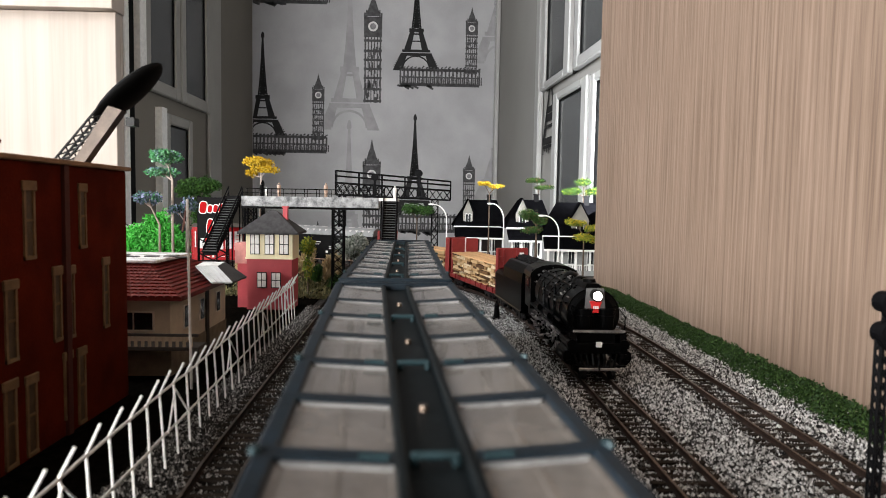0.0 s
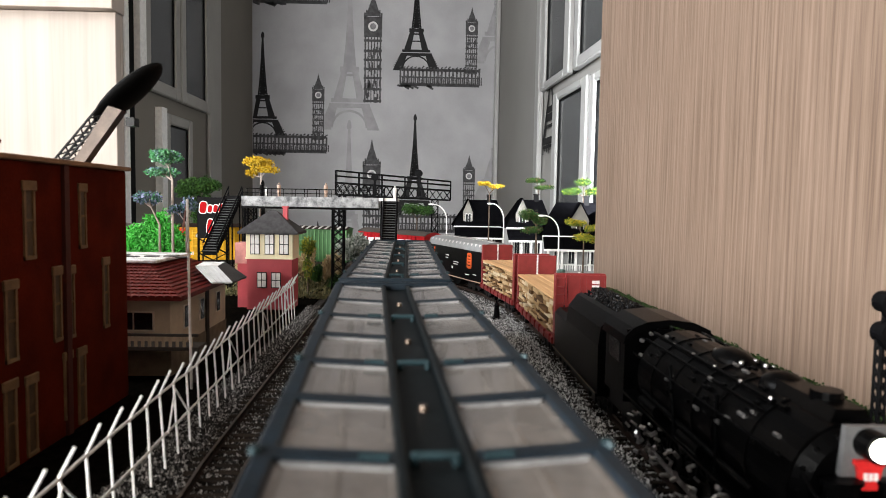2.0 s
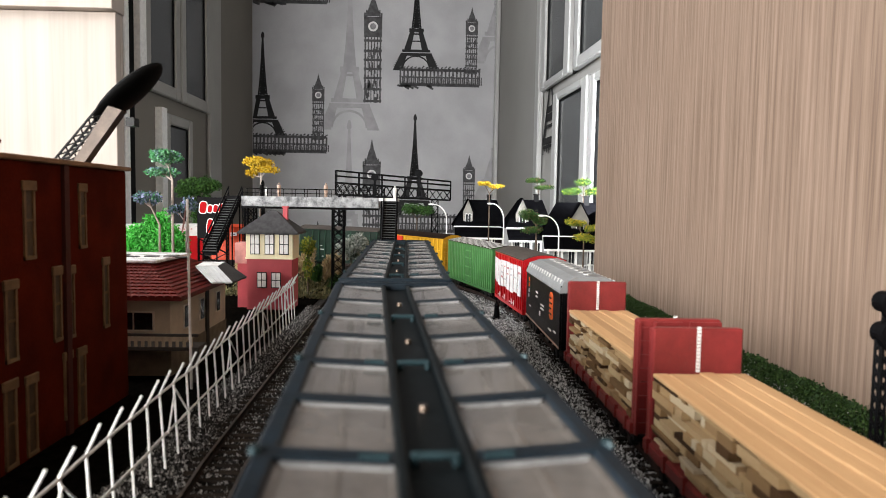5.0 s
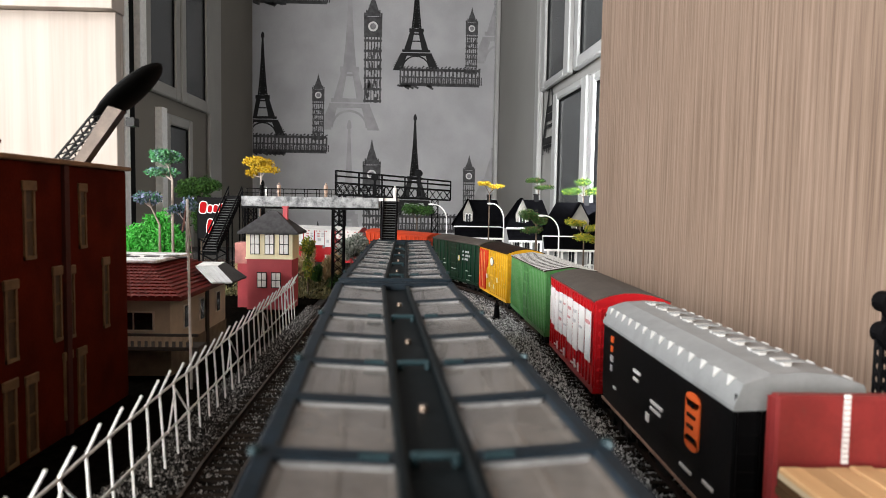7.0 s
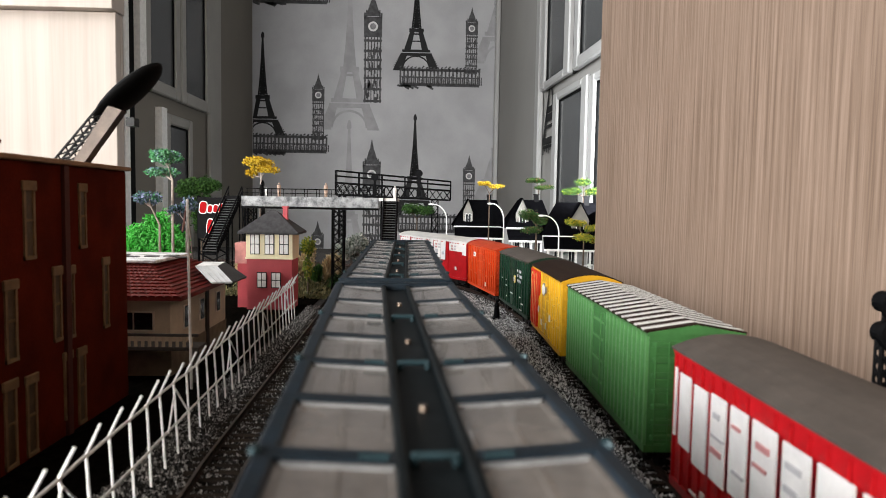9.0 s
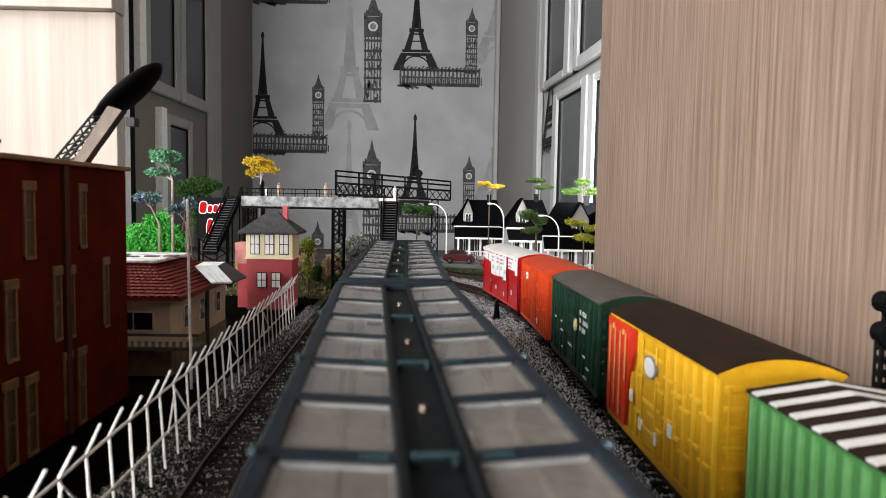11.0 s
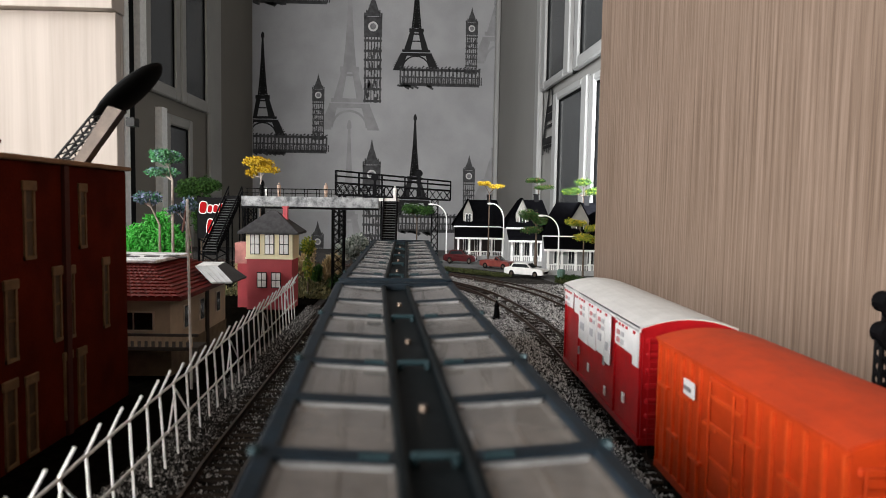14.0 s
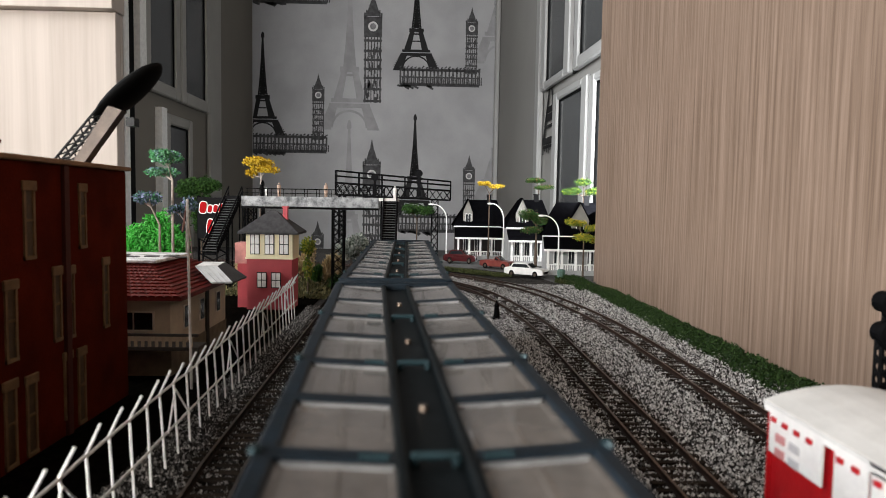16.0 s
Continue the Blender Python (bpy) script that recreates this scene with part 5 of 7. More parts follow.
HA, HB, HC, HD, HE, HF, HG = (Vector(p) for p in ((-0.0187, -0.023, 0.0682), (-0.0195, -0.003, 0.0691), (-0.005, -0.003, 0.0692), (-0.0043, -0.023, 0.0681), (0.0101, -0.039, 0.0597), (-0.0031, -0.039, 0.0593), (0.0124, -0.013, 0.0603)))
hroof_sheet = part("glass_roof", slab(B(), (HF, HE, HD, HA)), mat("bright_glazing", (0.82, 0.84, 0.84), rough=0.15, var=0.2, scale=60), hut, "pale reflecting glazed roof slope")
for u in (0.25, 0.5, 0.75):
    part("glazing_bar", tube(B(), HF.lerp(HE, u) + Vector((0, 0, 0.0002)), HA.lerp(HD, u) + Vector((0, 0, 0.0002)), 0.00022, n=6), mat("pale_bar", (0.7, 0.71, 0.70), rough=0.4), hroof_sheet)
part("roof_top", slab(B(), (HA, HD, HC, HB)), mat("pale_ridge_sheet", (0.86, 0.85, 0.83), rough=0.6), hut)
part("roof_slope", slab(B(), (HD, HE, HG, HC)), mat("dark_grey_slate", (0.06, 0.06, 0.062), rough=0.6, var=0.3), hut)

# ---------------------------------------------------------------- signal tower
TOWERRED = mat("tower_raspberry", (0.48, 0.080, 0.095), rough=0.65, var=0.12, scale=60)
TOWERCREAM = mat("tower_cream", (0.88, 0.79, 0.54), rough=0.65, var=0.1, scale=60)
SLATE = mat("dark_slate_roof", (0.045, 0.044, 0.046), rough=0.7, var=0.3, scale=250)
TX0, TX1, TY0, TY1 = -0.1690, -0.1262, 0.648, 0.680
tw = thing("signal_tower", pose(0, 0, -0.0062), "raspberry and cream signal tower with dark hip roof", "tower")
bm = B()
box(bm, TX0, TX1, TY0, TY1, 0, 0.0500, bevel=0.0003)
part("lower_wall", bm, TOWERRED, tw)
bm = B()
box(bm, TX0 - 0.0006, TX1 + 0.0006, TY0 - 0.0006, TY1, 0.0502, 0.0750)
box(bm, TX0 - 0.0014, TX1 + 0.0014, TY0 - 0.0014, TY1, 0.0495, 0.0512)
part("upper_wall", bm, TOWERCREAM, tw)
bm = B()
cx, cy = (TX0 + TX1) / 2, (TY0 + TY1) / 2
q = [(TX0 - 0.007, TY0 - 0.007), (TX1 + 0.007, TY0 - 0.007), (TX1 + 0.007, TY1 + 0.007), (TX0 - 0.007, TY1 + 0.007)]
lo = [bm.verts.new((x, y, 0.0735)) for x, y in q]
mi_ = [bm.verts.new((x, y, 0.0755)) for x, y in q]
tp = [bm.verts.new((cx - 0.002, cy, 0.0965)), bm.verts.new((cx + 0.002, cy, 0.0965))]
bm.faces.new(lo[::-1])
for i in range(4):
    bm.faces.new((lo[i], lo[(i + 1) % 4], mi_[(i + 1) % 4], mi_[i]))
bm.faces.new((mi_[0], mi_[1], tp[1], tp[0]))
bm.faces.new((mi_[1], mi_[2], tp[1]))
bm.faces.new((mi_[2], mi_[3], tp[0], tp[1]))
bm.faces.new((mi_[3], mi_[0], tp[0]))
troof = part("roof", bm, SLATE, tw)
bm = B()
box(bm, cx + 0.010, cx + 0.0145, cy - 0.003, cy + 0.0015, 0.086, 0.0985)
box(bm, cx + 0.0094, cx + 0.0151, cy - 0.0036, cy + 0.0021, 0.0985, 0.1000)
part("chimney", bm, TOWERRED, troof)
WPALE = mat("pale_lit_pane", (0.90, 0.89, 0.86), rough=0.25, var=0.1, scale=150)


def tower_window(x, w, z0, z1):
    bm = B()
    y = TY0 - 0.0006
    box(bm, x - w / 2, x + w / 2, y - 0.0010, y, z0, z1)
    f = part("window", bm, DARK, tw, "dark-framed window")
    for i in range(2):
        for j in range(2):
            bm = B()
            a0 = x - w / 2 + 0.0007 + i * (w - 0.0007) / 2
            b0 = z0 + 0.0007 + j * (z1 - z0 - 0.0007) / 2
            box(bm, a0, a0 + (w - 0.0021) / 2, y - 0.0013, y - 0.0007, b0, b0 + (z1 - z0 - 0.0021) / 2)
            part("pane", bm, WPALE, f)


for x in (-0.1610, -0.1472, -0.1336):
    tower_window(x, 0.0090, 0.0540, 0.0735)
for x in (-0.1545, -0.1410):
    tower_window(x, 0.0092, 0.0220, 0.0370)
bm = B()
box(bm, TX0 - 0.014, TX0, TY0 + 0.01, TY0 + 0.03, 0.0440, 0.0640)
part("landing", bm, mat("dusty_pink", (0.55, 0.24, 0.22), rough=0.7), tw, "dusty pink stair landing")
bm = B()
box(bm, TX0 - 0.012, TX0 - 0.002, TY0 + 0.012, TY0 + 0.028, 0, 0.0440)
part("stair_base", bm, TOWERRED, tw)
# ---------------------------------------------------------------- wallpaper print
INK = mat("print_black", (0.010, 0.010, 0.011), rough=0.75, var=0.4, scale=60, bump=0)
INKMID = mat("print_dark_grey", (0.060, 0.060, 0.064), rough=0.75, var=0.4, scale=90, bump=0)
INKFAINT = mat("print_faint_grey", (0.27, 0.27, 0.28), rough=0.75, var=0.15, scale=30, bump=0)
PRINT_X = (-0.598, 0.246)
RP = random.Random(3)


def flat(bm, pts, y):
    """A printed patch on the wall, cut at the edges of the bay."""
    xs = [min(max(p[0], PRINT_X[0]), PRINT_X[1]) for p in pts]
    if max(xs) - min(xs) < 1e-5:
        return
    vs = [bm.verts.new((x, y, p[1])) for x, p in zip(xs, pts)]
    try:
        bm.faces.new(vs)
    except ValueError:
        pass


def strip(bm, a, b, w, y):
    d = Vector((b[0] - a[0], b[1] - a[1]))
    if d.length < 1e-6:
        return
    n = Vector((-d.y, d.x)).normalized() * w / 2
    flat(bm, [(a[0] + n.x, a[1] + n.y), (a[0] - n.x, a[1] - n.y), (b[0] - n.x, b[1] - n.y), (b[0] + n.x, b[1] + n.y)], y)


def print_tower(x, z, h, ink, w=1.0, y=WALL_Y - 0.0012, solid=True):
    """A lattice tower with four spread legs: apex at (x, z), height h."""
    bm = B()
    prof = [(0.0, 0.006), (0.025, 0.016), (0.05, 0.017), (0.06, 0.009), (0.30, 0.021), (0.46, 0.033), (0.60, 0.048)]
    for (u0, a), (u1, b) in zip(prof, prof[1:]):
        a, b = a * w, b * w
        z0, z1 = z - u0 * h, z - u1 * h
        hx = h
        if u0 < 0.29 or not solid:
            flat(bm, [(x - a * hx, z0), (x - b * hx, z1), (x + b * hx, z1), (x + a * hx, z0)], y)
        else:
            t = 0.012 * hx
            strip(bm, (x - a * hx + t / 2, z0), (x - b * hx + t / 2, z1), t, y)
            strip(bm, (x + a * hx - t / 2, z0), (x + b * hx - t / 2, z1), t, y)
            n = 9 if solid else 6
            for k in range(n):
                za, zb = z0 + (z1 - z0) * k / n, z0 + (z1 - z0) * (k + 1) / n
                wa = (a + (b - a) * k / n) * hx
                strip(bm, (x - wa, za), (x + wa, zb), 0.0075 * hx, y)
                strip(bm, (x + wa, za), (x - wa, zb), 0.0075 * hx, y)
                strip(bm, (x - wa, za), (x + wa, za), 0.008 * hx, y)
    def band(u0, u1, half):
        flat(bm, [(x - half * h * w, z - u0 * h), (x - half * h * w, z - u1 * h), (x + half * h * w, z - u1 * h), (x + half * h * w, z - u0 * h)], y - 0.0002)
    band(0.60, 0.635, 0.070)
    band(0.645, 0.66, 0.060)
    band(0.80, 0.825, 0.135)
    band(0.832, 0.86, 0.150)
    for sg in (-1, 1):
        flat(bm, [(x + sg * 0.018 * h * w, z - 0.63 * h), (x + sg * 0.062 * h * w, z - 0.63 * h), (x + sg * 0.120 * h * w, z - 0.81 * h), (x + sg * 0.055 * h * w, z - 0.81 * h)][::sg], y)
        flat(bm, [(x + sg * 0.085 * h * w, z - 0.84 * h), (x + sg * 0.150 * h * w, z - 0.84 * h), (x + sg * 0.225 * h * w, z - h), (x + sg * 0.135 * h * w, z - h)][::sg], y)
    if solid:
        for k in range(7):
            u = k / 7
            for sg in (-1, 1):
                strip(bm, (x + sg * (0.135 - 0.045 * u) * h * w, z - (0.98 - 0.12 * u) * h), (x + sg * (0.225 - 0.075 * u) * h * w, z - (0.96 - 0.12 * u) * h), 0.006 * h, y - 0.0003)
        strip(bm, (x - 0.055 * h * w, z - 0.72 * h), (x + 0.055 * h * w, z - 0.72 * h), 0.012 * h, y - 0.0002)
    n = 10
    for k in range(n):
        a0, a1 = math.pi * k / n, math.pi * (k + 1) / n
        r = 0.13 * h * w
        strip(bm, (x + r * math.cos(a0), z - 0.985 * h + r * 0.95 * math.sin(a0)), (x + r * math.cos(a1), z - 0.985 * h + r * 0.95 * math.sin(a1)), 0.014 * h, y - 0.0001)
    return part("printed_tower", bm, ink, wall_back)


def print_clock_tower(x, z, h, w, ink, light):
    bm = B()
    y = WALL_Y - 0.0012
    flat(bm, [(x, z), (x - w * 0.12, z - 0.10 * h), (x + w * 0.12, z - 0.10 * h)], y)
    flat(bm, [(x - w * 0.13, z - 0.10 * h), (x - w * 0.40, z - 0.235 * h), (x + w * 0.40, z - 0.235 * h), (x + w * 0.13, z - 0.10 * h)], y)
    flat(bm, [(x - w * 0.5, z - 0.24 * h), (x - w * 0.5, z - 0.42 * h), (x + w * 0.5, z - 0.42 * h), (x + w * 0.5, z - 0.24 * h)], y)
    for sg in (-1, 1):
        strip(bm, (x + sg * w * 0.46, z - 0.205 * h), (x + sg * w * 0.46, z - 0.26 * h), w * 0.10, y)
        strip(bm, (x + sg * w * 0.36, z - 0.18 * h), (x + sg * w * 0.36, z - 0.24 * h), w * 0.08, y)
    for u in (0.45, 0.54, 0.62, 0.70, 0.78, 0.88, 0.985):
        strip(bm, (x - w * 0.5, z - u * h), (x + w * 0.5, z - u * h), 0.022 * h, y - 0.0001)
    for k in range(6):
        xx = x - w * 0.42 + w * 0.84 * k / 5
        strip(bm, (xx, z - 0.42 * h), (xx, z - h), w * (0.085 if k in (0, 5) else 0.05), y)
    for k in range(44):
        xx = x + RP.uniform(-0.42, 0.42) * w
        zz = z - RP.uniform(0.46, 0.97) * h
        strip(bm, (xx, zz), (xx, zz - 0.05 * h), w * 0.07, y - 0.0002)
    c = part("printed_clock_tower", bm, ink, wall_back)
    bm = B()
    n = 18
    flat(bm, [(x + w * 0.27 * math.cos(k * math.tau / n), z - 0.325 * h + w * 0.27 * math.sin(k * math.tau / n)) for k in range(n)], y - 0.0006)
    if bm.faces:
        part("printed_dial", bm, light, c)
        bm = B()
        flat(bm, [(x + w * 0.17 * math.cos(k * math.tau / n), z - 0.325 * h + w * 0.17 * math.sin(k * math.tau / n)) for k in range(n)], y - 0.0010)
        part("printed_dial_centre", bm, mat("print_mid_grey", (0.20, 0.20, 0.21), rough=0.75, var=0.3, bump=0), c)
    else:
        bm.free()


def print_terrace(x0, x1, z0, z1):
    bm = B()
    y = WALL_Y - 0.0013
    strip(bm, (x0, z0), (x1, z0), (z1 - z0) * 0.22, y)
    strip(bm, (x0, z1), (x1, z1), (z1 - z0) * 0.18, y)
    n = max(1, int((x1 - x0) / 0.0125))
    strip(bm, (x0, (z0 + z1) / 2), (x1, (z0 + z1) / 2), (z1 - z0) * 0.10, y - 0.0002)
    for k in range(n + 1):
        xx = x0 + (x1 - x0) * k / n
        strip(bm, (xx, z0), (xx, z1 + (0.006 if k % 2 else 0.0)), 0.0060, y)
        strip(bm, (xx + 0.007, z0), (xx + 0.007, z0 + (z1 - z0) * RP.uniform(0.3, 0.7)), 0.0035, y - 0.0001)
        strip(bm, (xx - 0.004, z1 + 0.006), (xx + 0.004, z1 + 0.006 + RP.uniform(0.0, 0.008)), 0.004, y - 0.0001)
    for k in range(10):
        xx = RP.uniform(x0 - 0.02, x0 + 0.1)
        strip(bm, (xx, z0 - 0.004), (xx + 0.02, z0 - 0.004 - RP.uniform(0, 0.012)), 0.007, y)
    return part("printed_terrace", bm, INKMID, wall_back)


PALE = mat("print_pale", (0.55, 0.55, 0.55), rough=0.75, var=0.1, bump=0)
BX_, BZ_, VZ = 0.5255, 0.2373, 0.5059
for i in (-1, 0, 1):
    for j in (-2, -1, 0, 1):
        ox, oz = i * BX_, i * BZ_ + j * VZ
        if oz + 0.67 < 0.0 or oz + 0.2 > 1.2:
            continue
        if PRINT_X[0] - 0.09 < -0.5645 + ox < PRINT_X[1] + 0.06:
            print_tower(-0.5645 + ox, 0.672 + oz, 0.357, INK)
        if PRINT_X[0] - 0.2 < -0.48 + ox < PRINT_X[1] + 0.05:
            print_terrace(max(-0.618 + ox, PRINT_X[0]), min(-0.345 + ox, PRINT_X[1]), 0.268 + oz, 0.318 + oz)
        if PRINT_X[0] < -0.374 + ox < PRINT_X[1]:
            print_clock_tower(-0.374 + ox, 0.536 + oz, 0.228, 0.042, INKMID, PALE)
        if PRINT_X[0] < -0.188 + ox < PRINT_X[1]:
            print_clock_tower(-0.188 + ox, 0.823 + oz, 0.383, 0.062, INKMID, PALE)
        if PRINT_X[0] - 0.05 < -0.267 + ox < PRINT_X[1] + 0.07:
            print_tower(-0.267 + ox, 0.885 + oz, 0.540, INKFAINT, w=0.86, y=WALL_Y - 0.0006, solid=False)
# a strip of the same print on the bay wall
bm = B()
def bay_patch(q):
    bm.faces.new([bm.verts.new((east(p[0]) - 0.0006, p[0], p[1])) for p in q])


for ya, yb, za, zb in ((1.645, 1.690, 0.376, 0.255), (1.622, 1.585, 0.376, 0.262)):
    bay_patch([(ya + 0.006, za), (yb + 0.010, zb), (yb - 0.010, zb), (ya - 0.006, za)])
for z0_, z1_, y0_, y1_ in ((0.335, 0.320, 1.600, 1.665), (0.318, 0.300, 1.595, 1.672), (0.292, 0.284, 1.590, 1.676), (0.262, 0.246, 1.570, 1.700), (0.243, 0.236, 1.600, 1.690)):
    bay_patch([(y1_, z0_), (y1_, z1_), (y0_, z1_), (y0_, z0_)])
for k in range(7):
    y_ = 1.590 + 0.017 * k
    bay_patch([(y_ + 0.004, 0.246), (y_ + 0.004, 0.222 + 0.004 * (k % 3)), (y_ - 0.004, 0.222 + 0.004 * (k % 3)), (y_ - 0.004, 0.246)])
tagged(new("wall_print", mesh_of("wall_print", bm, INK)), "black printed tower motif on the bay wall", "", "", "structure")
# corner trims of the bay
bm = B()
box(bm, 0.2325, 0.2478, WALL_Y - 0.030, WALL_Y - 0.0005, -0.78, 1.62, bevel=0.002)
structure("trim_1", bm, PVC, "white corner trim")
yy = 1.733
bm = B()
box(bm, east(yy) - 0.012, east(yy) + 0.002, yy - 0.026, yy + 0.026, -0.78, 1.62, bevel=0.002)
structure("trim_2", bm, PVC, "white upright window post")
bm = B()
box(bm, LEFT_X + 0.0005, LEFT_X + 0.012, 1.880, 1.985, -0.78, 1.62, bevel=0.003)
structure("trim_3", bm, SHADEFRAME, "white upright window post, darkened as shaded")
bm = B()
box(bm, LEFT_X + 0.0005, LEFT_X + 0.010, 1.3635, 1.3835, -0.78, 1.62, bevel=0.003)
structure("trim_4", bm, WHITE, "white upright window post")


# ---------------------------------------------------------------- leaves and stones
def raw_mesh(name, verts, faces_n, material):
    """A mesh of many loose pieces; verts (n, k, 3), faces as index rows within a piece."""
    n, k, _ = verts.shape
    me = bpy.data.meshes.new(name)
    fs = np.array(faces_n)
    idx = (np.arange(n)[:, None, None] * k + fs[None]).reshape(-1, fs.shape[1])
    me.vertices.add(n * k)
    me.vertices.foreach_set("co", verts.reshape(-1).astype(np.float32))
    me.loops.add(idx.size)
    me.loops.foreach_set("vertex_index", idx.reshape(-1).astype(np.int32))
    me.polygons.add(len(idx))
    me.polygons.foreach_set("loop_start", (np.arange(len(idx)) * fs.shape[1]).astype(np.int32))
    me.update(calc_edges=True)
    me.validate()
    me.materials.append(material)
    return me


NPR = np.random.RandomState(11)


def leaf_mesh(name, blobs, size, material, up=0.3, long=1.6):
    """Folded leaves filling the blobs: (centre, radii, count)."""
    out = []
    size *= 0.66
    for c, r, n in blobs:
        n = int(n * 2.3)
        d = NPR.normal(size=(n, 3))
        d /= np.linalg.norm(d, axis=1)[:, None]
        lump = 0.82 + 0.3 * np.sin(d[:, 0] * 5 + c[0] * 90) * np.cos(d[:, 1] * 6 + c[1] * 70)
        p = np.array(c) + d * np.array(r) * (NPR.uniform(0.35, 1.0, (n, 1)) ** 0.5) * lump[:, None]
        a = NPR.normal(size=(n, 3)) + np.array([0, 0, up])
        a /= np.linalg.norm(a, axis=1)[:, None]
        b = np.cross(a, NPR.normal(size=(n, 3)))
        b /= np.linalg.norm(b, axis=1)[:, None] + 1e-9
        q = np.cross(a, b)
        s = size * NPR.uniform(0.6, 1.3, (n, 1))
        out.append(np.stack([p, p + (b * 0.5 + q * 0.15) * s + a * s * long * 0.5, p + a * s * long, p + (-b * 0.5 + q * 0.15) * s + a * s * long * 0.5], axis=1))
    v = np.concatenate(out)
    return raw_mesh(name, v, [(0, 1, 2), (0, 2, 3)], material)


def leaves(name, c1, c2, c3):
    return island_mat(name, [(0.0, c1), (0.55, c2), (1.0, c3)], rough=0.6)


L_GREEN = leaves("leaf_green", (0.012, 0.035, 0.008), (0.03, 0.085, 0.015), (0.07, 0.15, 0.03))
L_BRIGHT = leaves("leaf_bright_green", (0.03, 0.30, 0.025), (0.08, 0.58, 0.07), (0.25, 0.80, 0.22))
L_MINT = leaves("leaf_mint", (0.03, 0.16, 0.05), (0.12, 0.42, 0.17), (0.40, 0.72, 0.48))
L_YELLOW = leaves("leaf_yellow", (0.45, 0.26, 0.01), (0.80, 0.52, 0.02), (0.90, 0.70, 0.12))
L_MIXED = leaves("leaf_yellow_green", (0.04, 0.10, 0.015), (0.20, 0.28, 0.03), (0.55, 0.48, 0.05))
L_PURPLE = leaves("leaf_violet", (0.05, 0.16, 0.09), (0.16, 0.24, 0.32), (0.42, 0.44, 0.72))
L_ROSE = leaves("leaf_rose", (0.03, 0.06, 0.02), (0.09, 0.12, 0.03), (0.40, 0.12, 0.10))
L_TAN = leaves("dry_grass", (0.30, 0.20, 0.10), (0.58, 0.43, 0.23), (0.76, 0.62, 0.40))
L_GREY = leaves("leaf_silver", (0.20, 0.24, 0.20), (0.45, 0.50, 0.45), (0.75, 0.78, 0.73))
BARK = mat("bark_brown", (0.10, 0.07, 0.05), rough=0.85, var=0.4, scale=300)
PALEBARK = mat("pale_bark", (0.42, 0.36, 0.32), rough=0.8, var=0.25, scale=300)
GZ = -0.0062


def tree(x, y, z_crown, crowns, material, label, trunk=0.0011, bark=BARK, z0=GZ, size=0.0022, lean=0.0, accent=None):
    """A tapered trunk with limbs reaching into flat leafy pads: (dx, dy, dz, rx, rz, count)."""
    t = thing("tree", pose(x, y, z0), label, "tree")
    zc = z_crown - z0
    bm = B()
    fork = Vector((lean, 0, zc - 0.016))
    tube(bm, (0, 0, 0), (lean * 0.4, 0, fork.z * 0.5), trunk * 1.5, trunk * 1.1, n=8)
    tube(bm, (lean * 0.4, 0, fork.z * 0.5), fork, trunk * 1.1, trunk * 0.8, n=8)
    for dx, dy, dz, rx, rz, n in crowns:
        end = Vector((dx + lean, dy, zc + dz - rz * 0.3))
        tube(bm, fork, end, trunk * 0.7, trunk * 0.35, n=6)
        for k in range(4):
            a = k * 1.7 + dx * 300
            tube(bm, fork.lerp(end, 0.7), end + Vector((rx * 0.6 * math.cos(a), rx * 0.6 * math.sin(a), rz * 0.3)), trunk * 0.35, trunk * 0.15, n=5)
    part("trunk", bm, bark, t)
    blobs = []
    for dx, dy, dz, rx, rz, n in crowns:
        for k in range(6):
            a = k * math.tau / 6 + dx * 100
            rr = rx * (0.55 if k else 0.0)
            blobs.append(((dx + lean + rr * math.cos(a), dy + rr * math.sin(a), zc + dz + RND.uniform(-0.3, 0.3) * rz), (rx * 0.55, rx * 0.55, rz), n // 6))
    shared("crown", leaf_mesh("crown", blobs, size, material), t, pose(0, 0, 0))
    if accent:
        shared("blossom", leaf_mesh("blossom", [(b[0], b[1], b[2] // 4) for b in blobs], size * 0.9, accent), t, pose(0, 0, 0.0006))
    return t


def shrub(x, y, blobs, material, label, size=0.003, name="shrub", z0=GZ, up=0.5, long=1.6):
    s = thing(name, pose(x, y, z0), label, "shrub")
    bm = B()
    for c, r, n in blobs:
        tube(bm, (c[0] * 0.6, c[1] * 0.6, 0), (c[0], c[1], c[2]), 0.0010, 0.0005, n=5)
    part("stem", bm, BARK, s)
    shared("foliage", leaf_mesh("foliage", blobs, size, material, up, long), s, pose(0, 0, 0))
    return s


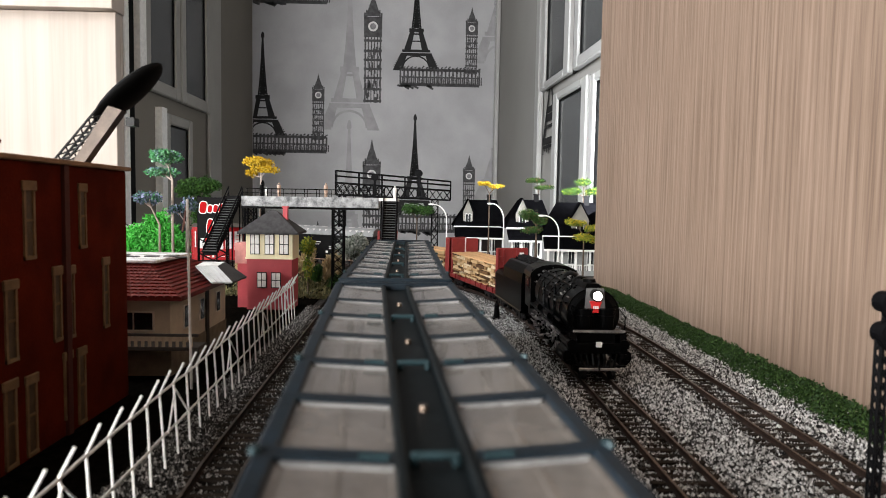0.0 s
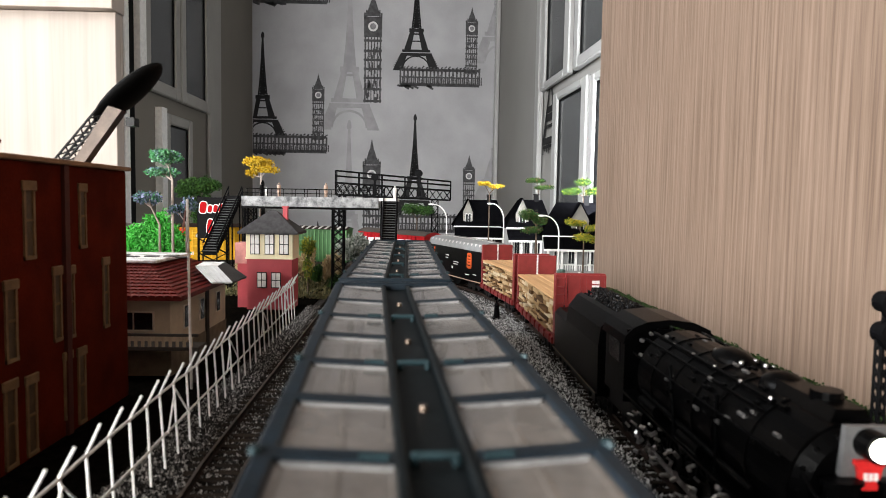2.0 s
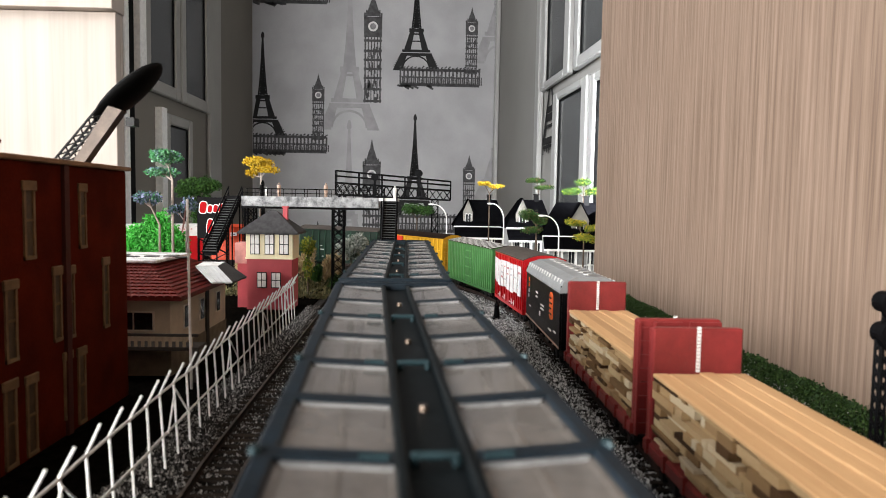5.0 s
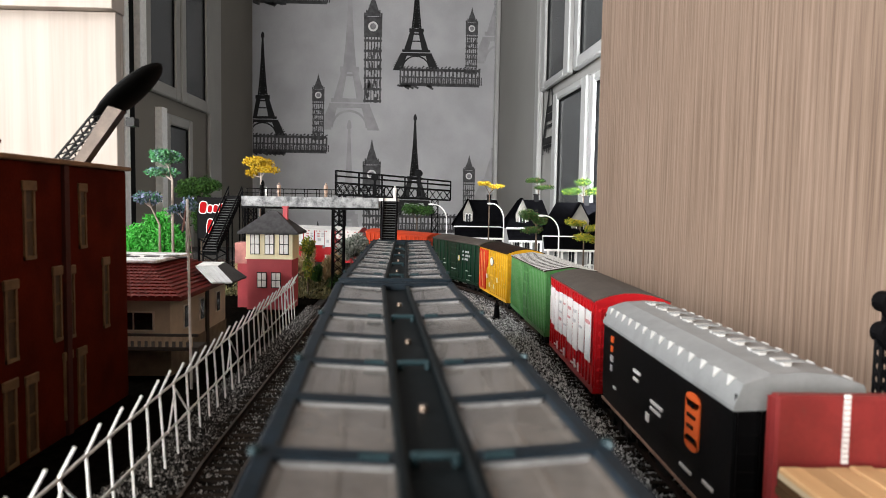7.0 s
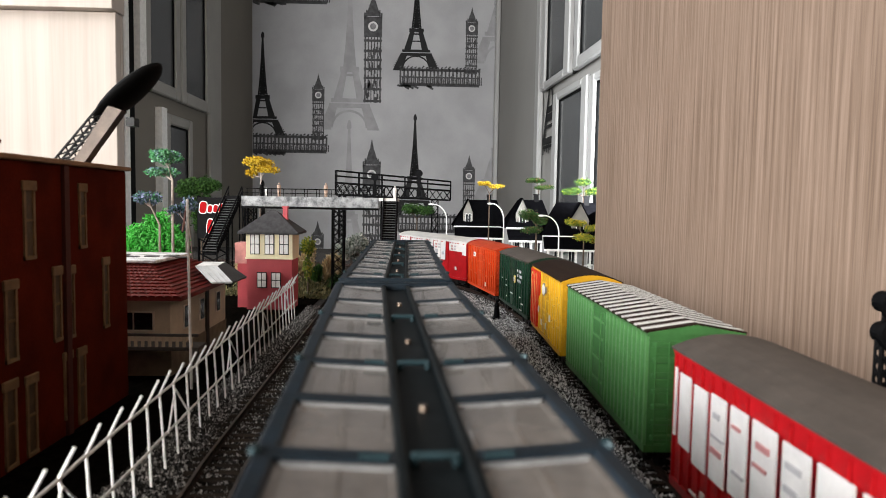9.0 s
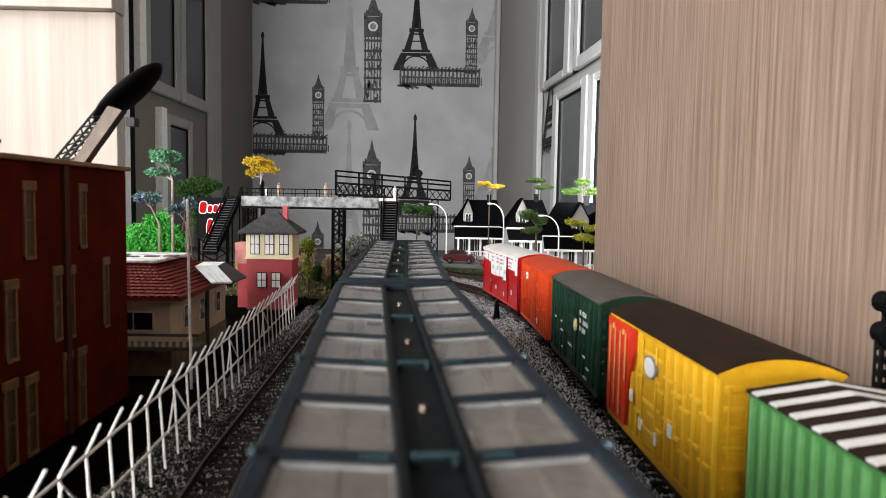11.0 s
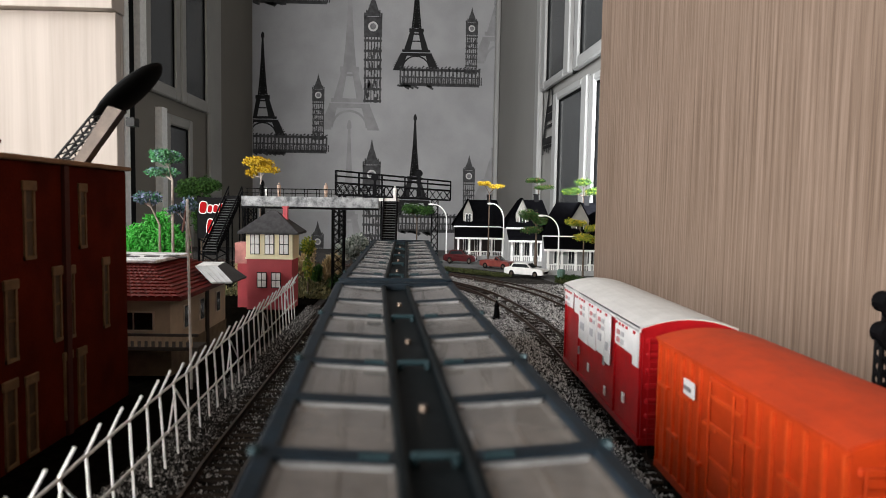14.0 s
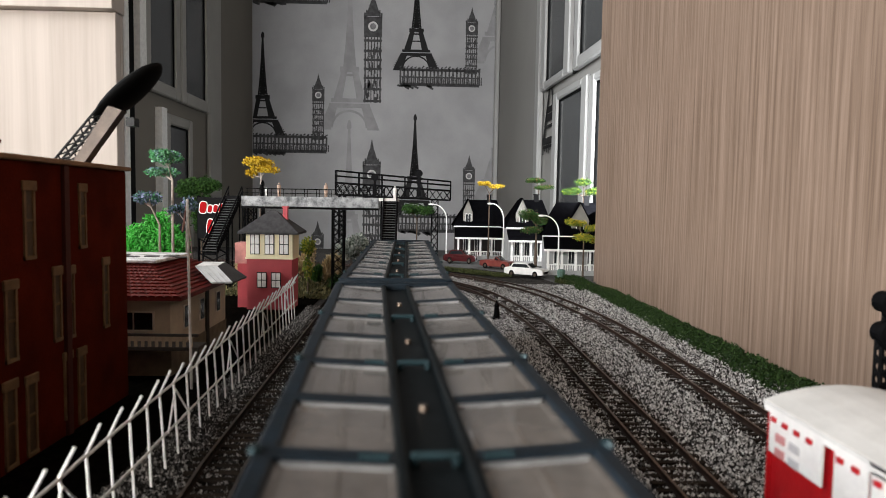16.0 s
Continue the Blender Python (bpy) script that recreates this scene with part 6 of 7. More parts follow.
# ballast
def stones(name, n, size, region, zfun, material, label):
    p = np.empty((0, 2))
    while len(p) < n:
        q = np.stack([NPR.uniform(region[0], region[1], n), NPR.uniform(region[2], region[3], n)], 1)
        dy = q[:, 1] - Y0
        outer = X0 + 0.062 - dy ** 2 / (2 * R1) - np.where(dy > L1, (dy - L1) ** 2 * 1.7, 0)
        q = q[(q[:, 1] < 0.86) | (q[:, 0] < outer + 0.020)]
        p = np.concatenate([p, q])
    p = p[:n]
    z = zfun(p[:, 0], p[:, 1])
    s = size * NPR.uniform(0.55, 1.35, (n, 1, 1))
    base = np.array([[1, 0, -0.7], [0, 1, -0.7], [-1, 0, -0.7], [0, -1, -0.7], [0.15, 0.1, 0.75]])
    v = np.repeat(base[None], n, 0) + NPR.uniform(-0.38, 0.38, (n, 5, 3))
    a = NPR.uniform(0, math.tau, n)
    c_, s_ = np.cos(a)[:, None], np.sin(a)[:, None]
    v = np.stack([v[:, :, 0] * c_ - v[:, :, 1] * s_, v[:, :, 0] * s_ + v[:, :, 1] * c_, v[:, :, 2]], 2) * s * 0.5
    v += np.concatenate([p, z[:, None]], 1)[:, None, :]
    me = raw_mesh(name, v, [(0, 1, 4), (1, 2, 4), (2, 3, 4), (3, 0, 4)], material)
    return tagged(new(name, me), label, "gravel", "", "stuff")


def bed(x, y):
    """Ballast height: flush between the sleepers, a little proud between the tracks."""
    main = np.where(y < Y0, X0, X0 - (y - Y0) ** 2 / (2 * R1) - np.where(y > Y0 + L1, (y - Y0 - L1) ** 2 * 1.7, 0))
    out = main + 0.062
    parked = np.where(y < 0.255, 0.0078 - 0.0733 * y, -0.0109 - 0.0276 * (y - 0.255))
    d = np.minimum(np.minimum(np.abs(x - main), np.abs(x - out)), np.minimum(np.abs(x - parked), np.abs(x - parked + 0.064)))
    return np.where(d < 0.0155, -0.0030, -0.0025) + 0.0006 * np.sin(x * 310 + y * 130) * np.cos(y * 250)


STONE = island_mat("ballast_stone", [(0.0, (0.006, 0.006, 0.006)), (0.30, (0.03, 0.028, 0.027)), (0.46, (0.24, 0.23, 0.22)), (0.72, (0.62, 0.61, 0.59)), (1.0, (0.95, 0.94, 0.92))], rough=0.85)
stones("ballast", 95000, 0.00150, (0.012, 0.222, 0.17, 0.62), bed, STONE, "grey, black and white gravel ballast between the tracks")
stones("ballast", 36000, 0.0023, (-0.03, 0.20, 0.62, 1.05), bed, STONE, "grey and white gravel ballast along the bend")
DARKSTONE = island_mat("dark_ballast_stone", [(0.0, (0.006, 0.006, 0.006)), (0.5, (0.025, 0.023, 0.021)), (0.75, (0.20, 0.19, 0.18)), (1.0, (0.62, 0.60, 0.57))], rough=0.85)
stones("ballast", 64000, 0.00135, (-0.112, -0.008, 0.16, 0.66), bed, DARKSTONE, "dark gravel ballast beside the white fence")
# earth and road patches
# Near-black and without gloss: the shade around the buildings is in this colour.
EARTH = mat("shade_black_earth", (0.006, 0.005, 0.004), c2=(0.0015, 0.0014, 0.001), spec=0.0, rough=0.95, scale=200, bump=0.8)
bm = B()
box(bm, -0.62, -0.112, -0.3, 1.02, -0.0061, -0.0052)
structure("earth", bm, EARTH, "earth under the model buildings, blackened for the shade there")
ROAD = mat("grey_model_road", (0.075, 0.073, 0.070), rough=0.85, var=0.25, scale=90)
GRASS = leaves("short_grass", (0.03, 0.04, 0.012), (0.07, 0.085, 0.025), (0.13, 0.13, 0.05))
bm = B()
prism(bm, [(0.178, 0.905), (0.232, 0.905), (0.232, 0.935), (0.305, 0.935), (0.305, 1.48), (-0.05, 1.48), (-0.05, 1.13), (0.09, 1.08), (0.16, 1.0)], "z", -0.0061, -0.0044)
structure("road", bm, ROAD, "dark grey street before the houses")
blobs = []
for k in range(26):
    u = k / 25
    blobs.append(((0.030 + 0.085 * u, 1.055 - 0.085 * u, -0.0035), (0.014, 0.020, 0.0022), 190))
for k in range(8):
    blobs.append(((0.185 + 0.005 * k, 0.90 - 0.012 * k, -0.0030), (0.014, 0.016, 0.0026), 220))
tagged(new("grass", leaf_mesh("grass", blobs, 0.0022, GRASS, 1.5, 1.4)), "short dull green grass between rails and street", "grass", "", "stuff")
rg = random.Random(9)
blobs = []
for k in range(150):
    blobs.append(((rg.uniform(-0.30, -0.085), rg.uniform(0.72, 1.0), -0.0045), (0.016, 0.016, 0.0026), 70))
tagged(new("grass", leaf_mesh("grass", blobs, 0.0026, leaves("dull_grass", (0.05, 0.05, 0.02), (0.13, 0.13, 0.05), (0.30, 0.25, 0.12)), 1.5, 1.4)), "dull olive and straw-coloured grass under the footbridge", "grass", "", "stuff")
# hedge strip along the cabinet
blobs = []
y = 0.22
while y < 0.95:
    for xx in (0.200, 0.2065, 0.213, 0.2195, 0.226):
        blobs.append(((xx + RND.uniform(-0.002, 0.002) - (0.010 if y > 0.8 else 0), y, -0.0040 + 0.0022 * math.sin((xx - 0.196) * 90) + RND.uniform(-0.001, 0.0010)), (0.0050, 0.0052, 0.0034), 62))
    y += 0.0065
hg = new("hedge", leaf_mesh("hedge", blobs, 0.0019, leaves("hedge_green", (0.010, 0.026, 0.006), (0.025, 0.055, 0.012), (0.055, 0.10, 0.025)), 0.6, 1.2))
tagged(hg, "low clumpy dark green hedge along the cabinet", "hedge", "", "stuff")

# ---------------------------------------------------------------- footbridge
CONC = mat("streaked_concrete", (0.46, 0.47, 0.48), c2=(0.10, 0.105, 0.11), rough=0.8, scale=110, bscale=600)
IRON = mat("black_iron", (0.0025, 0.0025, 0.003), rough=0.55, spec=0.06, var=0.3)
FBY = 0.95
NEARER = 0.842     # the whole bridge, drawn up at 0.95 m, stands nearer and smaller by this
FOOT = -0.0199
fb = thing("footbridge", pose(0, FBY, GZ), "concrete footbridge with black stairs, rails and lattice pier", "footbridge")
zo = -GZ
bm = B()
box(bm, -0.252, -0.064, -0.012, 0.012, 0.0905 + zo, 0.1045 + zo, bevel=0.0006)
part("deck", bm, CONC, fb)
bm = B()
box(bm, -0.252, -0.064, -0.011, 0.011, 0.0875 + zo, 0.0903 + zo)
part("girder", bm, IRON, fb)
for yy in (-0.0115, 0.0115):
    for k in range(12):
        bm = B()
        x = -0.250 + k * 0.0168
        tube(bm, (x, yy, 0.1045 + zo), (x, yy, 0.1155 + zo), 0.0005, n=6)
        part("rail_post", bm, IRON, fb)
    bm = B()
    for z in (0.1090, 0.1150):
        tube(bm, (-0.252, yy, z + zo), (-0.064, yy, z + zo), 0.0004, n=6)
    part("handrail", bm, IRON, fb)


def lattice(bm, x0, x1, y0, y1, z0, z1, n, r):
    for x in (x0, x1):
        for y in (y0, y1):
            tube(bm, (x, y, z0), (x, y, z1), r, n=6)
    for k in range(n):
        a, b = z0 + (z1 - z0) * k / n, z0 + (z1 - z0) * (k + 1) / n
        for y in (y0, y1):
            tube(bm, (x0, y, a), (x1, y, b), r * 0.6, n=5)
            tube(bm, (x1, y, a), (x0, y, b), r * 0.6, n=5)
        for x in (x0, x1):
            tube(bm, (x, y0, a), (x, y1, b), r * 0.6, n=5)


for x0, x1 in ((-0.128, -0.113), (-0.248, -0.236)):
    bm = B()
    lattice(bm, x0, x1, -0.008, 0.008, FOOT, 0.0875 + zo, 9, 0.0013)
    part("lattice_pier", bm, IRON, fb)


def stair(x, y, z_top, z_bot, w, run, label, dx=0.0):
    """A flight that comes down towards the camera side by run."""
    n = 22
    bm = B()
    prism(bm, [(y, z_top - 0.0015), (y, z_top - 0.0040), (y - run, z_bot - 0.0040), (y - run, z_bot - 0.0015)], "x", x - w * 0.46, x + w * 0.46)
    for v in bm.verts:
        v.co.x += dx * (y - v.co.y) / run
    part("stair_soffit", bm, IRON, fb)
    st_ = part("stair_stringer", stair_strings(x, y, z_top, z_bot, w, run, dx), IRON, fb, label)
    for k in range(n):
        u = (k + 0.5) / n
        bm = B()
        xx = x + dx * u
        z = z_top + (z_bot - z_top) * u
        box(bm, xx - w / 2, xx + w / 2, y - run * u - 0.0022, y - run * u + 0.0022, z - 0.0005, z + 0.0005)
        part("tread", bm, mat("worn_tread", (0.060, 0.060, 0.060), rough=0.6), st_)


def stair_strings(x, y, z_top, z_bot, w, run, dx):
    bm = B()
    for sg in (-1, 1):
        a = Vector((x + sg * w / 2, y, z_top))
        b = Vector((x + dx + sg * w / 2, y - run, z_bot))
        for up, r in ((0, 0.0020), (0.005, 0.0008), (0.0125, 0.0010)):
            tube(bm, a + Vector((0, 0, up)), b + Vector((0, 0, up)), r, n=6)
        for k in range(7):
            p = a.lerp(b, k / 6)
            tube(bm, p, p + Vector((0, 0, 0.0125)), 0.0005, n=5)
    tube(bm, (x + dx - w / 2, y - run, z_bot), (x + dx - w / 2, y - run, FOOT), 0.0009, n=6)
    tube(bm, (x + dx + w / 2, y - run, z_bot), (x + dx + w / 2, y - run, FOOT), 0.0009, n=6)
    return bm


stair(-0.0478, -0.006, 0.1045 + zo, 0.030 + zo, 0.018, 0.055, "black open stair flight")
stair(-0.262, -0.004, 0.1045 + zo, 0.030 + zo, 0.018, 0.055, "black open stair flight", dx=-0.018)
bm = B()
box(bm, -0.064, -0.037, -0.012, 0.012, 0.1005 + zo, 0.1045 + zo)
part("landing", bm, WHITE, fb, "pale stair landing")
bm = B()
box(bm, -0.272, -0.252, -0.012, 0.012, 0.1005 + zo, 0.1045 + zo)
part("landing", bm, IRON, fb)
for x in (-0.061, -0.040, -0.270, -0.255):
    for yy in (0.008, -0.009):
        bm = B()
        tube(bm, (x, yy, FOOT), (x, yy, 0.1005 + zo), 0.0010, n=6)
        part("stair_leg", bm, IRON, fb)


shrink = Matrix.Translation(EYE) @ Matrix.Scale(NEARER, 4) @ Matrix.Translation(-EYE)


def draw_nearer(ob, k):
    """Moves a thing towards the eye and makes it smaller by k, with its origin back on the ground."""
    o = ob.matrix_basis.translation.copy()
    n = EYE + (o - EYE) * k
    n.z = GZ
    m = Matrix.Translation(-n) @ Matrix.Translation(EYE) @ Matrix.Scale(k, 4) @ Matrix.Translation(-EYE) @ Matrix.Translation(o)
    seen = set()
    for c in ob.children_recursive:
        if c.data.name not in seen:
            seen.add(c.data.name)
            c.data.transform(m)
    ob.matrix_basis = Matrix.Translation(n)


draw_nearer(fb, NEARER)


def figurine(x, y, z, h, color, label):
    bm = B()
    h *= NEARER
    tube(bm, (0, 0, 0), (0, 0, h * 0.5), h * 0.11, h * 0.13, n=10)
    tube(bm, (0, 0, h * 0.48), (0, 0, h * 0.84), h * 0.16, h * 0.13, n=10)
    ball(bm, (0, 0, h * 0.93), h * 0.075, 2)
    f = new("figurine", mesh_of("figurine", bm, color, True))
    p = shrink @ Vector((x, y, z))
    f.matrix_basis = pose(p.x, p.y, p.z)
    return tagged(f, label, "figurine", "figures on the layout")


SKIN = mat("pale_plastic", (0.5, 0.36, 0.28), rough=0.5)
figurine(-0.2265, FBY - 0.002, 0.1045, 0.019, IRON, "small dark plastic figurine on the footbridge deck")
figurine(-0.2025, FBY - 0.002, 0.1045, 0.019, SKIN, "small pale plastic figurine on the footbridge deck")
figurine(-0.2190, FBY - 0.006, 0.1045, 0.012, WHITE, "tiny white plastic figurine on the footbridge deck")
figurine(-0.1380, FBY - 0.002, 0.1045, 0.0195, SKIN, "small pale plastic figurine on the footbridge deck")
figurine(-0.0420, FBY - 0.010, 0.1045, 0.017, WHITE, "small white plastic figurine at the head of the stairs")

# ---------------------------------------------------------------- signal bridge
SBY = 1.30
sb = thing("signal_bridge", pose(0, SBY, GZ), "black lattice signal bridge with railings and round discs", "signal bridge")


def sb_z(x, z_left, z_right):
    return z_left + (x + 0.17) / 0.218 * (z_right - z_left) + zo


chords = {"bottom": (0.1114, 0.1043), "top": (0.1340, 0.1225), "rail": (0.1470, 0.1325), "upper": (0.1569, 0.1400)}
for nm, (zl, zr) in chords.items():
    for yy in (-0.010, 0.010):
        bm = B()
        tube(bm, (-0.170, yy, zl + zo), (0.048, yy, zr + zo), 0.0016 if nm in ("bottom", "top") else 0.0013, n=6)
        part("chord", bm, IRON, sb)
for k in range(16):
    x0, x1 = -0.170 + 0.218 * k / 16, -0.170 + 0.218 * (k + 1) / 16
    bm = B()
    for yy in (-0.010, 0.010):
        tube(bm, (x0, yy, sb_z(x0, 0.1114, 0.1043)), (x1, yy, sb_z(x1, 0.1340, 0.1225)), 0.0008, n=5)
        tube(bm, (x1, yy, sb_z(x1, 0.1114, 0.1043)), (x0, yy, sb_z(x0, 0.1340, 0.1225)), 0.0008, n=5)
    part("lattice_bay", bm, IRON, sb)
for k in range(6):
    x = -0.170 + 0.218 * k / 5
    bm = B()
    for yy in (-0.010, 0.010):
        tube(bm, (x, yy, sb_z(x, 0.1114, 0.1043)), (x, yy, sb_z(x, 0.1569, 0.1400)), 0.0013, n=6)
    part("rail_post", bm, IRON, sb)
bm = B()
prism(bm, [(-0.170, 0.1334 + zo), (-0.170, 0.1346 + zo), (0.048, 0.1231 + zo), (0.048, 0.1219 + zo)], "y", -0.010, 0.010)
part("walkway", bm, IRON, sb)
for x in (-0.158, 0.0185):
    bm = B()
    lattice(bm, x - 0.006, x + 0.006, -0.008, 0.008, 0.0, sb_z(x, 0.1114, 0.1043), 7, 0.0011)
    part("mast", bm, IRON, sb)
for x, z in ((-0.0957, 0.1452), (-0.0125, 0.1542)):
    bm = B()
    tube(bm, (x, -0.014, z + zo), (x, -0.010, z + zo), 0.0070, n=24)
    tube(bm, (x, -0.012, 0.118 + zo), (x, -0.012, z + zo), 0.0022, n=8)
    box(bm, x - 0.004, x + 0.004, -0.014, -0.010, 0.110 + zo, 0.128 + zo)
    part("signal_disc", bm, IRON, sb)

# ---------------------------------------------------------------- houses by the street
HROOF = mat("black_shingle", (0.0025, 0.0025, 0.003), rough=0.9, spec=0.0, var=0.4, scale=300)
HWALL_D = mat("dark_clapboard", (0.020, 0.014, 0.013), rough=0.8, var=0.2, scale=100)
HWALL_G = mat("grey_clapboard", (0.33, 0.33, 0.32), rough=0.7, var=0.12, scale=100)
DORMER = mat("pale_dormer_board", (0.20, 0.19, 0.17), rough=0.7, var=0.12, scale=100)
TRIM = mat("white_house_trim", (0.80, 0.79, 0.76), rough=0.5, var=0.06)
PANE = mat("house_pane", (0.02, 0.022, 0.024), rough=0.1, bump=0)


def house(x0, x1, y0, y1, eave, ridge, wall, label, dormers, gable=None, porch=True, rz=0):
    w, d = x1 - x0, y1 - y0
    h = thing("house", pose((x0 + x1) / 2, y0, GZ, 0, 0, rz), label, "house", "houses along the street")
    e, r = eave - GZ, ridge - GZ
    part("wall", box(B(), -w / 2, w / 2, 0, d, 0, e - 0.0028), wall, h)
    bm = B()
    o, hip = 0.006, d * 0.22
    low = [(-w / 2 - o, -o), (w / 2 + o, -o), (w / 2 + o, d + o), (-w / 2 - o, d + o)]
    eaves = [bm.verts.new((x, y, e - 0.0025)) for x, y in low]
    drip = [bm.verts.new((x, y, e - 0.0005)) for x, y in low]
    top = [bm.verts.new((-w / 2 + hip, d / 2, r)), bm.verts.new((w / 2 - hip * 0.3, d / 2, r))]
    bm.faces.new(eaves[::-1])
    for i in range(4):
        bm.faces.new((eaves[i], eaves[(i + 1) % 4], drip[(i + 1) % 4], drip[i]))
    bm.faces.new((drip[0], drip[1], top[1], top[0]))
    bm.faces.new((drip[1], drip[2], top[1]))
    bm.faces.new((drip[2], drip[3], top[0], top[1]))
    bm.faces.new((drip[3], drip[0], top[0]))
    rf = part("roof", bm, HROOF, h)
    part("gutter", box(B(), -w / 2 - o, w / 2 + o, -o - 0.0012, -o, e - 0.0026, e - 0.0008), TRIM, rf)
    bm = B()
    box(bm, w * 0.20, w * 0.20 + 0.008, d / 2 - 0.004, d / 2 + 0.004, r - 0.006, r + 0.009)
    box(bm, w * 0.20 - 0.001, w * 0.20 + 0.009, d / 2 - 0.005, d / 2 + 0.005, r + 0.009, r + 0.0105)
    part("chimney", bm, IRON, rf)

    def window(x, y, z0, z1, ww, parent):
        bm = B()
        box(bm, x - ww / 2, x + ww / 2, y - 0.001, y, z0, z1)
        f = part("window", bm, TRIM, parent)
        for a, b in ((x - ww / 2 + 0.0010, x - 0.0004), (x + 0.0004, x + ww / 2 - 0.0010)):
            bm = B()
            box(bm, a, b, y - 0.0014, y - 0.0006, z0 + 0.001, z1 - 0.001)
            part("pane", bm, PANE, f)

    for x, ww in dormers:
        bm = B()
        zb = e + 0.006
        box(bm, x - ww / 2, x + ww / 2, 0.004, d * 0.4, zb - 0.008, zb + 0.018)
        prism(bm, [(x - ww / 2, zb + 0.018), (x + ww / 2, zb + 0.018), (x, zb + 0.042)], "y", 0.004, d * 0.45)
        dm = part("dormer", bm, DORMER, h, "pale grey gabled dormer")
        bm = B()
        for sg in (-1, 1):
            prism(bm, [(x + sg * (ww / 2 + 0.003), zb + 0.0145), (x, zb + 0.0425), (x, zb + 0.0445), (x + sg * (ww / 2 + 0.003), zb + 0.0165)], "y", 0.001, d * 0.46)
        part("dormer_roof", bm, HROOF, dm)
        window(x, 0.004, zb - 0.001, zb + 0.016, min(0.012, ww * 0.7), dm)
    if porch:
        pe = e * 0.72
        bm = B()
        prism(bm, [(-0.030, pe - 0.002), (0.0, pe + 0.014), (0.0, pe + 0.011), (-0.030, pe - 0.0045)], "x", -w / 2 - 0.004, w / 2 + 0.004)
        pr = part("porch_roof", bm, HROOF, h)
        bm = B()
        box(bm, -w / 2 - 0.004, w / 2 + 0.004, -0.0305, -0.0285, pe - 0.0062, pe - 0.003)
        part("fascia", bm, TRIM, pr)
        bm = B()
        box(bm, -w / 2 - 0.002, w / 2 + 0.002, -0.028, 0.0, 0.0, 0.009)
        part("porch_floor", bm, HWALL_G, h)
        n = 5
        for k in range(n):
            bm = B()
            x = -w / 2 + 0.002 + (w - 0.004) * k / (n - 1)
            box(bm, x - 0.0016, x + 0.0016, -0.027, -0.024, 0.009, pe - 0.0062)
            part("porch_post", bm, TRIM, h)
        bm = B()
        box(bm, -w / 2, w / 2, -0.0265, -0.0255, 0.0165, 0.0180)
        k = 0
        xx = -w / 2 + 0.004
        while xx < w / 2:
            box(bm, xx - 0.0006, xx + 0.0006, -0.0264, -0.0256, 0.009, 0.0165)
            xx += 0.0034
        part("porch_railing", bm, TRIM, h)
        for u in (-0.30, -0.05, 0.28):
            window(u * w, -0.0002, 0.016, pe - 0.006, 0.010, h)
    return h


house(0.060, 0.146, 1.27, 1.37, 0.058, 0.1065, HWALL_D, "dark house with white porch and black hipped roof", ((-0.022, 0.018),))
house(0.146, 0.216, 1.17, 1.26, 0.060, 0.1075, HWALL_G, "grey house with black hipped roof and white porch", ((-0.012, 0.022),))
house(0.184, 0.270, 1.02, 1.10, 0.054, 0.1035, HWALL_G, "grey house with white porch beside the cabinet", ((0.008, 0.026),), rz=-6)


def street_lamp(x, y, h, reach, label):
    l = thing("street_lamp", pose(x, y, GZ), label, "street lamp", "street lamps")
    bm = B()
    tube(bm, (0, 0, 0), (0, 0, h * 0.72), 0.0012, 0.0010, n=8)
    pts = [Vector((0, 0, h * 0.72))]
    for k in range(1, 9):
        a = k / 8 * math.pi / 2
        pts.append(Vector((-reach * (1 - math.cos(a)), 0, h * 0.72 + h * 0.28 * math.sin(a))))
    for p, q in zip(pts, pts[1:]):
        tube(bm, p, q, 0.0010, 0.0009, n=8)
    part("pole", bm, WHITE, l)
    bm = B()
    ball(bm, pts[-1] + Vector((-0.003, 0, -0.0004)), 0.0042, 2, (1.2, 0.6, 0.4))
    part("lamp_head", bm, WHITE, l, smooth=True)
    return l


street_lamp(0.1385, 1.19, 0.106, 0.022, "white curved street lamp before the dark house")
street_lamp(0.1890, 0.950, 0.0905, 0.022, "white curved street lamp before the grey house")
street_lamp(0.0400, 1.25, 0.103, 0.026, "white curved street lamp near the signal bridge")


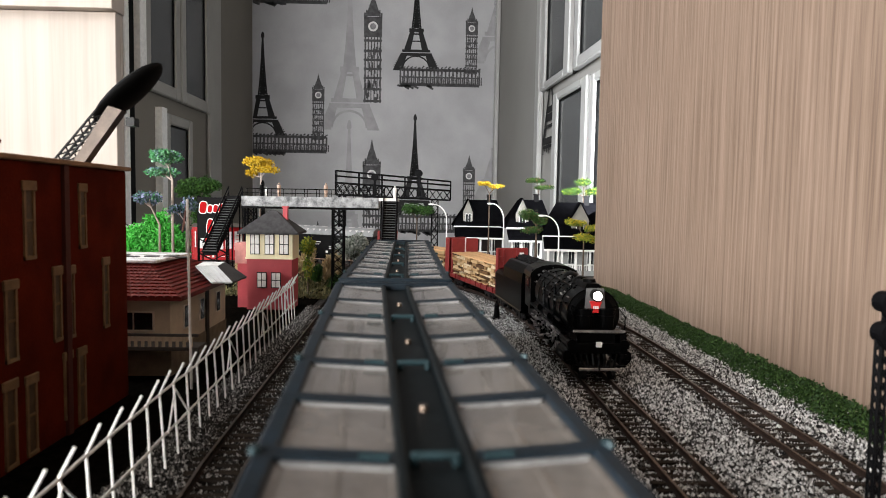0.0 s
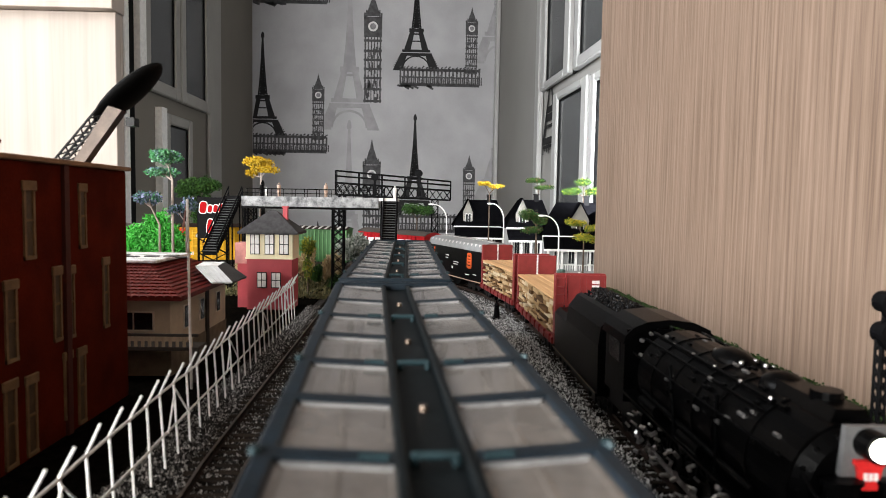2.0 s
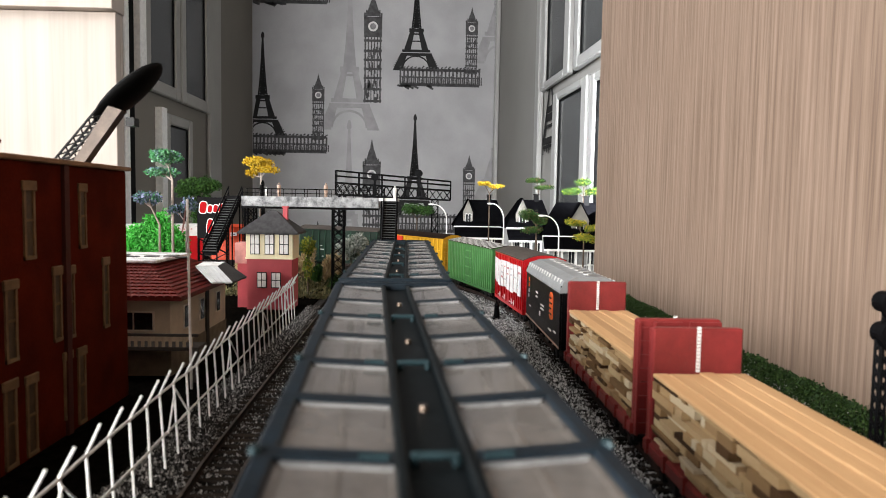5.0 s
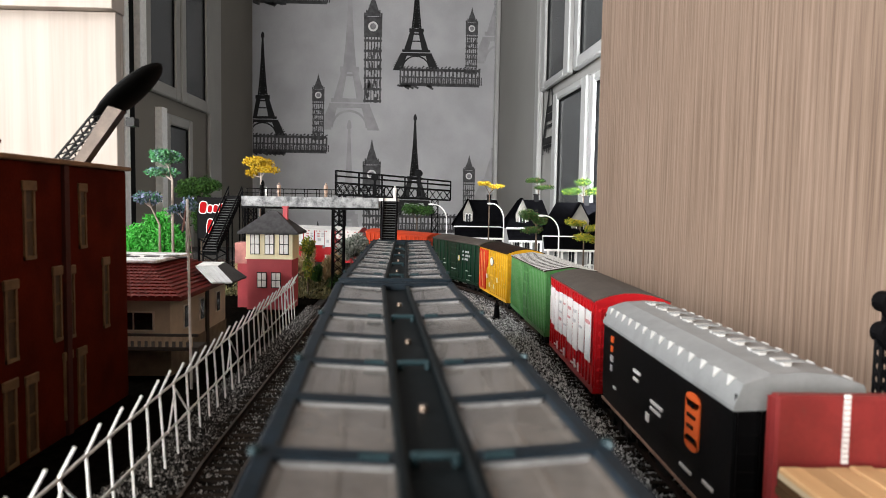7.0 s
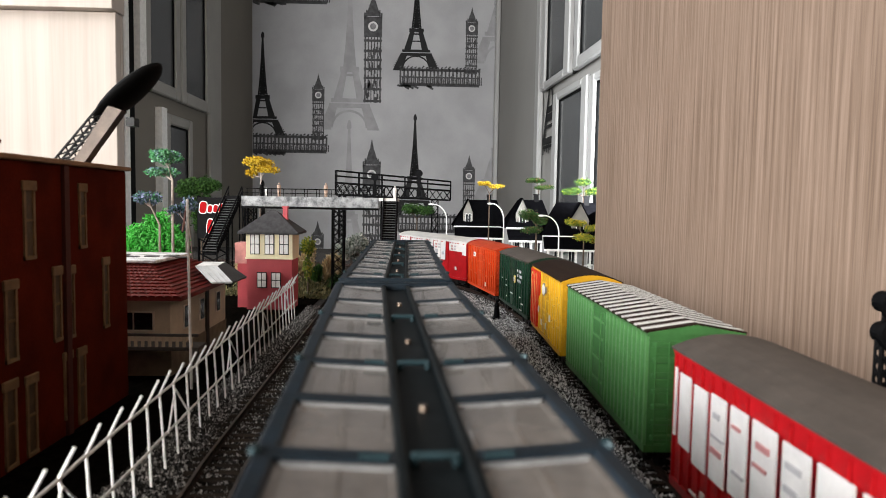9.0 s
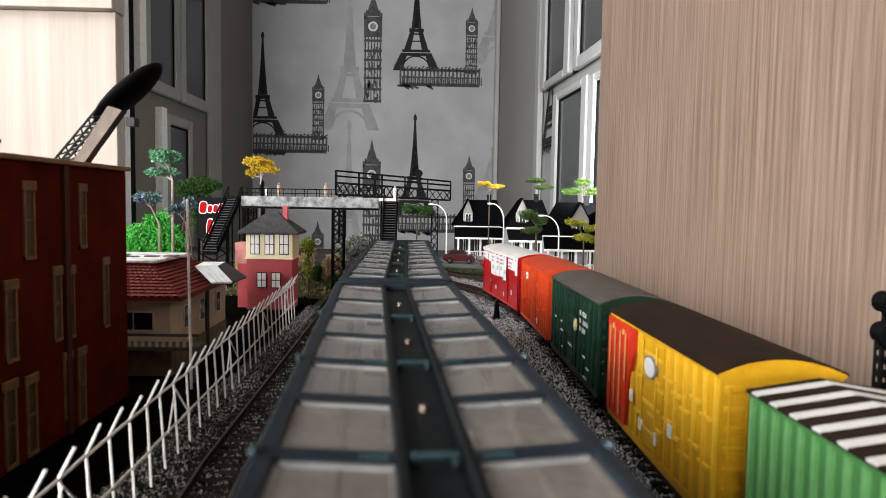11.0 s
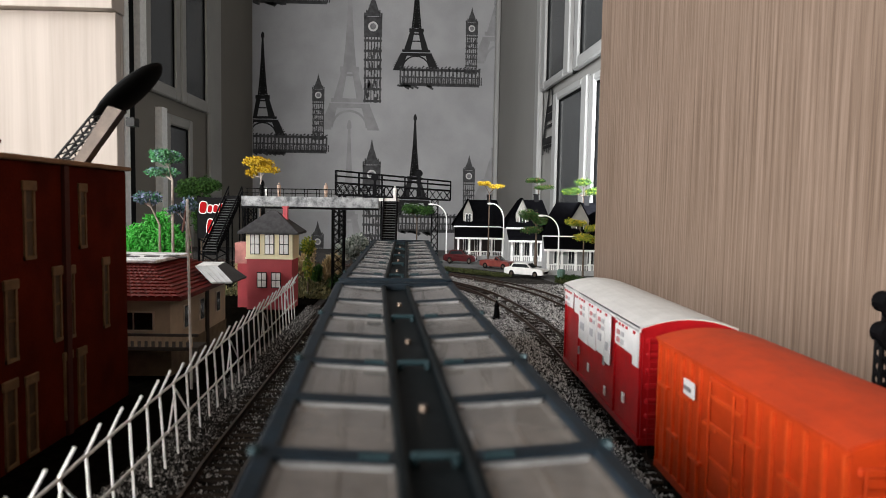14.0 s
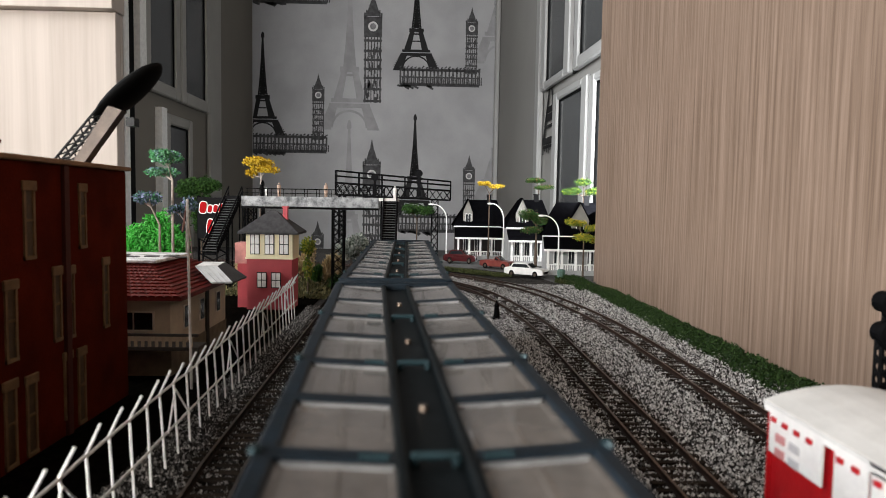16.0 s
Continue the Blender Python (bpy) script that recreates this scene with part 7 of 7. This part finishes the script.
def model_car(x, y, rz, color, label, L=0.050, pickup=False, tall=1.25):
    c = thing("car", pose(x, y, -0.0044, 0, 0, rz), label, "car", "cars parked on the street")
    hw = 0.0098
    bm = B()
    prism(bm, [(-L / 2, 0.004), (-L / 2, 0.0095), (-L * 0.44, 0.0108), (L * 0.18, 0.0108), (L * 0.46, 0.0095), (L / 2, 0.0078), (L / 2, 0.0035), (L * 0.4, 0.003), (-L * 0.42, 0.003)], "y", -hw, hw)
    bmesh.ops.bevel(bm, geom=bm.edges[:], offset=0.0006, segments=1, affect="EDGES")
    part("body", bm, color, c)
    a0, a1 = (-L * 0.05, L * 0.20) if pickup else (-L * 0.36, L * 0.20)
    bm = B()
    prism(bm, [(a0, 0.0106), (a0 + 0.005, 0.0158), (a1 - 0.008, 0.0158), (a1, 0.0106)], "y", -hw + 0.0012, hw - 0.0012)
    cb = part("cabin", bm, color, c)
    for sg in (-1, 1):
        bm = B()
        prism(bm, [(a0 + 0.003, 0.0112), (a0 + 0.006, 0.0150), (a1 - 0.0085, 0.0150), (a1 - 0.003, 0.0112)], "y", sg * (hw - 0.0012) - 0.0003, sg * (hw - 0.0012) + 0.0003)
        part("side_window", bm, PANE, cb)
    bm = B()
    q = [Vector((a1 + 0.0003, 0, 0.0112)), Vector((a1 - 0.0072, 0, 0.0156))]
    vs = [bm.verts.new(v + Vector((0.0004, yy, 0))) for v in q for yy in (-hw + 0.0025, hw - 0.0025)]
    bm.faces.new((vs[0], vs[1], vs[3], vs[2]))
    part("windscreen", bm, PANE, cb)
    bm = B()
    box(bm, L / 2 - 0.0002, L / 2 + 0.0006, -hw * 0.6, hw * 0.6, 0.0045, 0.0070)
    part("grille", bm, IRON, c)
    for yy in (-hw * 0.78, hw * 0.78):
        part("headlight", tube(B(), (L / 2 - 0.0004, yy, 0.0062), (L / 2 + 0.0005, yy, 0.0062), 0.0011, n=10), ROOFSILVER, c)
    part("bumper", box(B(), L / 2 - 0.0006, L / 2 + 0.0010, -hw, hw, 0.0032, 0.0042, bevel=0.0003), ROOFSILVER, c)
    for xx in (-L * 0.3, L * 0.3):
        for yy in (-hw + 0.0008, hw - 0.0008):
            bm = B()
            tube(bm, (xx, yy - 0.0012, 0.0038), (xx, yy + 0.0012, 0.0038), 0.0038, n=18)
            wh = part("wheel", bm, IRON, c)
            bm = B()
            s_ = 1 if yy > 0 else -1
            tube(bm, (xx, yy + s_ * 0.0011, 0.0038), (xx, yy + s_ * 0.0015, 0.0038), 0.0020, n=12)
            part("hubcap", bm, STEEL, wh)
    for k in c.children_recursive:
        k.data.transform(Matrix.Diagonal((1.0, 1.2, tall, 1.0)))
    return c


model_car(0.147, 0.968, -32, WHITE, "white model sedan parked on the street", L=0.060)
model_car(0.117, 1.085, -30, mat("pickup_brown_red", (0.20, 0.045, 0.035), rough=0.35), "faded red model pickup parked on the street", L=0.052, pickup=True)
model_car(0.062, 1.165, -12, mat("car_deep_red", (0.060, 0.0025, 0.004), rough=0.25, coat=0.5), "deep red model car parked on the street", L=0.056, tall=1.5)
# dustbin and switch stand
bin_ = thing("dustbin", pose(0.1925, 0.944, -0.0044), "dull green dustbin beside the lamp post", "dustbin")
bm = B()
tube(bm, (0, 0, 0), (0, 0, 0.011), 0.0052, 0.0058, n=14)
part("bin_body", bm, mat("bin_green", (0.10, 0.17, 0.14), rough=0.5), bin_)
bm = B()
tube(bm, (0, 0, 0.0111), (0, 0, 0.0135), 0.0064, 0.0040, n=14)
part("lid", bm, MATS["bin_green"], bin_)
sw = thing("switch_stand", pose(0.0655, 0.60, -0.0046), "small black switch stand in the ballast", "switch stand")
bm = B()
box(bm, -0.0040, 0.0040, -0.004, 0.004, 0.0, 0.003, bevel=0.0006)
tube(bm, (0, 0, 0.003), (0, 0, 0.012), 0.0030, 0.0022, n=12)
part("base", bm, IRON, sw)
bm = B()
ball(bm, (0, 0, 0.0135), 0.0026, 2)
tube(bm, (0, 0, 0.013), (0, 0, 0.018), 0.0008, n=8)
part("lantern", bm, IRON, sw)

# signal mast by the near track
sg_ = thing("track_signal", pose(0.1522, 0.217, -0.0046), "black two-lamp track signal on a lattice mast", "track signal")
bm = B()
lattice(bm, -0.0022, 0.0004, -0.0013, 0.0013, 0.0, 0.062, 14, 0.0005)
box(bm, -0.005, 0.005, -0.005, 0.005, 0, 0.003)
part("mast", bm, IRON, sg_)
for z in (0.0743, 0.0640):
    bm = B()
    tube(bm, (0.0008, -0.0045, z), (0.0008, -0.0025, z), 0.0052, n=28)
    tube(bm, (0.0008, -0.0025, z), (0.0008, 0.004, z), 0.0036, n=16)
    box(bm, -0.001, 0.001, -0.001, 0.001, 0.060, z)
    hd = part("signal_head", bm, IRON, sg_)
    for k in range(3):
        a = radians(90 + 120 * k)
        bm = B()
        tube(bm, (0.0008 + 0.0030 * math.cos(a), -0.0049, z + 0.0030 * math.sin(a)), (0.0008 + 0.0030 * math.cos(a), -0.0044, z + 0.0030 * math.sin(a)), 0.0013, n=12)
        part("hood", bm, BLACK, hd)

# ---------------------------------------------------------------- planting
tree(0.117, 1.24, 0.134, ((-0.010, 0, 0.002, 0.013, 0.0035, 500), (0.012, 0, -0.003, 0.015, 0.0035, 500)), L_YELLOW, "yellow flat-crowned tree behind the street lamp")
tree(0.205, 1.23, 0.142, ((-0.004, 0, 0.001, 0.020, 0.0045, 700), (0.010, 0, -0.012, 0.018, 0.004, 500)), L_GREEN, "green flat-crowned tree with rosy tips", accent=L_ROSE)
tree(0.175, 1.06, 0.083, ((-0.012, 0, 0.000, 0.017, 0.009, 700), (0.010, 0, -0.008, 0.018, 0.007, 700), (-0.004, 0, -0.024, 0.022, 0.006, 700)), L_GREEN, "bushy green tree with rosy tips before the grey house", trunk=0.0018, accent=L_ROSE)
tree(0.262, 1.12, 0.130, ((0.0, 0, 0.006, 0.015, 0.006, 600), (0.018, 0, -0.008, 0.016, 0.007, 600), (-0.020, 0, -0.008, 0.018, 0.006, 500)), L_GREEN, "green and yellow tree above the house roofs", accent=L_MIXED)
tree(0.228, 0.965, 0.072, ((-0.012, 0, 0.002, 0.016, 0.005, 500), (0.004, 0, -0.020, 0.018, 0.006, 600), (0.012, 0, -0.005, 0.012, 0.005, 400)), L_MIXED, "yellow-green tree before the porch", accent=L_YELLOW)
tree(-0.014, 1.18, 0.086, ((-0.010, 0, 0.0, 0.018, 0.010, 900), (0.012, 0, 0.0, 0.018, 0.009, 900)), L_GREEN, "round green tree behind the stairs")
draw_nearer(tree(-0.2400, 0.985, 0.147, ((-0.004, 0, 0.006, 0.022, 0.006, 900), (0.006, 0, -0.004, 0.022, 0.005, 700), (-0.014, 0, -0.010, 0.008, 0.004, 200)), L_YELLOW, "yellow tree rising behind the footbridge", bark=PALEBARK, trunk=0.0015, size=0.003, lean=0.004, z0=-0.0250), 0.85)
tree(-0.2060, 0.56, 0.130, ((-0.005, 0, 0.003, 0.0125, 0.0055, 800), (-0.008, 0, -0.009, 0.0135, 0.003, 420)), L_MINT, "mint-green tree with violet lower blossoms", bark=PALEBARK, trunk=0.0011, accent=L_PURPLE)
tree(-0.2050, 0.53, 0.095, ((-0.009, 0, 0.004, 0.0105, 0.0045, 420),), L_PURPLE, "thin pale tree with violet and green blossoms", bark=PALEBARK, trunk=0.0011, accent=L_MINT)
tree(-0.1845, 0.53, 0.096, ((0.003, 0, 0.0, 0.006, 0.005, 300), (-0.007, 0, -0.005, 0.006, 0.003, 160)), L_PURPLE, "small violet-blossomed tree behind the station roof", bark=PALEBARK, trunk=0.0008, accent=L_GREEN)
shrub(-0.238, 0.61, [((0.0, 0, 0.066), (0.020, 0.012, 0.028), 4600), ((-0.018, 0, 0.058), (0.014, 0.012, 0.026), 2800), ((0.016, 0, 0.056), (0.012, 0.012, 0.026), 2600), ((0, 0, 0.03), (0.026, 0.012, 0.028), 700)], L_BRIGHT, "tall vivid green shrub behind the station house", size=0.0023, up=0.2, long=2.2)
shrub(-0.392, 1.20, [((0.0, 0, 0.128), (0.038, 0.020, 0.015), 2200), ((-0.026, 0, 0.120), (0.022, 0.018, 0.014), 1000), ((0.006, 0, 0.08), (0.028, 0.016, 0.040), 1500)], L_GREEN, "tall dark green shrub behind the billboard", size=0.0040)
# dry grass, low plants under the footbridge
k = 0
for x in np.arange(-0.235, -0.10, 0.0125):
    kind = (L_TAN, L_TAN, L_GREEN)[k % 3]
    hgt = 0.030 + 0.012 * math.sin(k * 2.1)
    shrub(float(x), 0.87 + 0.02 * math.sin(k * 1.3), [((0, 0, hgt * 0.55), (0.006, 0.006, hgt * 0.5), 220), ((0.003, 0, hgt * 0.9), (0.004, 0.004, hgt * 0.25), 90)], kind, "dry tan grass tuft under the footbridge" if kind is L_TAN else "low green shrub under the footbridge", size=0.0032, name="grass_tuft" if kind is L_TAN else "shrub", up=2.5, long=3.0)
    k += 1
shrub(-0.093, 0.86, [((0.0, 0, 0.046), (0.019, 0.010, 0.015), 900), ((0.010, 0, 0.053), (0.012, 0.009, 0.012), 500)], L_GREY, "silvery grey shrub beside the bridge pier", size=0.0040)
shrub(-0.102, 0.80, [((0.0, 0, 0.010), (0.012, 0.012, 0.010), 500)], L_GREEN, "low round green shrub beside the rails", size=0.0024)
shrub(-0.172, 0.72, [((0.012, 0, 0.040), (0.020, 0.012, 0.030), 900)], L_TAN, "tan and olive scrub behind the signal tower", size=0.003)
shrub(-0.131, 0.765, [((0.0, 0, 0.054), (0.009, 0.008, 0.012), 400), ((0, 0, 0.03), (0.006, 0.006, 0.018), 200)], L_MIXED, "olive shrub beside the signal tower", size=0.0026)

# pole by the station house
fp = thing("flagpole", pose(-0.1275, 0.372, GZ), "thin whitish pole with a limp red cord", "pole")
bm = B()
tube(bm, (0, 0, 0), (-0.0015, 0, 0.1055), 0.0008, 0.0007, n=8)
part("pole", bm, mat("pole_white", (0.78, 0.75, 0.70), rough=0.5), fp)
bm = B()
tube(bm, (-0.0016, 0, 0.1040), (-0.0042, 0, 0.088), 0.0005, n=6)
part("cord", bm, mat("cord_rose", (0.40, 0.20, 0.17), rough=0.6), fp)

# billboard behind the footbridge stairs
sgn = thing("billboard", pose(-0.313, 1.0, GZ), "black framed billboard with bold red and white shapes", "billboard")
bm = B()
lattice(bm, -0.019, 0.022, 0.002, 0.006, -0.0159, 0.110, 6, 0.0011)
part("frame", bm, IRON, sgn)
bm = B()
box(bm, -0.018, 0.021, 0.0, 0.0018, 0.048, 0.108)
brd = part("board", bm, IRON, sgn)
RED = mat("sign_red", (0.36, 0.004, 0.006), rough=0.6, spec=0.05, var=0.1)


def pill(x, z, w, h, tilt):
    """A tilted rounded red slab on a white one: plain shapes in the colours of the sign."""
    for grow, y, material in ((0.0013, -0.0004, WHITE), (0.0, -0.0012, RED)):
        bm = B()
        m = Matrix.Translation((x, y, z)) @ Matrix.Rotation(radians(tilt), 4, "Y")
        rx, rz = w / 2 + grow, h / 2 + grow
        prism(bm, [(rx * math.copysign(abs(math.cos(a)) ** 0.6, math.cos(a)), rz * math.copysign(abs(math.sin(a)) ** 0.6, math.sin(a))) for a in (k * math.tau / 20 for k in range(20))], "y", -0.0006, 0.0006)
        bmesh.ops.transform(bm, matrix=m, verts=bm.verts[:])
        part("sign_shape", bm, material, brd)


for x, z, w, h in ((-0.0105, 0.0930, 0.0095, 0.0165), (-0.0005, 0.0910, 0.0055, 0.0105), (0.0075, 0.0915, 0.0058, 0.0105), (0.0150, 0.0925, 0.0052, 0.0120),
                   (-0.0010, 0.0660, 0.0075, 0.0200), (0.0085, 0.0645, 0.0070, 0.0115), (0.0160, 0.0650, 0.0045, 0.0115)):
    pill(x, z, w, h, 8)
draw_nearer(sgn, 0.87)


# ---------------------------------------------------------------- what moves
RUN = ((0.0, 0.0), (2.0, 0.2440), (3.0, 0.3520), (4.2, 0.4865), (6.3, 0.7347), (8.0, 0.9214), (9.2, 1.0499), (11.3, 1.2780), (13.0, 1.4598), (14.5, 1.6231), (16.0, 1.8016))


def run_at(t):
    return float(np.interp(t, [r[0] for r in RUN], [r[1] for r in RUN]))


def on_track(s, half):
    ax, ay, _ = main_path(s - half)
    bx, by, _ = main_path(s + half)
    za, zb = main_rise(s - half), main_rise(s + half)
    return pose((ax + bx) / 2, (ay + by) / 2, (za + zb) / 2, 0, math.degrees(math.atan2(zb - za, 2 * half)), math.degrees(math.atan2(ay - by, ax - bx)))


def motions():
    for ob, s, half in TRAIN:
        walk(ob, [(i * 0.25, on_track(s - run_at(i * 0.25), half)) for i in range(65)])
    # wheels roll with the train, side rods circle with their crank pins
    for ob, s, half in TRAIN:
        for child in ob.children_recursive:
            base = child.matrix_basis.translation.copy()
            if child.name.startswith("driving_wheelset"):
                walk(child, [(i * 0.1, pose(*base, 0, math.degrees(run_at(i * 0.1) / DRIVE_R), 0)) for i in range(161)])
            elif child.name.startswith("wheelset"):
                walk(child, [(i / 30, pose(*base, 0, math.degrees(run_at(i / 30) / base.z), 0)) for i in range(481)])
    for rod, phase in RODS:
        base = rod.matrix_basis.translation.copy()
        base.z = DRIVE_R
        rows = []
        for i in range(321):
            a = run_at(i * 0.05) / DRIVE_R + phase
            rows.append((i * 0.05, pose(base.x + 0.005 * math.sin(a), base.y, base.z + 0.005 * math.cos(a))))
        walk(rod, rows)


motions()
